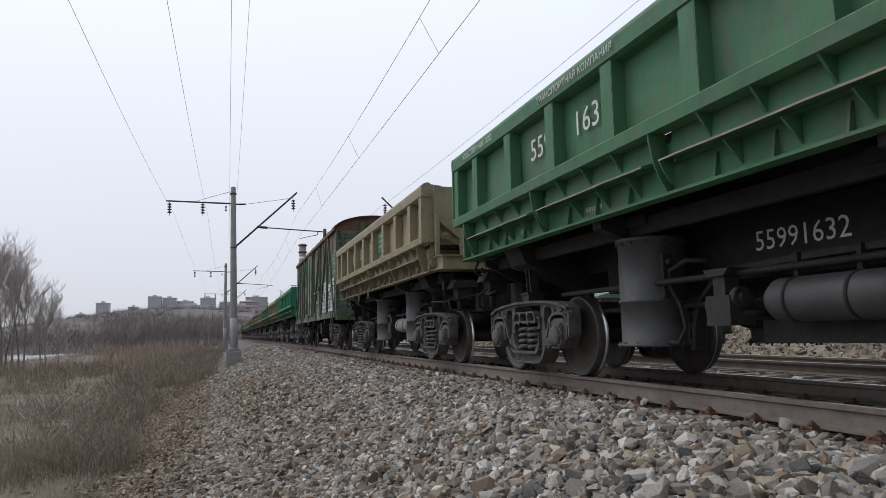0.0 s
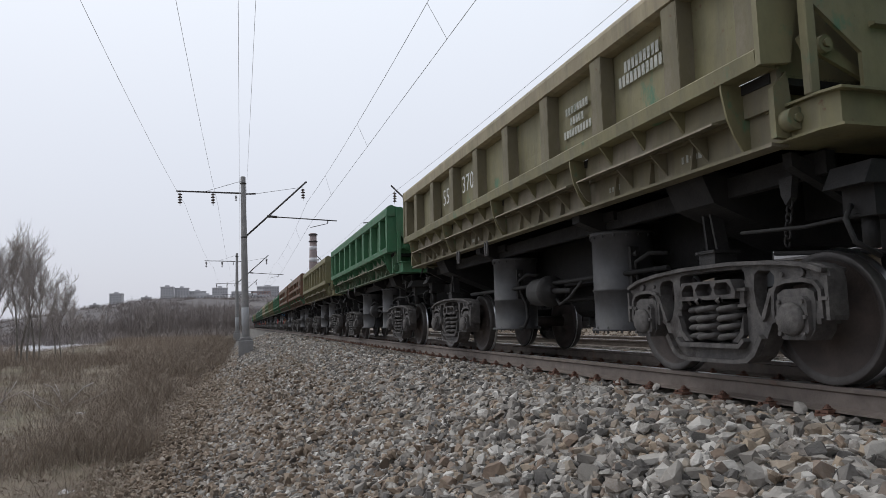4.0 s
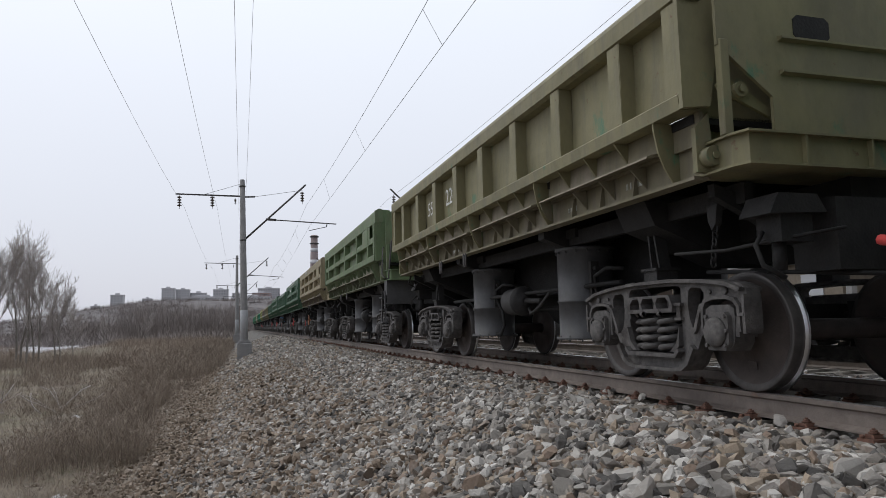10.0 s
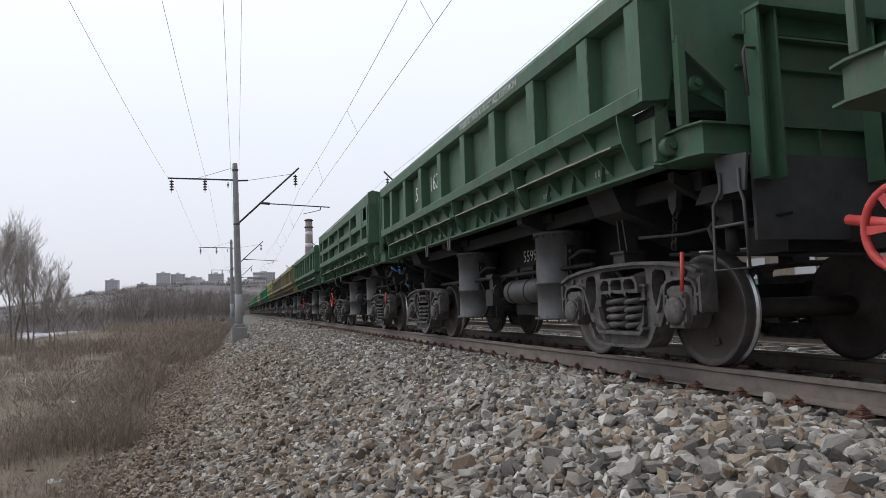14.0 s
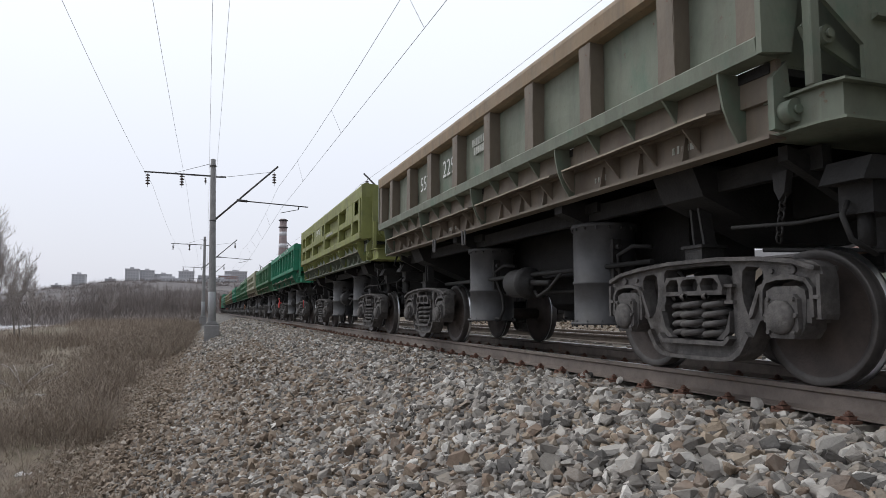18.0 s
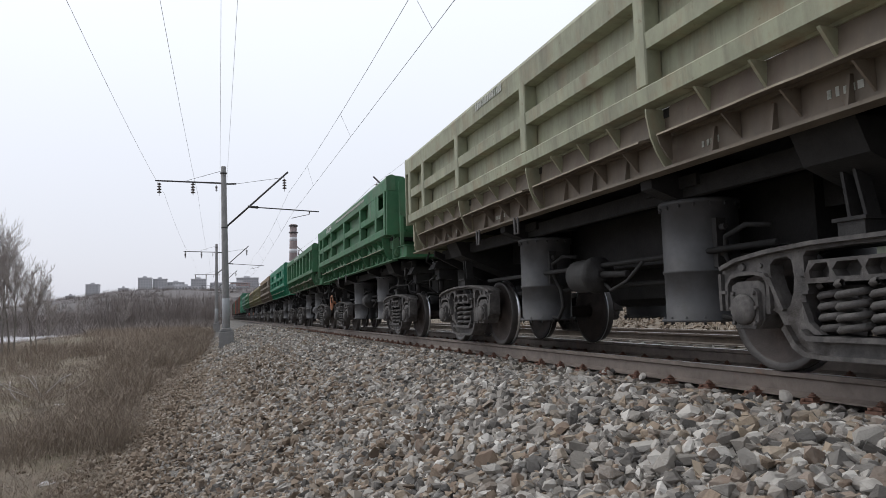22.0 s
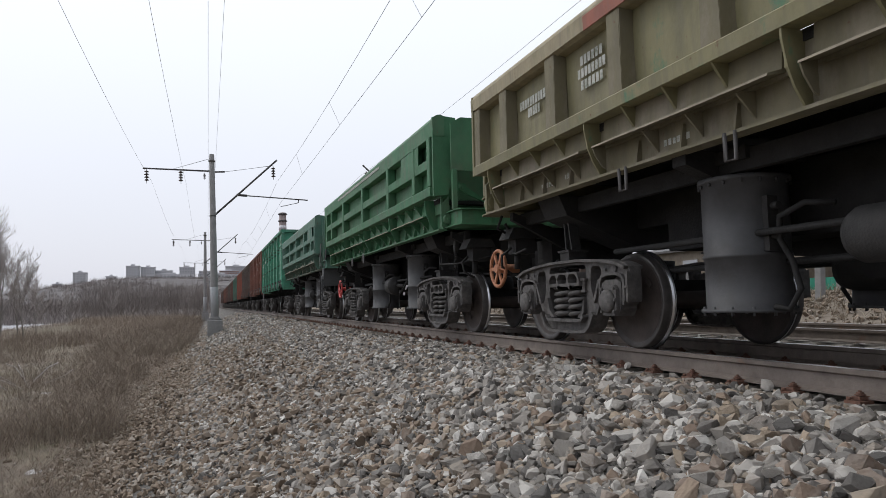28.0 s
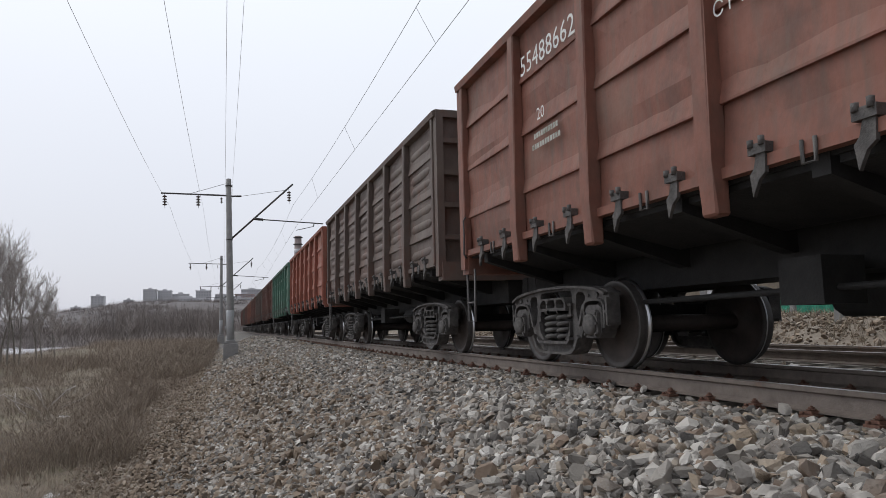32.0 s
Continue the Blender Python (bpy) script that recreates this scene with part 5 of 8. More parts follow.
        add_tube(bm, (-0.03, y - 0.06, z), (-0.03, y + 0.06, z), r * 0.5, n=8)
    add_box(bm, 0.30, 0.34, -1.25, -0.1, 0.42, 0.60)
    add_tube(bm, (0.3, -0.2, 0.66), (0.0, -0.2, 0.66), 0.04, n=6)
    d["air_distributor"] = mesh_from("air_distributor", fix(bm), m_soot)
    bm = bmesh.new()
    bow = [(0.88, 0.34), (0.86, 0.56), (0.76, 0.80), (0.56, 0.98), (0.17, 1.08), (-0.6, 1.11), (-1.7, 1.12)]
    add_prism(bm, bow + [(y - 0.05 if z < 0.9 else y - 0.02, z - (0.0 if z < 0.9 else 0.05)) for y, z in bow[::-1]], -0.06, 0.06, "x")
    d["bent_bracket"] = mesh_from("bent_bracket", fix(bm), m_soot)
    bm = bmesh.new()
    add_tube(bm, (0, -2.9, 0), (0, 2.9, 0), 0.028, n=6)
    d["brake_rod"] = mesh_from("brake_rod", fix(bm), m_under)
    bm = bmesh.new()
    add_lathe(bm, [(0.06, -1.3), (0.17, -1.22), (0.19, -1.15), (0.19, 1.15), (0.17, 1.22), (0.06, 1.3)], 16, "y")
    d["brake_tank"] = mesh_from("brake_tank", fix(bm), m_under)
    bm = bmesh.new()
    add_prism(bm, [(-0.9, 0.62), (0.9, 0.62), (1.2, 0.80), (2.6, 0.98), (-2.6, 0.98), (-1.2, 0.80)], -0.02, 0.02)
    d["truss_plate"] = mesh_from("truss_plate", fix(bm), m_under)
    bm = bmesh.new()
    add_path(bm, [(-0.90, -0.35, 0.80), (-0.98, -0.62, 0.70), (-1.0, -0.95, 0.78), (-0.95, -1.2, 0.98)], 0.02, 6)
    d["brake_hose"] = mesh_from("brake_hose", bm, m_soot)
    bm = bmesh.new()
    n = 22
    for i in range(n):
        a, b = i * math.tau / n, (i + 1) * math.tau / n
        add_tube(bm, (0, math.cos(a) * 0.245, math.sin(a) * 0.245), (0, math.cos(b) * 0.245, math.sin(b) * 0.245), 0.026, n=6, caps=False)
    for i in range(6):
        a = i * math.tau / 6
        add_prism(bm, [(math.cos(a + 0.35) * 0.04, math.sin(a + 0.35) * 0.04), (math.cos(a + 0.12) * 0.245, math.sin(a + 0.12) * 0.245),
                       (math.cos(a - 0.12) * 0.245, math.sin(a - 0.12) * 0.245), (math.cos(a - 0.35) * 0.04, math.sin(a - 0.35) * 0.04)], -0.012, 0.012, "x")
    add_tube(bm, (-0.04, 0, 0), (0.3, 0, 0), 0.06, n=10)
    add_tube(bm, (0.22, 0.02, 0), (0.3, 0.62, 0.12), 0.035, n=8)
    me = mesh_from("hand_wheel", fix(bm), m_redw)
    d["hand_wheel"] = me
    d["hand_wheel_orange"] = me.copy()
    d["hand_wheel_orange"].materials[0] = m_orange
    bm = bmesh.new()
    add_path(bm, [(0, -0.05, 0.20), (0, -0.05, 0.0), (0, 0.05, 0.0), (0, 0.05, 0.20)], 0.016, 6)
    d["tie_down_ring"] = mesh_from("tie_down_ring", bm, m_steel)
    bm = bmesh.new()
    add_path(bm, [(-1.42, 5.15, 1.45), (-1.30, 5.2, 1.38), (-1.05, 5.22, 1.40)], 0.02, 6)
    add_tube(bm, (-1.22, 5.18, 1.32), (-1.22, 5.18, 1.48), 0.035, n=8)
    add_path(bm, [(-1.1, 5.2, 1.1), (-1.0, 5.2, 1.0), (-0.85, 5.22, 0.98)], 0.018, 6)
    d["end_cock"] = mesh_from("end_cock", bm, m_blue)
    bm = bmesh.new()
    add_path(bm, [(-1.40, 5.44, 1.60), (-1.40, 5.47, 1.75), (-1.34, 5.50, 2.55), (-1.25, 5.50, 2.70), (-1.10, 5.50, 2.74), (-0.52, 5.50, 2.74), (-0.40, 5.50, 2.66), (-0.38, 5.48, 1.66)], 0.019, 8)
    d["hand_rail"] = mesh_from("hand_rail", bm, m_steel)
    bm = bmesh.new()
    add_path(bm, [(-1.47, 5.24, 2.45), (-1.50, 5.28, 2.42), (-1.54, 5.34, 1.78), (-1.50, 5.44, 1.70), (-1.42, 5.46, 1.66)], 0.014, 8)
    d["grab_rail"] = mesh_from("grab_rail", bm, m_steel)
    bm = bmesh.new()
    add_box(bm, -1.44, 1.20, 5.40, 5.43, 1.08, 1.635)
    add_box(bm, -1.44, -1.41, 5.12, 5.40, 1.30, 1.635)
    d["apron"] = mesh_from("apron", bm, m_cyl)
    bm = bmesh.new()
    for y0, y1 in ((5.10, 5.02), (5.38, 5.46)):
        add_prism(bm, [(y0 - 0.025, 1.40), (y0 + 0.025, 1.40), (y1 + 0.025, 0.62), (y1 - 0.025, 0.62)], -1.50, -1.47, "x")
    for z, a0, a1 in ((0.64, 5.02, 5.46), (0.93, 5.05, 5.43), (1.22, 5.07, 5.41)):
        add_box(bm, -1.56, -1.44, a0, a1, z, z + 0.03)
    d["ladder"] = mesh_from("ladder", bm, m_cyl)
    bm = bmesh.new()
    for x in (-0.08, 0.08):
        add_box(bm, x - 0.012, x + 0.012, 5.40, 5.54, 1.45, 2.72)
    add_box(bm, -0.07, 0.07, 5.415, 5.43, 1.45, 2.72)
    d["end_frame_post"] = mesh_from("end_frame_post", fix(bm), M["deep"])
    bm = bmesh.new()
    add_box(bm, -1.0, 1.2, 5.38, 5.58, 2.72, 2.75)
    add_box(bm, -1.0, 1.2, 5.40, 5.42, 2.58, 2.72)
    d["end_frame_beam"] = mesh_from("end_frame_beam", fix(bm), M["deep"])
    bm = bmesh.new()
    add_path(bm, [(-0.98, 5.50, 2.42), (-1.08, 5.50, 2.42), (-1.10, 5.50, 2.38), (-1.08, 5.50, 2.05)], 0.012, 6)
    d["post_grab"] = mesh_from("post_grab", bm, m_steel)
    bm = bmesh.new()
    add_box(bm, -0.98, 1.25, 5.36, 5.39, 1.0, 1.65)
    d["short_apron"] = mesh_from("short_apron", bm, m_cyl)
    bm = bmesh.new()
    add_prism(bm, [(5.06, 1.64), (5.40, 1.60), (5.36, 1.34), (5.10, 1.34)], -1.42, -1.40, "x")
    add_path(bm, [(-1.43, 5.12, 1.5), (-1.43, 5.12, 1.36), (-1.45, 5.06, 1.26), (-1.45, 5.04, 0.78), (-1.45, 5.40, 0.78), (-1.45, 5.38, 1.26), (-1.43, 5.32, 1.36), (-1.43, 5.32, 1.5)], 0.013, 6)
    add_tube(bm, (-1.45, 5.05, 1.10), (-1.45, 5.39, 1.10), 0.012, n=6)
    d["hung_ladder"] = mesh_from("hung_ladder", fix(bm), m_cyl)
    bm = bmesh.new()
    add_path(bm, [(0, 0, 0.96), (0, 0.01, 0.80), (0, 0.03, 0.64)], 0.018, 6)
    d["release_lever"] = mesh_from("release_lever", bm, m_redw)
    bm = bmesh.new()
    rb = random.Random(8)
    for y, n, z in ((-4.1, 5, 1.74), (-2.9, 4, 1.72), (1.1, 6, 1.72), (2.9, 3, 1.74), (3.3, 5, 1.72)):
        for i in range(n):
            h = rb.uniform(0.045, 0.06)
            add_box(bm, -1.430, -1.4265, y + i * 0.055, y + i * 0.055 + rb.uniform(0.02, 0.04), z, z + h)
    d["girder_marks"] = mesh_from("stencil_mark", bm, m_faint)
    return d


UNDER = make_dump_under()
DUMP_CACHE = {}
WHEELSETS = []


def side_text(words, size, y, z, wagon, x=-1.53, mat=None, label="white stencilled lettering", squeeze=1.0):
    me = text_mesh(words, size, mat or m_white, 0.0)
    m = Matrix.Translation((x, y, z)) @ Matrix(((0, 0, -1, 0), (-1, 0, 0, 0), (0, 1, 0, 0), (0, 0, 0, 1))) @ Matrix.Diagonal((squeeze, 1, 1, 1))
    return part("lettering", me, wagon, label, m)


def bars(wagon, y, z, widths, h=0.07, x=-1.53, pitch=0.12):
    bm = bmesh.new()
    for k, w in enumerate(widths):
        n = max(2, int(w / 0.06))
        for i in range(n):
            add_box(bm, x - 0.003, x, y - w / 2 + i * w / n, y - w / 2 + (i + 0.7) * w / n, z - k * pitch, z - k * pitch + h)
    ob = part("stencil_mark", mesh_from("stencil_mark", bm, m_faint), wagon, "small unreadable white stencil marks")
    ob["kind"] = "stuff"
    return ob


def dump_wagon(kind, paint_key, label, low="same", trim="same", wheel="", rail=False, cock=False, ring=True, plate=False, lever=False, tank=""):
    key = (kind, paint_key, low, trim)
    if key not in DUMP_CACHE:
        DUMP_CACHE[key] = dump_meshes(kind, M[paint_key], M[paint_key] if low == "same" else grimy(paint_key) if low == "dusty" else M[low], M[paint_key if trim == "same" else trim])
    d = DUMP_CACHE[key]
    w = new("dump_wagon")
    tagged(w, label, "dump wagon", "dump wagons of the train")
    for side in (-1, 1):
        t = Matrix() if side < 0 else FLIP
        part("side_sheet", d["side_sheet"], w, "", t)
        part("top_rail", d["top_rail"], w, "", t)
        part("lower_rail", d["lower_rail"], w, "", t)
        if kind == "B":
            part("middle_rail", d["middle_rail"], w, "", t)
            part("cover_plate", d["cover_plate"], w, "", t)
            if plate:
                part("number_plate", d["number_plate"], w, "steel panel that carries the number", t)
        for y in (RIBS_A if kind == "A" else RIBS_B):
            part("rib", d["rib"], w, "", t @ pose(0, y, 0))
        for a, b in zip(HINGES, HINGES[1:]):
            fb = part("flared_bracket", d["flared_bracket"], w, "", t @ pose(0, (a + b) / 2, 0))
            for k in (-0.55, 0.0, 0.55) if side < 0 else ():
                part("gusset", d["gusset"], fb, "", pose(0, k, 0))
        for y in HINGES:
            part("hinge_plate", d["hinge_plate"], w, "", t @ pose(0, y, 0))
        part("girder", d["girder"], w, "", t)
        for y in (-1.85, 1.25):
            cy = part("tipping_cylinder", UNDER["tipping_cylinder"], w, "grey tipping cylinder", pose(side * 0.80, y, 0))
            part("cylinder_head", UNDER["cylinder_head"], cy)
            turn = pose(0, 0, 0, 0, 0, 180) if side < 0 else pose(0, 0, 0)
            part("air_hose", UNDER["hose"], cy, "", turn)
            part("valve", UNDER["valve"], cy, "", turn)
        if tank and side < 0:
            body = part("air_reservoir", UNDER[tank], w, "pale grey strapped air reservoir" if tank == "pale_reservoir" else "dark strapped air reservoir", pose(-0.92, 0, 0))
            part("strap", UNDER["strap"], body)
            part("air_distributor", UNDER["air_distributor"], w, "", pose(-1.0, 0, 0))
            part("bent_bracket", UNDER["bent_bracket"], w, "", pose(-0.60, 0, 0))
        else:
            part("air_reservoir", UNDER["air_reservoir"], w, "", pose(side * 0.97, -0.15, 0))
            part("brake_hose", UNDER["brake_hose"], w, "", t)
    out = 0.0 if kind == "A" else 0.24
    for e in (Matrix(), FLIP):
        part("end_wall", d["end_wall"], w, "", e @ pose(0, out, 0))
        part("bulkhead", d["bulkhead"], w, "", e)
        for z in ((2.37, 2.63) if kind == "A" else (2.22, 2.49, 2.77)):
            part("end_rib", d["end_rib"], w, "", e @ pose(0, out, z))
        part("oval_hole_shade", d["oval_hole_shade"], w, "flat dark oval standing for a hole in the end wall", e @ (pose(0.6, 0, 2.76) if kind == "A" else pose(0.52, out, 2.63)))
        for sx in (1, -1):
            f = e @ Matrix.Diagonal((sx, 1, 1, 1))
            for nm in ("corner_plate", "end_post", "pivot", "lever"):
                part(nm, d[nm], w, "", f @ pose(0, out if nm == "end_post" else out * 0.55, 0))
        part("end_platform", d["end_platform"], w, "", e @ pose(0, out, 0))
        part("end_beam", UNDER["end_beam"], w, "", e)
        part("end_valve", UNDER["end_valve"], w, "near-black brake valve under a sheet hood", e @ Matrix.Diagonal((1 if e is not FLIP else -1, 1, 1, 1)))
        part("coupler", ME_COUPLER, w, "", e @ pose(0, 4.95, 0))
    for y in (-3.67, 3.67):
        for sx in (-1, 1):
            part("side_bearing", UNDER["side_bearing"], w, "", pose(sx * 1.0, y, 0))
    part("brake_chain", UNDER["brake_chain"], w, "", pose(-1.12, -4.62, 0))
    part("wagon_floor", d["floor"], w)
    for y in (-3.45, -1.15, 1.15, 3.45):
        part("cross_beam", d["cross_beam"], w, "", pose(0, y, 0))
    part("underframe", UNDER["underframe"], w)
    for x, z in ((-0.95, 0.98), (-0.7, 0.76), (0.75, 0.79)):
        part("brake_rod", UNDER["brake_rod"], w, "", pose(x, 0, z))
    part("brake_tank", UNDER["brake_tank"], w, "", pose(0.45, 0.2, 0.72))
    part("truss_plate", UNDER["truss_plate"], w, "", pose(0.1, 0, 0))
    if ring:
        for y in (0.6, 1.9):
            part("tie_down_ring", UNDER["tie_down_ring"], w, "", pose(-1.50, y, 1.44))
    if wheel:
        part("hand_wheel", UNDER["hand_wheel" if wheel == "red" else "hand_wheel_orange"], w,
             "red brake hand wheel" if wheel == "red" else "faded orange brake hand wheel", pose(-1.15, 5.45, 0.94))
    if cock:
        part("end_cock", UNDER["end_cock"], w, "blue painted end cock")
    if rail == "posts":
        f = Matrix.Diagonal((1, -1, 1, 1))
        for x in (-0.90, 0.20):
            part("end_frame_post", UNDER["end_frame_post"], w, "green steel post of the end frame", f @ pose(x, 0, 0))
        part("end_frame_beam", UNDER["end_frame_beam"], w, "", f)
        part("grab_rail", UNDER["post_grab"], w, "", f)
        part("apron", UNDER["short_apron"], w, "dark steel apron under the end frame", f)
        part("ladder", UNDER["hung_ladder"], w, "hung steel step with a mounting plate", f @ pose(0.2, 0.2, 0))
    elif rail:
        f = Matrix.Diagonal((1, -1, 1, 1))
        part("hand_rail", UNDER["hand_rail"], w, "looped steel hand rail on the end platform", f)
        part("grab_rail", UNDER["grab_rail"], w, "", f)
        part("apron", UNDER["apron"], w, "dark steel apron under the brake platform", f)
        part("ladder", UNDER["ladder"], w, "steel steps up to the brake platform", f)
    if lever:
        part("release_lever", UNDER["release_lever"], w, "red release lever", pose(-1.20, -4.78, 0))
    gm = part("stencil_mark", UNDER["girder_marks"], w, "small unreadable white stencil marks")
    gm["kind"] = "stuff"
    for yc in (-3.67, 3.67):
        WHEELSETS.append((w, bogie(w, yc)))
    return w


# ---------------------------------------------------------------- open wagons (gondolas)

def gondola_meshes(mat, pressed):
    d = {}
    bm = bmesh.new()
    H0, H1, HL = 1.56, 4.14, 6.3
    add_box(bm, -1.50, -1.47, -HL, HL, H0, H1 - 0.1)
    bmesh.ops.subdivide_edges(bm, edges=[e for e in bm.edges if abs(e.verts[0].co.y - e.verts[1].co.y) > 5], cuts=30, use_grid_fill=True)
    bmesh.ops.subdivide_edges(bm, edges=[e for e in bm.edges if abs(e.verts[0].co.z - e.verts[1].co.z) > 1], cuts=8, use_grid_fill=True)
    for v in bm.verts:
        v.co.x += 0.05 * noise.noise(Vector((v.co.y * 0.9, v.co.z * 2.2, 3.0)))
    for z in (2.05, 2.75, 3.4):
        add_prism(bm, [(-1.49, z), (-1.534, z), (-1.534, z + 0.02), (-1.49, z + 0.22)], -HL, HL, "y")
    if pressed:
        # pressed stiffening swages, four to a bay between the posts
        for k in range(7):
            yc = -5.15 + 1.715 * k
            for z in (1.80, 2.30, 2.56, 3.02, 3.24, 3.70):
                r0 = []
                for y, h in ((-0.66, 0.0), (-0.52, 1.0), (0.52, 1.0), (0.66, 0.0)):
                    q = 0.012 + 0.06 * h
                    r0.append([bm.verts.new((-1.50 - x * (0.3 + 0.7 * h), yc + y, z + zz * q)) for x, zz in ((0.0, -1.1), (0.016, -0.8), (0.026, 0.0), (0.016, 0.8), (0.0, 1.1))])
                for ra, rb in zip(r0, r0[1:]):
                    for m in range(4):
                        bm.faces.new([ra[m], ra[m + 1], rb[m + 1], rb[m]]).smooth = True
    d["side_wall"] = mesh_from("side_wall", fix(bm), mat)
    bm = bmesh.new()
    add_prism(bm, [(-1.46, H1 - 0.13), (-1.61, H1 - 0.12), (-1.63, H1 - 0.03), (-1.58, H1), (-1.46, H1)], -HL - 0.05, HL + 0.05, "y")
    d["top_rail"] = mesh_from("top_rail", fix(bm), mat)
    bm = bmesh.new()
    add_prism(bm, [(-1.49, H0 - 0.32), (-1.62, H0 - 0.32), (-1.64, H0 + 0.1), (-1.61, H1 - 0.1), (-1.49, H1 - 0.1)], -0.085, 0.085, "y")
    d["post"] = mesh_from("post", bevel(bm, 0.018), mat)
    bm = bmesh.new()
    add_prism(bm, [(-1.49, H0 - 0.05), (-1.60, H0 - 0.05), (-1.60, H1 - 0.1), (-1.49, H1 - 0.1)], -0.05, 0.05, "y")
    d["corner_post"] = mesh_from("corner_post", bevel(bm, 0.012), mat)
    bm = bmesh.new()
    for k in (-0.40, 0.40):
        add_box(bm, -1.59, -1.49, k - 0.08, k + 0.08, H0 + 0.03, H0 + 0.10)
        add_tube(bm, (-1.59, k - 0.05, H0 + 0.08), (-1.59, k - 0.05, H0 + 0.14), 0.024, n=6)
        add_tube(bm, (-1.59, k + 0.05, H0 + 0.08), (-1.59, k + 0.05, H0 + 0.13), 0.024, n=6)
        add_prism(bm, [(k - 0.06, H0 + 0.04), (k + 0.02, H0 + 0.04), (k + 0.05, H0 - 0.06), (k + 0.09, H0 - 0.10), (k + 0.07, H0 - 0.25), (k + 0.01, H0 - 0.14), (k - 0.05, H0 - 0.10)], -1.575, -1.545, "x")
    add_path(bm, [(-1.57, -0.05, H0 + 0.03), (-1.57, -0.05, H0 - 0.12), (-1.57, 0.05, H0 - 0.12), (-1.57, 0.05, H0 + 0.03)], 0.014, 5)
    d["hatch_lock"] = mesh_from("hatch_lock", fix(bm), m_bogie)
    bm = bmesh.new()
    add_box(bm, -1.47, 1.47, HL - 0.05, HL, H0 - 0.1, H1 - 0.1)
    for z in (1.9, 2.45, 3.0, 3.55):
        add_prism(bm, [(HL, z), (HL + 0.09, z + 0.02), (HL + 0.09, z + 0.10), (HL, z + 0.12)], -1.5, 1.5, "x")
    add_box(bm, -1.572, -1.45, HL - 0.08, HL + 0.10, H0 - 0.25, H1 - 0.012)
    add_box(bm, 1.45, 1.572, HL - 0.08, HL + 0.10, H0 - 0.25, H1 - 0.012)
    add_box(bm, -1.45, 1.45, HL - 0.06, HL + 0.095, H1 - 0.13, H1 - 0.006)
    add_box(bm, -1.52, 1.52, HL - 0.1, HL + 0.16, H0 - 0.32, H0 - 0.02)
    d["end_wall"] = mesh_from("end_wall", fix(bm), mat)
    bm = bmesh.new()
    add_box(bm, -1.56, -1.47, -HL, HL, H0 - 0.06, H0 + 0.02)
    d["side_sill"] = mesh_from("side_sill", bm, mat)
    return d


def make_flat_under():
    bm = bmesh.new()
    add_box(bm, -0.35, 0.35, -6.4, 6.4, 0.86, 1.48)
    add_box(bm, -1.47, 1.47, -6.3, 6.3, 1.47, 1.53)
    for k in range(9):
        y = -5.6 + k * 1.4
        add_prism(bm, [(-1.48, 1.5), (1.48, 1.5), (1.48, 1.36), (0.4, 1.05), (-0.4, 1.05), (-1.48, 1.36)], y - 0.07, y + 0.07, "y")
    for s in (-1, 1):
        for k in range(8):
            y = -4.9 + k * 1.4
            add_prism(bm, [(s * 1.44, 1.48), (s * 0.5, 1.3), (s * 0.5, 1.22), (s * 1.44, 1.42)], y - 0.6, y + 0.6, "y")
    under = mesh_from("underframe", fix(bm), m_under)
    bm = bmesh.new()
    add_tube(bm, (-0.75, -3.0, 0.74), (-0.75, 3.0, 0.70), 0.028, n=6)
    add_tube(bm, (0.6, -3.0, 0.78), (0.6, 3.0, 0.78), 0.028, n=6)
    add_tube(bm, (-0.45, -1.6, 0.76), (-0.45, -0.5, 0.76), 0.20, n=14)
    add_tube(bm, (0.45, 0.4, 0.74), (0.45, 1.6, 0.74), 0.24, n=14)
    add_box(bm, -0.9, -0.5, 0.6, 1.0, 0.6, 0.95)
    rig = mesh_from("brake_rigging", fix(bm), m_under)
    bm = bmesh.new()
    add_path(bm, [(-1.5, 6.0, 1.3), (-1.5, 6.02, 0.55), (-1.5, 6.3, 0.55), (-1.5, 6.32, 1.3)], 0.018, 6)
    add_path(bm, [(-1.5, 6.02, 0.82), (-1.5, 6.3, 0.82)], 0.016, 6)
    step_me = mesh_from("foot_step", bm, m_steel)
    bm = bmesh.new()
    add_path(bm, [(-1.62, 6.0, 1.45), (-1.66, 6.0, 1.5), (-1.66, 5.98, 1.8), (-1.64, 6.05, 2.0), (-1.62, 6.0, 2.05)], 0.012, 6)
    return under, rig, step_me, mesh_from("grab_handle", bm, m_steel)


FLAT_UNDER, FLAT_RIG, FLAT_STEP, FLAT_GRAB = make_flat_under()
GON_CACHE = {}


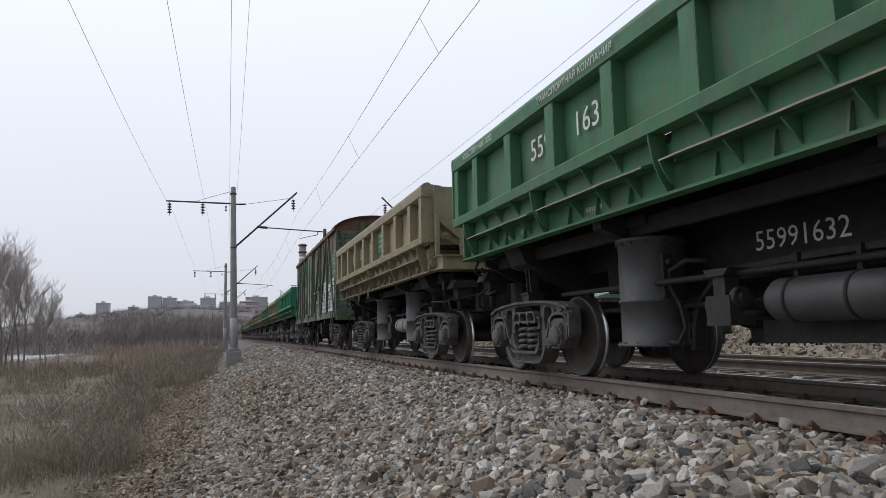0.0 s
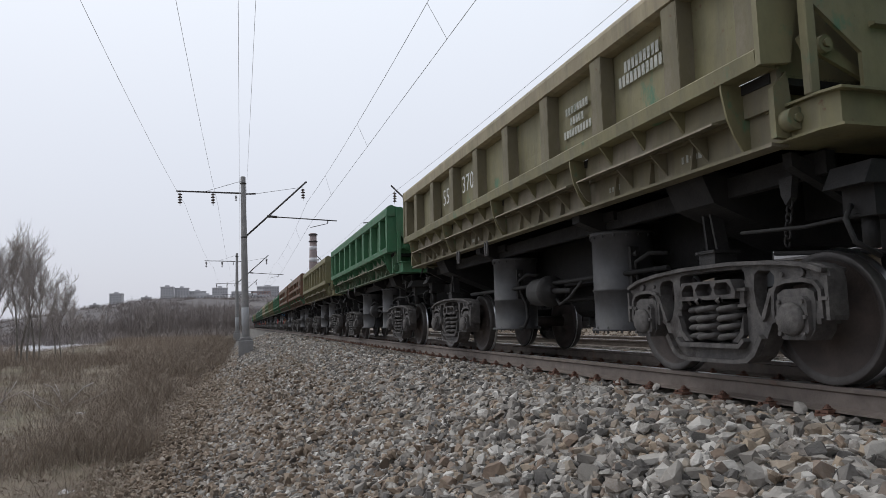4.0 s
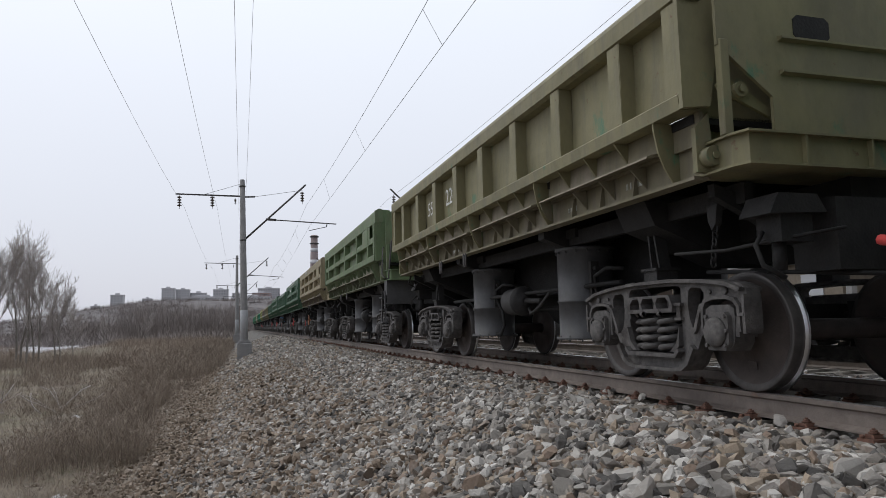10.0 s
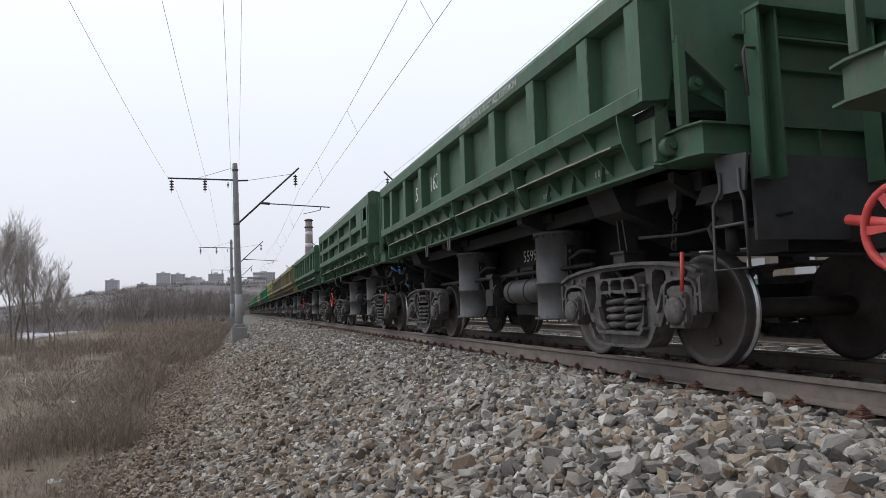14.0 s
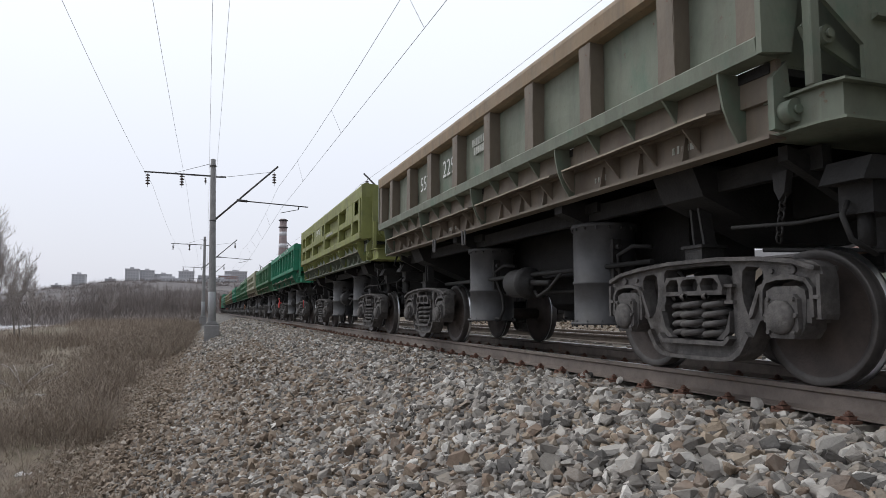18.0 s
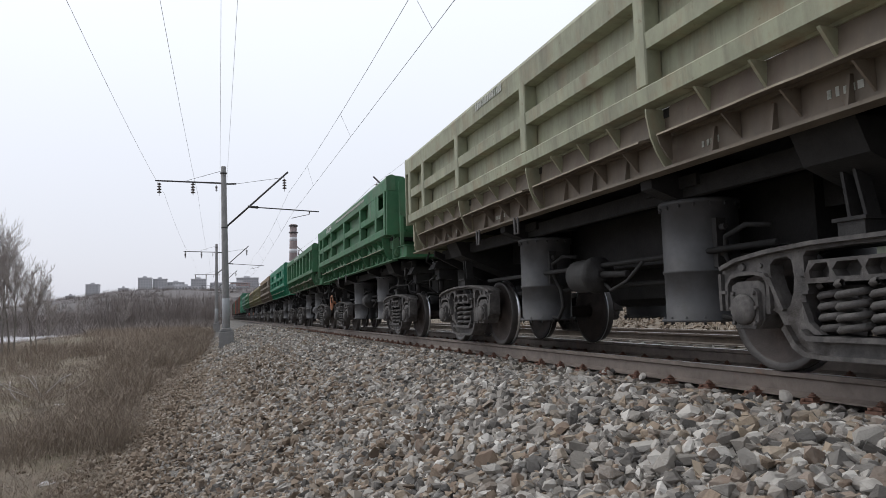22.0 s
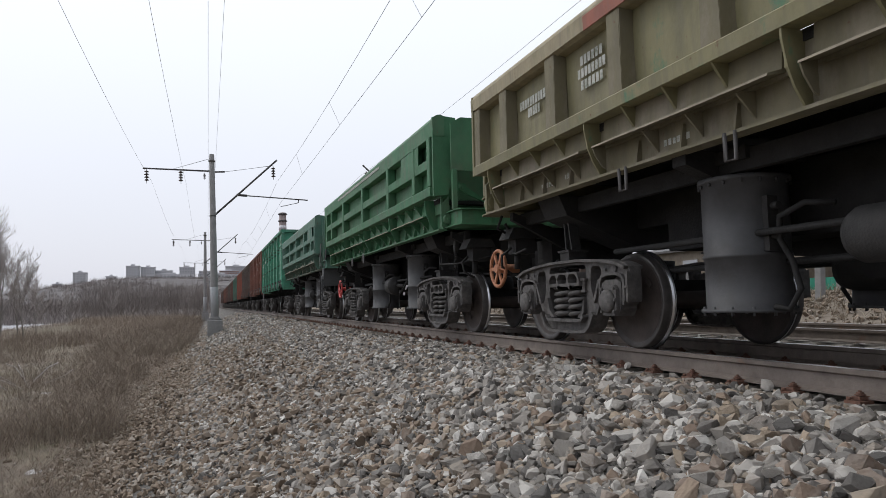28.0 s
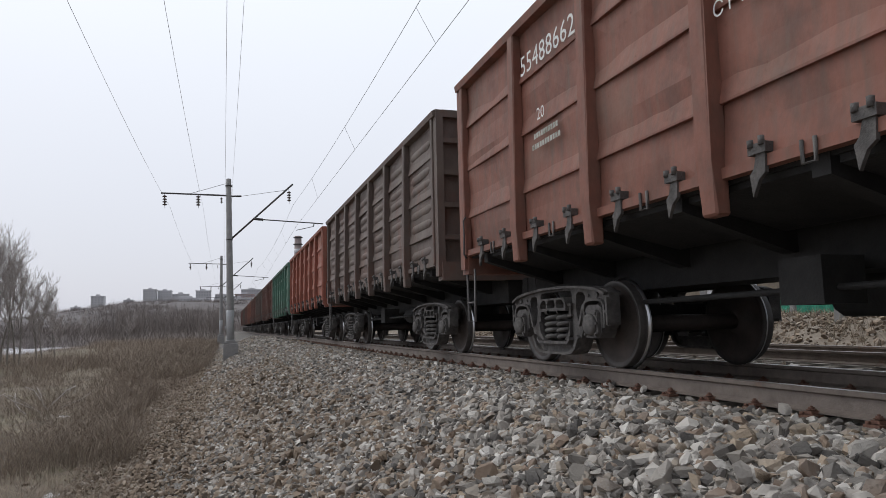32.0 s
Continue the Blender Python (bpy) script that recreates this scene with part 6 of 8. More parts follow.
def gondola(paint_key, label):
    if paint_key not in GON_CACHE:
        GON_CACHE[paint_key] = gondola_meshes(M[paint_key], paint_key in ("mint", "greybrown"))
    d = GON_CACHE[paint_key]
    w = new("open_wagon")
    tagged(w, label, "gondola", "open wagons of the train")
    for side in (-1, 1):
        t = Matrix() if side < 0 else FLIP
        part("side_wall", d["side_wall"], w, "", t)
        part("top_rail", d["top_rail"], w, "", t)
        part("side_sill", d["side_sill"], w, "", t)
        for k in range(6):
            part("post", d["post"], w, "", t @ pose(0, -4.29 + k * 1.715, 0))
        for y in (-6.17, 6.17):
            part("corner_post", d["corner_post"], w, "", t @ pose(0, y, 0))
        for k in range(7):
            part("hatch_lock", d["hatch_lock"], w, "dusty steel hatch locks with hooks", t @ pose(0, -5.15 + k * 1.715, 0))
    for e in (Matrix(), FLIP):
        part("end_wall", d["end_wall"], w, "", e)
        part("coupler", ME_COUPLER, w, "", e @ pose(0, 6.0, 0))
        part("foot_step", FLAT_STEP, w, "", e)
        part("grab_handle", FLAT_GRAB, w, "", e)
    part("underframe", FLAT_UNDER, w)
    part("brake_rigging", FLAT_RIG, w)
    for yc in (-4.33, 4.33):
        WHEELSETS.append((w, bogie(w, yc)))
    return w


# ---------------------------------------------------------------- old covered wagon

def covered_wagon():
    w = new("covered_wagon")
    tagged(w, "old green planked covered wagon with a rusty roof and graffiti", "boxcar")
    HL, Z0, Z1 = 6.76, 1.38, 4.12
    m_f = paint("green_frame_paint", (0.085, 0.132, 0.074), (0.05, 0.055, 0.043), (0.48, 0.64))
    bm = bmesh.new()
    add_box(bm, -1.36, 1.36, -HL + 0.02, HL - 0.02, Z0 - 0.1, Z1)
    part("inner_shell", mesh_from("inner_shell", bm, m_under), w)
    n = 19
    ph = (Z1 - Z0) / n
    meshes = {}

    def plank(length, k):
        key = (round(length, 2), k)
        if key not in meshes:
            bm = bmesh.new()
            add_box(bm, -0.02, 0.02, -length / 2, length / 2, 0.007, ph - 0.007)
            cuts = max(2, int(length / 0.5))
            bmesh.ops.subdivide_edges(bm, edges=[e for e in bm.edges if abs(e.verts[0].co.y - e.verts[1].co.y) > length * 0.9], cuts=cuts)
            for v in bm.verts:
                v.co.z += 0.006 * noise.noise(Vector((v.co.y * 2, v.co.z * 3, k)))
                v.co.x += 0.014 * noise.noise(Vector((v.co.y * 1.5, v.co.z * 3, 5 + k)))
            meshes[key] = mesh_from("plank", bm, m_plank[k])
        return meshes[key]

    rnd = random.Random(5)
    fields = ((-HL, -4.8), (-4.8, -2.8), (-2.8, -0.62), (1.15, 3.03), (3.78, 5.0), (5.0, HL))
    for i in range(n):
        for a, b in fields:
            part("plank", plank(b - a - 0.01, rnd.randrange(4)), w, "", pose(-1.385 + rnd.uniform(-0.008, 0.008), (a + b) / 2, Z0 + i * ph))
        part("plank", plank(2 * HL, rnd.randrange(4)), w, "", pose(1.385, 0, Z0 + i * ph))
        for y in (-HL, HL):
            part("plank", plank(2.72, rnd.randrange(4)), w, "", pose(0, y, Z0 + i * ph, 0, 0, 90))
    for side in (-1, 1):
        t = Matrix() if side < 0 else Matrix.Diagonal((-1, 1, 1, 1))
        for y in (-4.82, -2.8, -0.62, 1.12, 3.03, 5.0):
            bm = bmesh.new()
            add_box(bm, -1.485, -1.40, y - 0.055, y + 0.055, Z0 - 0.08, Z1)
            add_box(bm, -1.418, -1.40, y - 0.11, y + 0.11, Z0 - 0.08, Z1)
            for k in range(16):
                add_tube(bm, (-1.418, y + 0.08, Z0 + 0.05 + k * 0.17), (-1.43, y + 0.08, Z0 + 0.05 + k * 0.17), 0.012, n=5)
            part("post", mesh_from("post", bm, m_f), w, "", t)
        for y0, y1, zb in ((-5.04, -6.55, Z0 - 0.05), (-4.53, -2.98, Z0 - 0.1), (-2.53, -0.86, Z0 - 0.1), (2.9, 0.98, Z0 - 0.2), (4.9, 3.86, 2.6), (5.3, 6.62, Z0 - 0.1)):
            bm = bmesh.new()
            add_prism(bm, [(y0 - 0.055, Z1), (y0 + 0.055, Z1), (y1 + 0.055, zb), (y1 - 0.055, zb)], -1.485, -1.40, "x")
            part("diagonal_brace", mesh_from("diagonal_brace", fix(bm), m_f), w, "", t)
        bm = bmesh.new()
        add_box(bm, -1.46, -1.42, -2.85, -0.6, 2.24, 2.32)
        part("cross_bar", mesh_from("cross_bar", bm, m_f), w, "", t)
        for y in (-HL, HL):
            bm = bmesh.new()
            add_box(bm, -1.43, -1.36, y - 0.1, y + 0.1, Z0 - 0.2, Z1)
            for k in range(15):
                add_tube(bm, (-1.43, y - 0.05, Z0 + 0.05 + k * 0.17), (-1.445, y - 0.05, Z0 + 0.05 + k * 0.17), 0.014, n=6)
            part("corner_post", mesh_from("corner_post", bm, m_f), w, "", t)
        bm = bmesh.new()
        add_box(bm, -1.46, -1.38, -HL, HL, Z0 - 0.24, Z0 - 0.01)
        part("side_sill", mesh_from("side_sill", bevel(bm, 0.006), m_f), w, "", t)
        # sliding door of planks in an angle frame, with two sheet patches
        bm = bmesh.new()
        add_box(bm, -1.47, -1.43, -0.56, 1.14, Z0 + 0.0, Z1 - 0.1)
        door = part("sliding_door", mesh_from("sliding_door", bm, m_under), w, "green planked sliding door", t)
        for k in range(n - 1):
            part("plank", plank(1.68, rnd.randrange(4)), door, "", pose(-1.485, 0.29, Z0 + 0.02 + k * ph))
        bm = bmesh.new()
        for y in (-0.54, 0.24, 1.12):
            add_box(bm, -1.535, -1.505, y - 0.05, y + 0.05, Z0, Z1 - 0.1)
        add_box(bm, -1.535, -1.505, -0.5, 1.1, Z0, Z0 + 0.06)
        part("door_frame", mesh_from("door_frame", fix(bm), m_f), door)
        for y0, y1, z0, z1 in ((0.32, 1.0, 1.95, 2.28), (-0.2, 0.18, 1.95, 2.28)):
            bm = bmesh.new()
            add_box(bm, -1.515, -1.505, y0, y1, z0, z1)
            part("sheet_patch", mesh_from("sheet_patch", bevel(bm, 0.003), m_plank[2]), door, "pale green sheet patch")
        bm = bmesh.new()
        add_box(bm, -1.56, -1.50, 1.02, 1.32, 2.26, 2.36)
        add_path(bm, [(-1.55, 1.1, 2.30), (-1.56, 1.08, 1.9), (-1.55, 1.1, 1.5)], 0.02, 6)
        part("latch", mesh_from("latch", bm, m_roof), door, "rusty door latch with a hanging chain")
        # crew door: a dark doorway with a half open leaf and a barred light over it
        bm = bmesh.new()
        for y in (3.10, 3.76):
            add_box(bm, -1.46, -1.38, y - 0.05, y + 0.05, Z0, Z1 - 0.1)
        add_box(bm, -1.46, -1.38, 3.1, 3.76, 3.5, 3.58)
        frame_ob = part("crew_door_frame", mesh_from("crew_door_frame", fix(bm), m_f), w, "", t)
        bm = bmesh.new()
        add_box(bm, -1.395, -1.37, 3.2, 3.46, Z0, 3.5)
        part("door_leaf", mesh_from("door_leaf", bm, M["teal"]), frame_ob, "blue green crew door")
        for k in range(4):
            bm = bmesh.new()
            add_box(bm, -1.42, -1.40, 3.2 + k * 0.15, 3.225 + k * 0.15, 3.58, Z1 - 0.1)
            part("bar", mesh_from("bar", bm, m_steel), frame_ob)
        for y in (3.92, 3.18):
            bm = bmesh.new()
            add_path(bm, [(-1.46, y, 3.15), (-1.53, y, 3.1), (-1.53, y, 1.4), (-1.46, y - 0.05, 1.3)], 0.014, 6)
            part("grab_handle", mesh_from("grab_handle", bm, m_steel), w, "", t)
        for y0, z0, z1, dy in ((-3.38, 2.72, 3.98, 0.25), (-1.5, 2.82, 3.92, 0.22), (-5.75, 3.45, 4.06, 0.3), (6.15, 2.95, 3.6, 0.22)):
            bm = bmesh.new()
            add_box(bm, -1.43, -1.40, y0 - dy, y0 + dy, z0, z1)
            part("hatch", mesh_from("hatch", bevel(bm, 0.01), m_roof), w, "closed brown ventilation hatch", t)
        bm = bmesh.new()
        add_path(bm, [(-1.42, -6.45, 3.1), (-1.5, -6.42, 3.05), (-1.5, -6.35, 2.3), (-1.42, -6.42, 2.2)], 0.013, 6)
        part("grab_handle", mesh_from("grab_handle", bm, m_steel), w, "", t)
        for ya, yb in ((-6.6, -6.2), (3.1, 3.8)):
            bm = bmesh.new()
            for y in (ya, yb):
                add_box(bm, -1.52, -1.49, y - 0.03, y + 0.03, 0.58, 1.36)
            for z in (0.58, 0.9):
                add_box(bm, -1.56, -1.46, ya, yb, z, z + 0.03)
            part("step_ladder", mesh_from("step_ladder", fix(bm), m_steel), w, "", t)
    for e in (Matrix(), FLIP):
        for s in (-1, 1):
            bm = bmesh.new()
            add_box(bm, s * 0.5 - 0.09, s * 0.5 + 0.09, HL + 0.02, HL + 0.13, Z0 - 0.1, Z1 + 0.3)
            part("end_post", mesh_from("end_post", bevel(bm, 0.01), m_f), w, "", e)
            bm = bmesh.new()
            add_prism(bm, [(s * 1.30, Z1), (s * 1.18, Z1), (s * 0.62, Z0), (s * 0.74, Z0)], HL + 0.02, HL + 0.09, "y")
            part("end_brace", mesh_from("end_brace", fix(bm), m_f), w, "", e)
        bm = bmesh.new()
        add_box(bm, -1.42, 1.42, HL - 0.05, HL + 0.14, Z0 - 0.34, Z0 - 0.02)
        part("head_stock", mesh_from("head_stock", bevel(bm, 0.012), m_f), w, "", e)
        part("coupler", ME_COUPLER, w, "", e @ pose(0, 6.3, 0))
    # roof: an arched sheet with an overhang
    bm = bmesh.new()
    arc = [(-1.52 * math.cos(math.pi * k / 14) if k not in (0, 14) else (-1.52 if k == 0 else 1.52), Z1 - 0.02 + 0.56 * math.sin(math.pi * k / 14)) for k in range(15)]
    inner = [(x * 0.985, z - 0.03) for x, z in arc][::-1]
    add_prism(bm, arc + inner, -HL - 0.12, HL + 0.12, "y")
    for k in range(9):
        y = -6.4 + k * 1.6
        add_prism(bm, [(x * 1.008, z + 0.012) for x, z in arc] + inner, y - 0.02, y + 0.02, "y")
    part("roof", mesh_from("roof", fix(bm), m_roof), w, "rust brown arched sheet roof")
    for y in (-HL - 0.02, HL - 0.04):
        bm = bmesh.new()
        add_prism(bm, [(x * 0.97, z - 0.03) for x, z in arc], y, y + 0.06, "y")
        part("gable", mesh_from("gable", fix(bm), m_roof), w, "rust brown sheet gable")
    bm = bmesh.new()
    add_tube(bm, (-1.1, -1.5, Z1 + 0.3), (-1.1, -1.5, Z1 + 0.85), 0.07, n=10)
    part("stove_pipe", mesh_from("stove_pipe", bm, m_steel), w)
    # sprayed paint on the planks: a silver field in two bays, dark runs and violet strokes, all abstract
    rnd2 = random.Random(31)
    for a, b in ((-6.5, -4.92), (-4.74, -3.3)):
        for i in range(8):
            lo, hi = a + rnd2.uniform(0, 0.16), b - rnd2.uniform(0, 0.25) - (0.3 if i > 6 and a < -5 else 0)
            bm = bmesh.new()
            add_box(bm, -0.002, 0.002, lo, hi, 0.012, ph - 0.012)
            bmesh.ops.subdivide_edges(bm, edges=[e for e in bm.edges if abs(e.verts[0].co.y - e.verts[1].co.y) > 0.5], cuts=8)
            for v in bm.verts:
                v.co.z += 0.02 * noise.noise(Vector((v.co.y * 9, i, 2.0))) * (1 if v.co.z > ph / 2 else 0)
            part("sprayed_field", mesh_from("sprayed_field", bm, m_graf), w, "silver sprayed graffiti", pose(-1.424, 0, Z0 + i * ph))
    for y, z, h, lean, wd, mt in ((-5.02, 1.7, 0.9, 0.25, 0.05, m_under), (-5.3, 1.45, 0.7, -0.22, 0.035, m_under), (-5.62, 2.05, 0.18, 0.05, 0.06, m_under), (-5.75, 1.75, 0.16, 0.08, 0.07, m_under),
                                  (-4.2, 1.42, 0.75, 0.1, 0.03, m_under), (-3.22, 1.72, 0.62, -0.06, 0.07, m_under), (-2.96, 1.22, 0.54, 0.1, 0.16, m_violet), (-2.84, 1.5, 0.26, 0.02, 0.07, m_cyan),
                                  (-3.84, 1.62, 0.70, 0.05, 0.055, m_violet), (-3.72, 2.05, 0.3, -0.12, 0.05, m_violet), (-3.92, 1.38, 0.50, 0.07, 0.05, m_violet), (-6.55, 1.3, 0.6, 0.1, 0.08, m_violet),
                                  (-3.42, 1.24, 0.42, 0.38, 0.10, m_plank[3]), (-2.36, 1.42, 0.24, 0.02, 0.03, m_faint), (-2.46, 1.44, 0.22, 0.1, 0.03, m_faint), (-2.28, 1.44, 0.2, -0.05, 0.03, m_faint),
                                  (-2.2, 1.16, 0.26, 0.03, 0.035, m_faint), (-2.38, 1.16, 0.26, 0.14, 0.035, m_faint), (-2.4, 1.14, 0.26, 0.0, 0.035, m_faint), (-2.62, 1.5, 0.18, 0.1, 0.03, m_faint)):
        bm = bmesh.new()
        pts = [(y + lean * u + 0.014 * math.sin(u * 5 + y), z + h * u) for u in (0, 0.2, 0.4, 0.6, 0.8, 1.0)]
        add_prism(bm, [(a - wd / 2, b) for a, b in pts] + [(a + wd / 2, b) for a, b in pts[::-1]], -1.4335 - abs(y) * 0.0012 if z > 1.37 else -1.464 - abs(y) * 0.0012, -1.4305 if z > 1.37 else -1.455, "x")
        part("sprayed_stroke", mesh_from("sprayed_stroke", fix(bm), mt), w, "sprayed graffiti stroke")
    for y, z, r, mt in ((-3.03, 1.5, 0.075, m_cyan), (-3.63, 1.44, 0.07, m_cyan), (-3.98, 1.99, 0.09, m_cyan), (-3.08, 2.14, 0.08, m_violet), (-4.1, 1.72, 0.07, m_cyan), (-3.45, 2.1, 0.06, m_cyan),
                        (-5.5, 1.6, 0.1, m_cyan), (-5.95, 2.0, 0.08, m_cyan)):
        bm = bmesh.new()
        add_prism(bm, [(y + r * math.cos(i * math.tau / 14) * (1 + 0.1 * math.sin(3 * i)), z + r * 1.2 * math.sin(i * math.tau / 14)) for i in range(14)], -1.436, -1.4305, "x")
        part("sprayed_dot", mesh_from("sprayed_dot", fix(bm), mt), w, "pale blue sprayed dot" if mt is m_cyan else "violet sprayed dot")
    bm = bmesh.new()
    for k in range(22):
        a = k * math.tau / 22
        b = (k + 1) * math.tau / 22
        add_prism(bm, [(0.14 * math.cos(a), 0.14 * math.sin(a)), (0.14 * math.cos(b), 0.14 * math.sin(b)), (0.11 * math.cos(b), 0.11 * math.sin(b)), (0.11 * math.cos(a), 0.11 * math.sin(a))], -1.466, -1.461, "x")
    part("sprayed_ring", mesh_from("sprayed_ring", fix(bm), m_faint), w, "white sprayed ring", pose(0, -2.66, 1.27))
    # perforated strip over the lower planks, a bent hook on the sill, and a latch box on the post
    bm = bmesh.new()
    add_box(bm, -1.432, -1.42, -2.74, -0.75, 1.72, 1.80)
    strip = part("perforated_strip", mesh_from("perforated_strip", bm, m_plank[1]), w, "green perforated steel strip")
    # Small dark plates on the strip paint the shade of its holes.
    bm = bmesh.new()
    for k in range(17):
        add_box(bm, -1.435, -1.4325, -2.66 + k * 0.115, -2.63 + k * 0.115, 1.745, 1.78)
    holes = part("hole", mesh_from("hole", bm, m_under), strip)
    holes["kind"] = "stuff"
    bm = bmesh.new()
    add_path(bm, [(-1.47, -1.73, 1.16), (-1.49, -1.73, 1.34), (-1.50, -1.70, 1.38), (-1.50, -1.62, 1.37), (-1.50, -1.58, 1.42)], 0.03, 6)
    part("hook", mesh_from("hook", bm, m_f), w, "bent steel hook on the sill")
    bm = bmesh.new()
    add_box(bm, -1.55, -1.485, -2.95, -2.77, 2.30, 2.44)
    add_box(bm, -1.54, -1.50, -2.77, -2.55, 2.35, 2.40)
    part("latch", mesh_from("latch", bevel(bm, 0.008), m_roof), w, "rusty latch box on a post")
    # what hangs under the floor: a long reservoir, a valve group, a step bracket
    bm = bmesh.new()
    add_lathe(bm, [(0.05, -4.25), (0.2, -4.18), (0.25, -4.05), (0.25, -2.85), (0.2, -2.72), (0.05, -2.66)], 18, "y", (-0.85, 0, 0.80))
    part("air_reservoir", mesh_from("air_reservoir", fix(bm), m_soot), w, "dark air reservoir under the floor")
    bm = bmesh.new()
    add_box(bm, -1.22, -0.92, -1.62, -1.22, 0.60, 1.05)
    add_tube(bm, (-1.07, -1.42, 0.48), (-1.07, -1.42, 0.62), 0.13, n=12)
    add_tube(bm, (-1.1, -1.2, 0.9), (-1.1, -0.85, 0.9), 0.16, n=12)
    add_path(bm, [(-1.25, -0.95, 1.12), (-1.27, -1.0, 0.9), (-1.27, -1.06, 0.8), (-1.25, -1.0, 0.72)], 0.03, 6)
    part("brake_valve", mesh_from("brake_valve", fix(bm), m_soot), w, "grimy brake valve under the floor")
    bm = bmesh.new()
    for x, z in ((-1.0, 0.93), (-0.7, 0.86), (-0.4, 0.95)):
        add_tube(bm, (x, -2.7, z), (x, -0.6, z + 0.03), 0.02, n=6)
    part("brake_rod", mesh_from("brake_rod", bm, m_soot), w)
    bm = bmesh.new()
    add_path(bm, [(-1.44, 1.02, 1.15), (-1.46, 1.02, 1.02), (-1.46, 1.38, 1.02), (-1.44, 1.38, 1.15)], 0.022, 6)
    part("foot_step", mesh_from("foot_step", bm, m_bogie), w)
    bm = bmesh.new()
    add_box(bm, -1.428, -1.41, 1.22, 2.86, 2.48, 2.80)
    part("number_panel", mesh_from("number_panel", bm, m_roof), w, "brown painted patch behind the number")
    side_text("5200 8919", 0.34, 2.04, 2.64, w, x=-1.432, mat=m_faint)
    side_text("20", 0.17, 2.5, 2.3, w, x=-1.432, mat=m_faint)
    side_text("520 8919", 0.17, -4.15, 1.245, w, x=-1.466, mat=m_faint)
    side_text("20", 0.17, -5.25, 1.245, w, x=-1.466, mat=m_faint)
    bars(w, 2.4, 1.9, (0.5, 0.6), 0.06, -1.432)
    bm = bmesh.new()
    add_box(bm, -0.35, 0.35, -6.7, 6.7, 0.92, 1.34)
    for y in (-3.5, 0, 3.5):
        add_box(bm, -1.36, 1.36, y - 0.08, y + 0.08, 0.95, 1.32)
    add_box(bm, -1.3, 1.3, -6.6, 6.6, 1.20, 1.30)
    part("underframe", mesh_from("underframe", fix(bm), m_under), w)
    part("brake_rigging", FLAT_RIG, w)
    for yc in (-4.85, 4.85):
        WHEELSETS.append((w, bogie(w, yc)))
    return w

# ---------------------------------------------------------------- the train
TRAIN = []       # wagon, length over couplers, slack in its couplings


def add_wagon(w, length, slack=0.0):
    TRAIN.append((w, length, slack))
    return w


def dump(kind, key, label, slack=0.0, **kw):
    return add_wagon(dump_wagon(kind, key, label, **kw), 11.83, slack)


w = dump("A", "green", "green dump wagon with white stencilled company lettering", ring=False, tank="strapped_reservoir")
side_text("ПРИПИСАН СТАНЦИЯ ПОДКЛЕТНОЕ", 0.13, -1.9, 3.06, w, x=-1.668)
side_text("ТРАНСПОРТНАЯ КОМПАНИЯ", 0.11, 1.2, 3.06, w, x=-1.668)
side_text("СОБСТВЕННИК ООО", 0.11, 3.9, 3.06, w, x=-1.668)
side_text("163", 0.36, 1.15, 2.62, w)
side_text("20", 0.17, 0.75, 2.66, w)
side_text("559", 0.36, 2.2, 2.62, w)
side_text("55991632", 0.25, -0.25, 1.29, w, x=-0.407)
w = dump("A", "tan", "dusty tan dump wagon with green patches", low="dusty", trim="tan", tank="pale_reservoir")
side_text("5571", 0.36, 2.35, 2.6, w)
side_text("3785", 0.36, 1.2, 2.64, w)
side_text("60", 0.2, 0.1, 2.72, w)
bm = bmesh.new()
add_box(bm, -1.528, -1.50, -1.62, -0.72, 2.42, 2.90)
part("painted_patch", mesh_from("painted_patch", bevel(bm, 0.004), M["bright"]), w, "green painted patch with white stencil marks")
bars(w, -1.17, 2.78, (0.5, 0.6, 0.55), 0.06, -1.532)
add_wagon(covered_wagon(), 14.73, 0.19)
w = dump("A", "bright", "bright green dump wagon with white numbers", low="dusty", slack=-0.05)
side_text("5562", 0.4, 2.2, 2.6, w)
side_text("5001", 0.36, 1.15, 2.62, w)
side_text("СОБСТВЕННИК ООО", 0.11, 0.3, 3.06, w, x=-1.668)
side_text("ТРАНСПОРТНАЯ КОМПАНИЯ", 0.11, -1.55, 3.06, w, x=-1.668)
bars(w, -3.0, 3.03, (0.75,), 0.08, -1.665)
bars(w, 2.2, 3.03, (1.6,), 0.05, -1.665)
w = dump("A", "olive", "faded olive dump wagon with dusty flanges", low="dusty", trim="tan", slack=0.00)
side_text("5570", 0.38, 2.2, 2.6, w)
side_text("3706", 0.38, 1.15, 2.62, w)
bars(w, -3.5, 2.72, (0.55, 0.75), 0.1)
bars(w, -2.3, 2.66, (0.5, 0.3, 0.6), 0.08)
dump("A", "green", "green dump wagon with a pale dusty underside", low="dusty", slack=-0.10)
w = dump("A", "olive", "faded olive dump wagon patched with green", low="dusty", slack=-0.10)
side_text("5570", 0.38, 2.2, 2.6, w)
side_text("904", 0.38, 1.15, 2.62, w)
dump("B", "rust", "rust brown dump wagon with flaking green paint", low="dusty", slack=-0.14)
w = dump("B", "rust", "dark rusty dump wagon with white stencil marks", slack=-0.33, low="brown", wheel="orange", cock=True)
bm = bmesh.new()
add_box(bm, -1.658, -1.653, -0.6, 3.8, 2.60, 2.715)
part("painted_strip", mesh_from("painted_strip", bm, M["green"]), w, "green painted strip behind the lettering")
side_text("ПРИПИСАН СТАНЦИЯ ПОДКЛЕТНОЕ", 0.13, 2.0, 2.655, w, x=-1.661, squeeze=1.35)
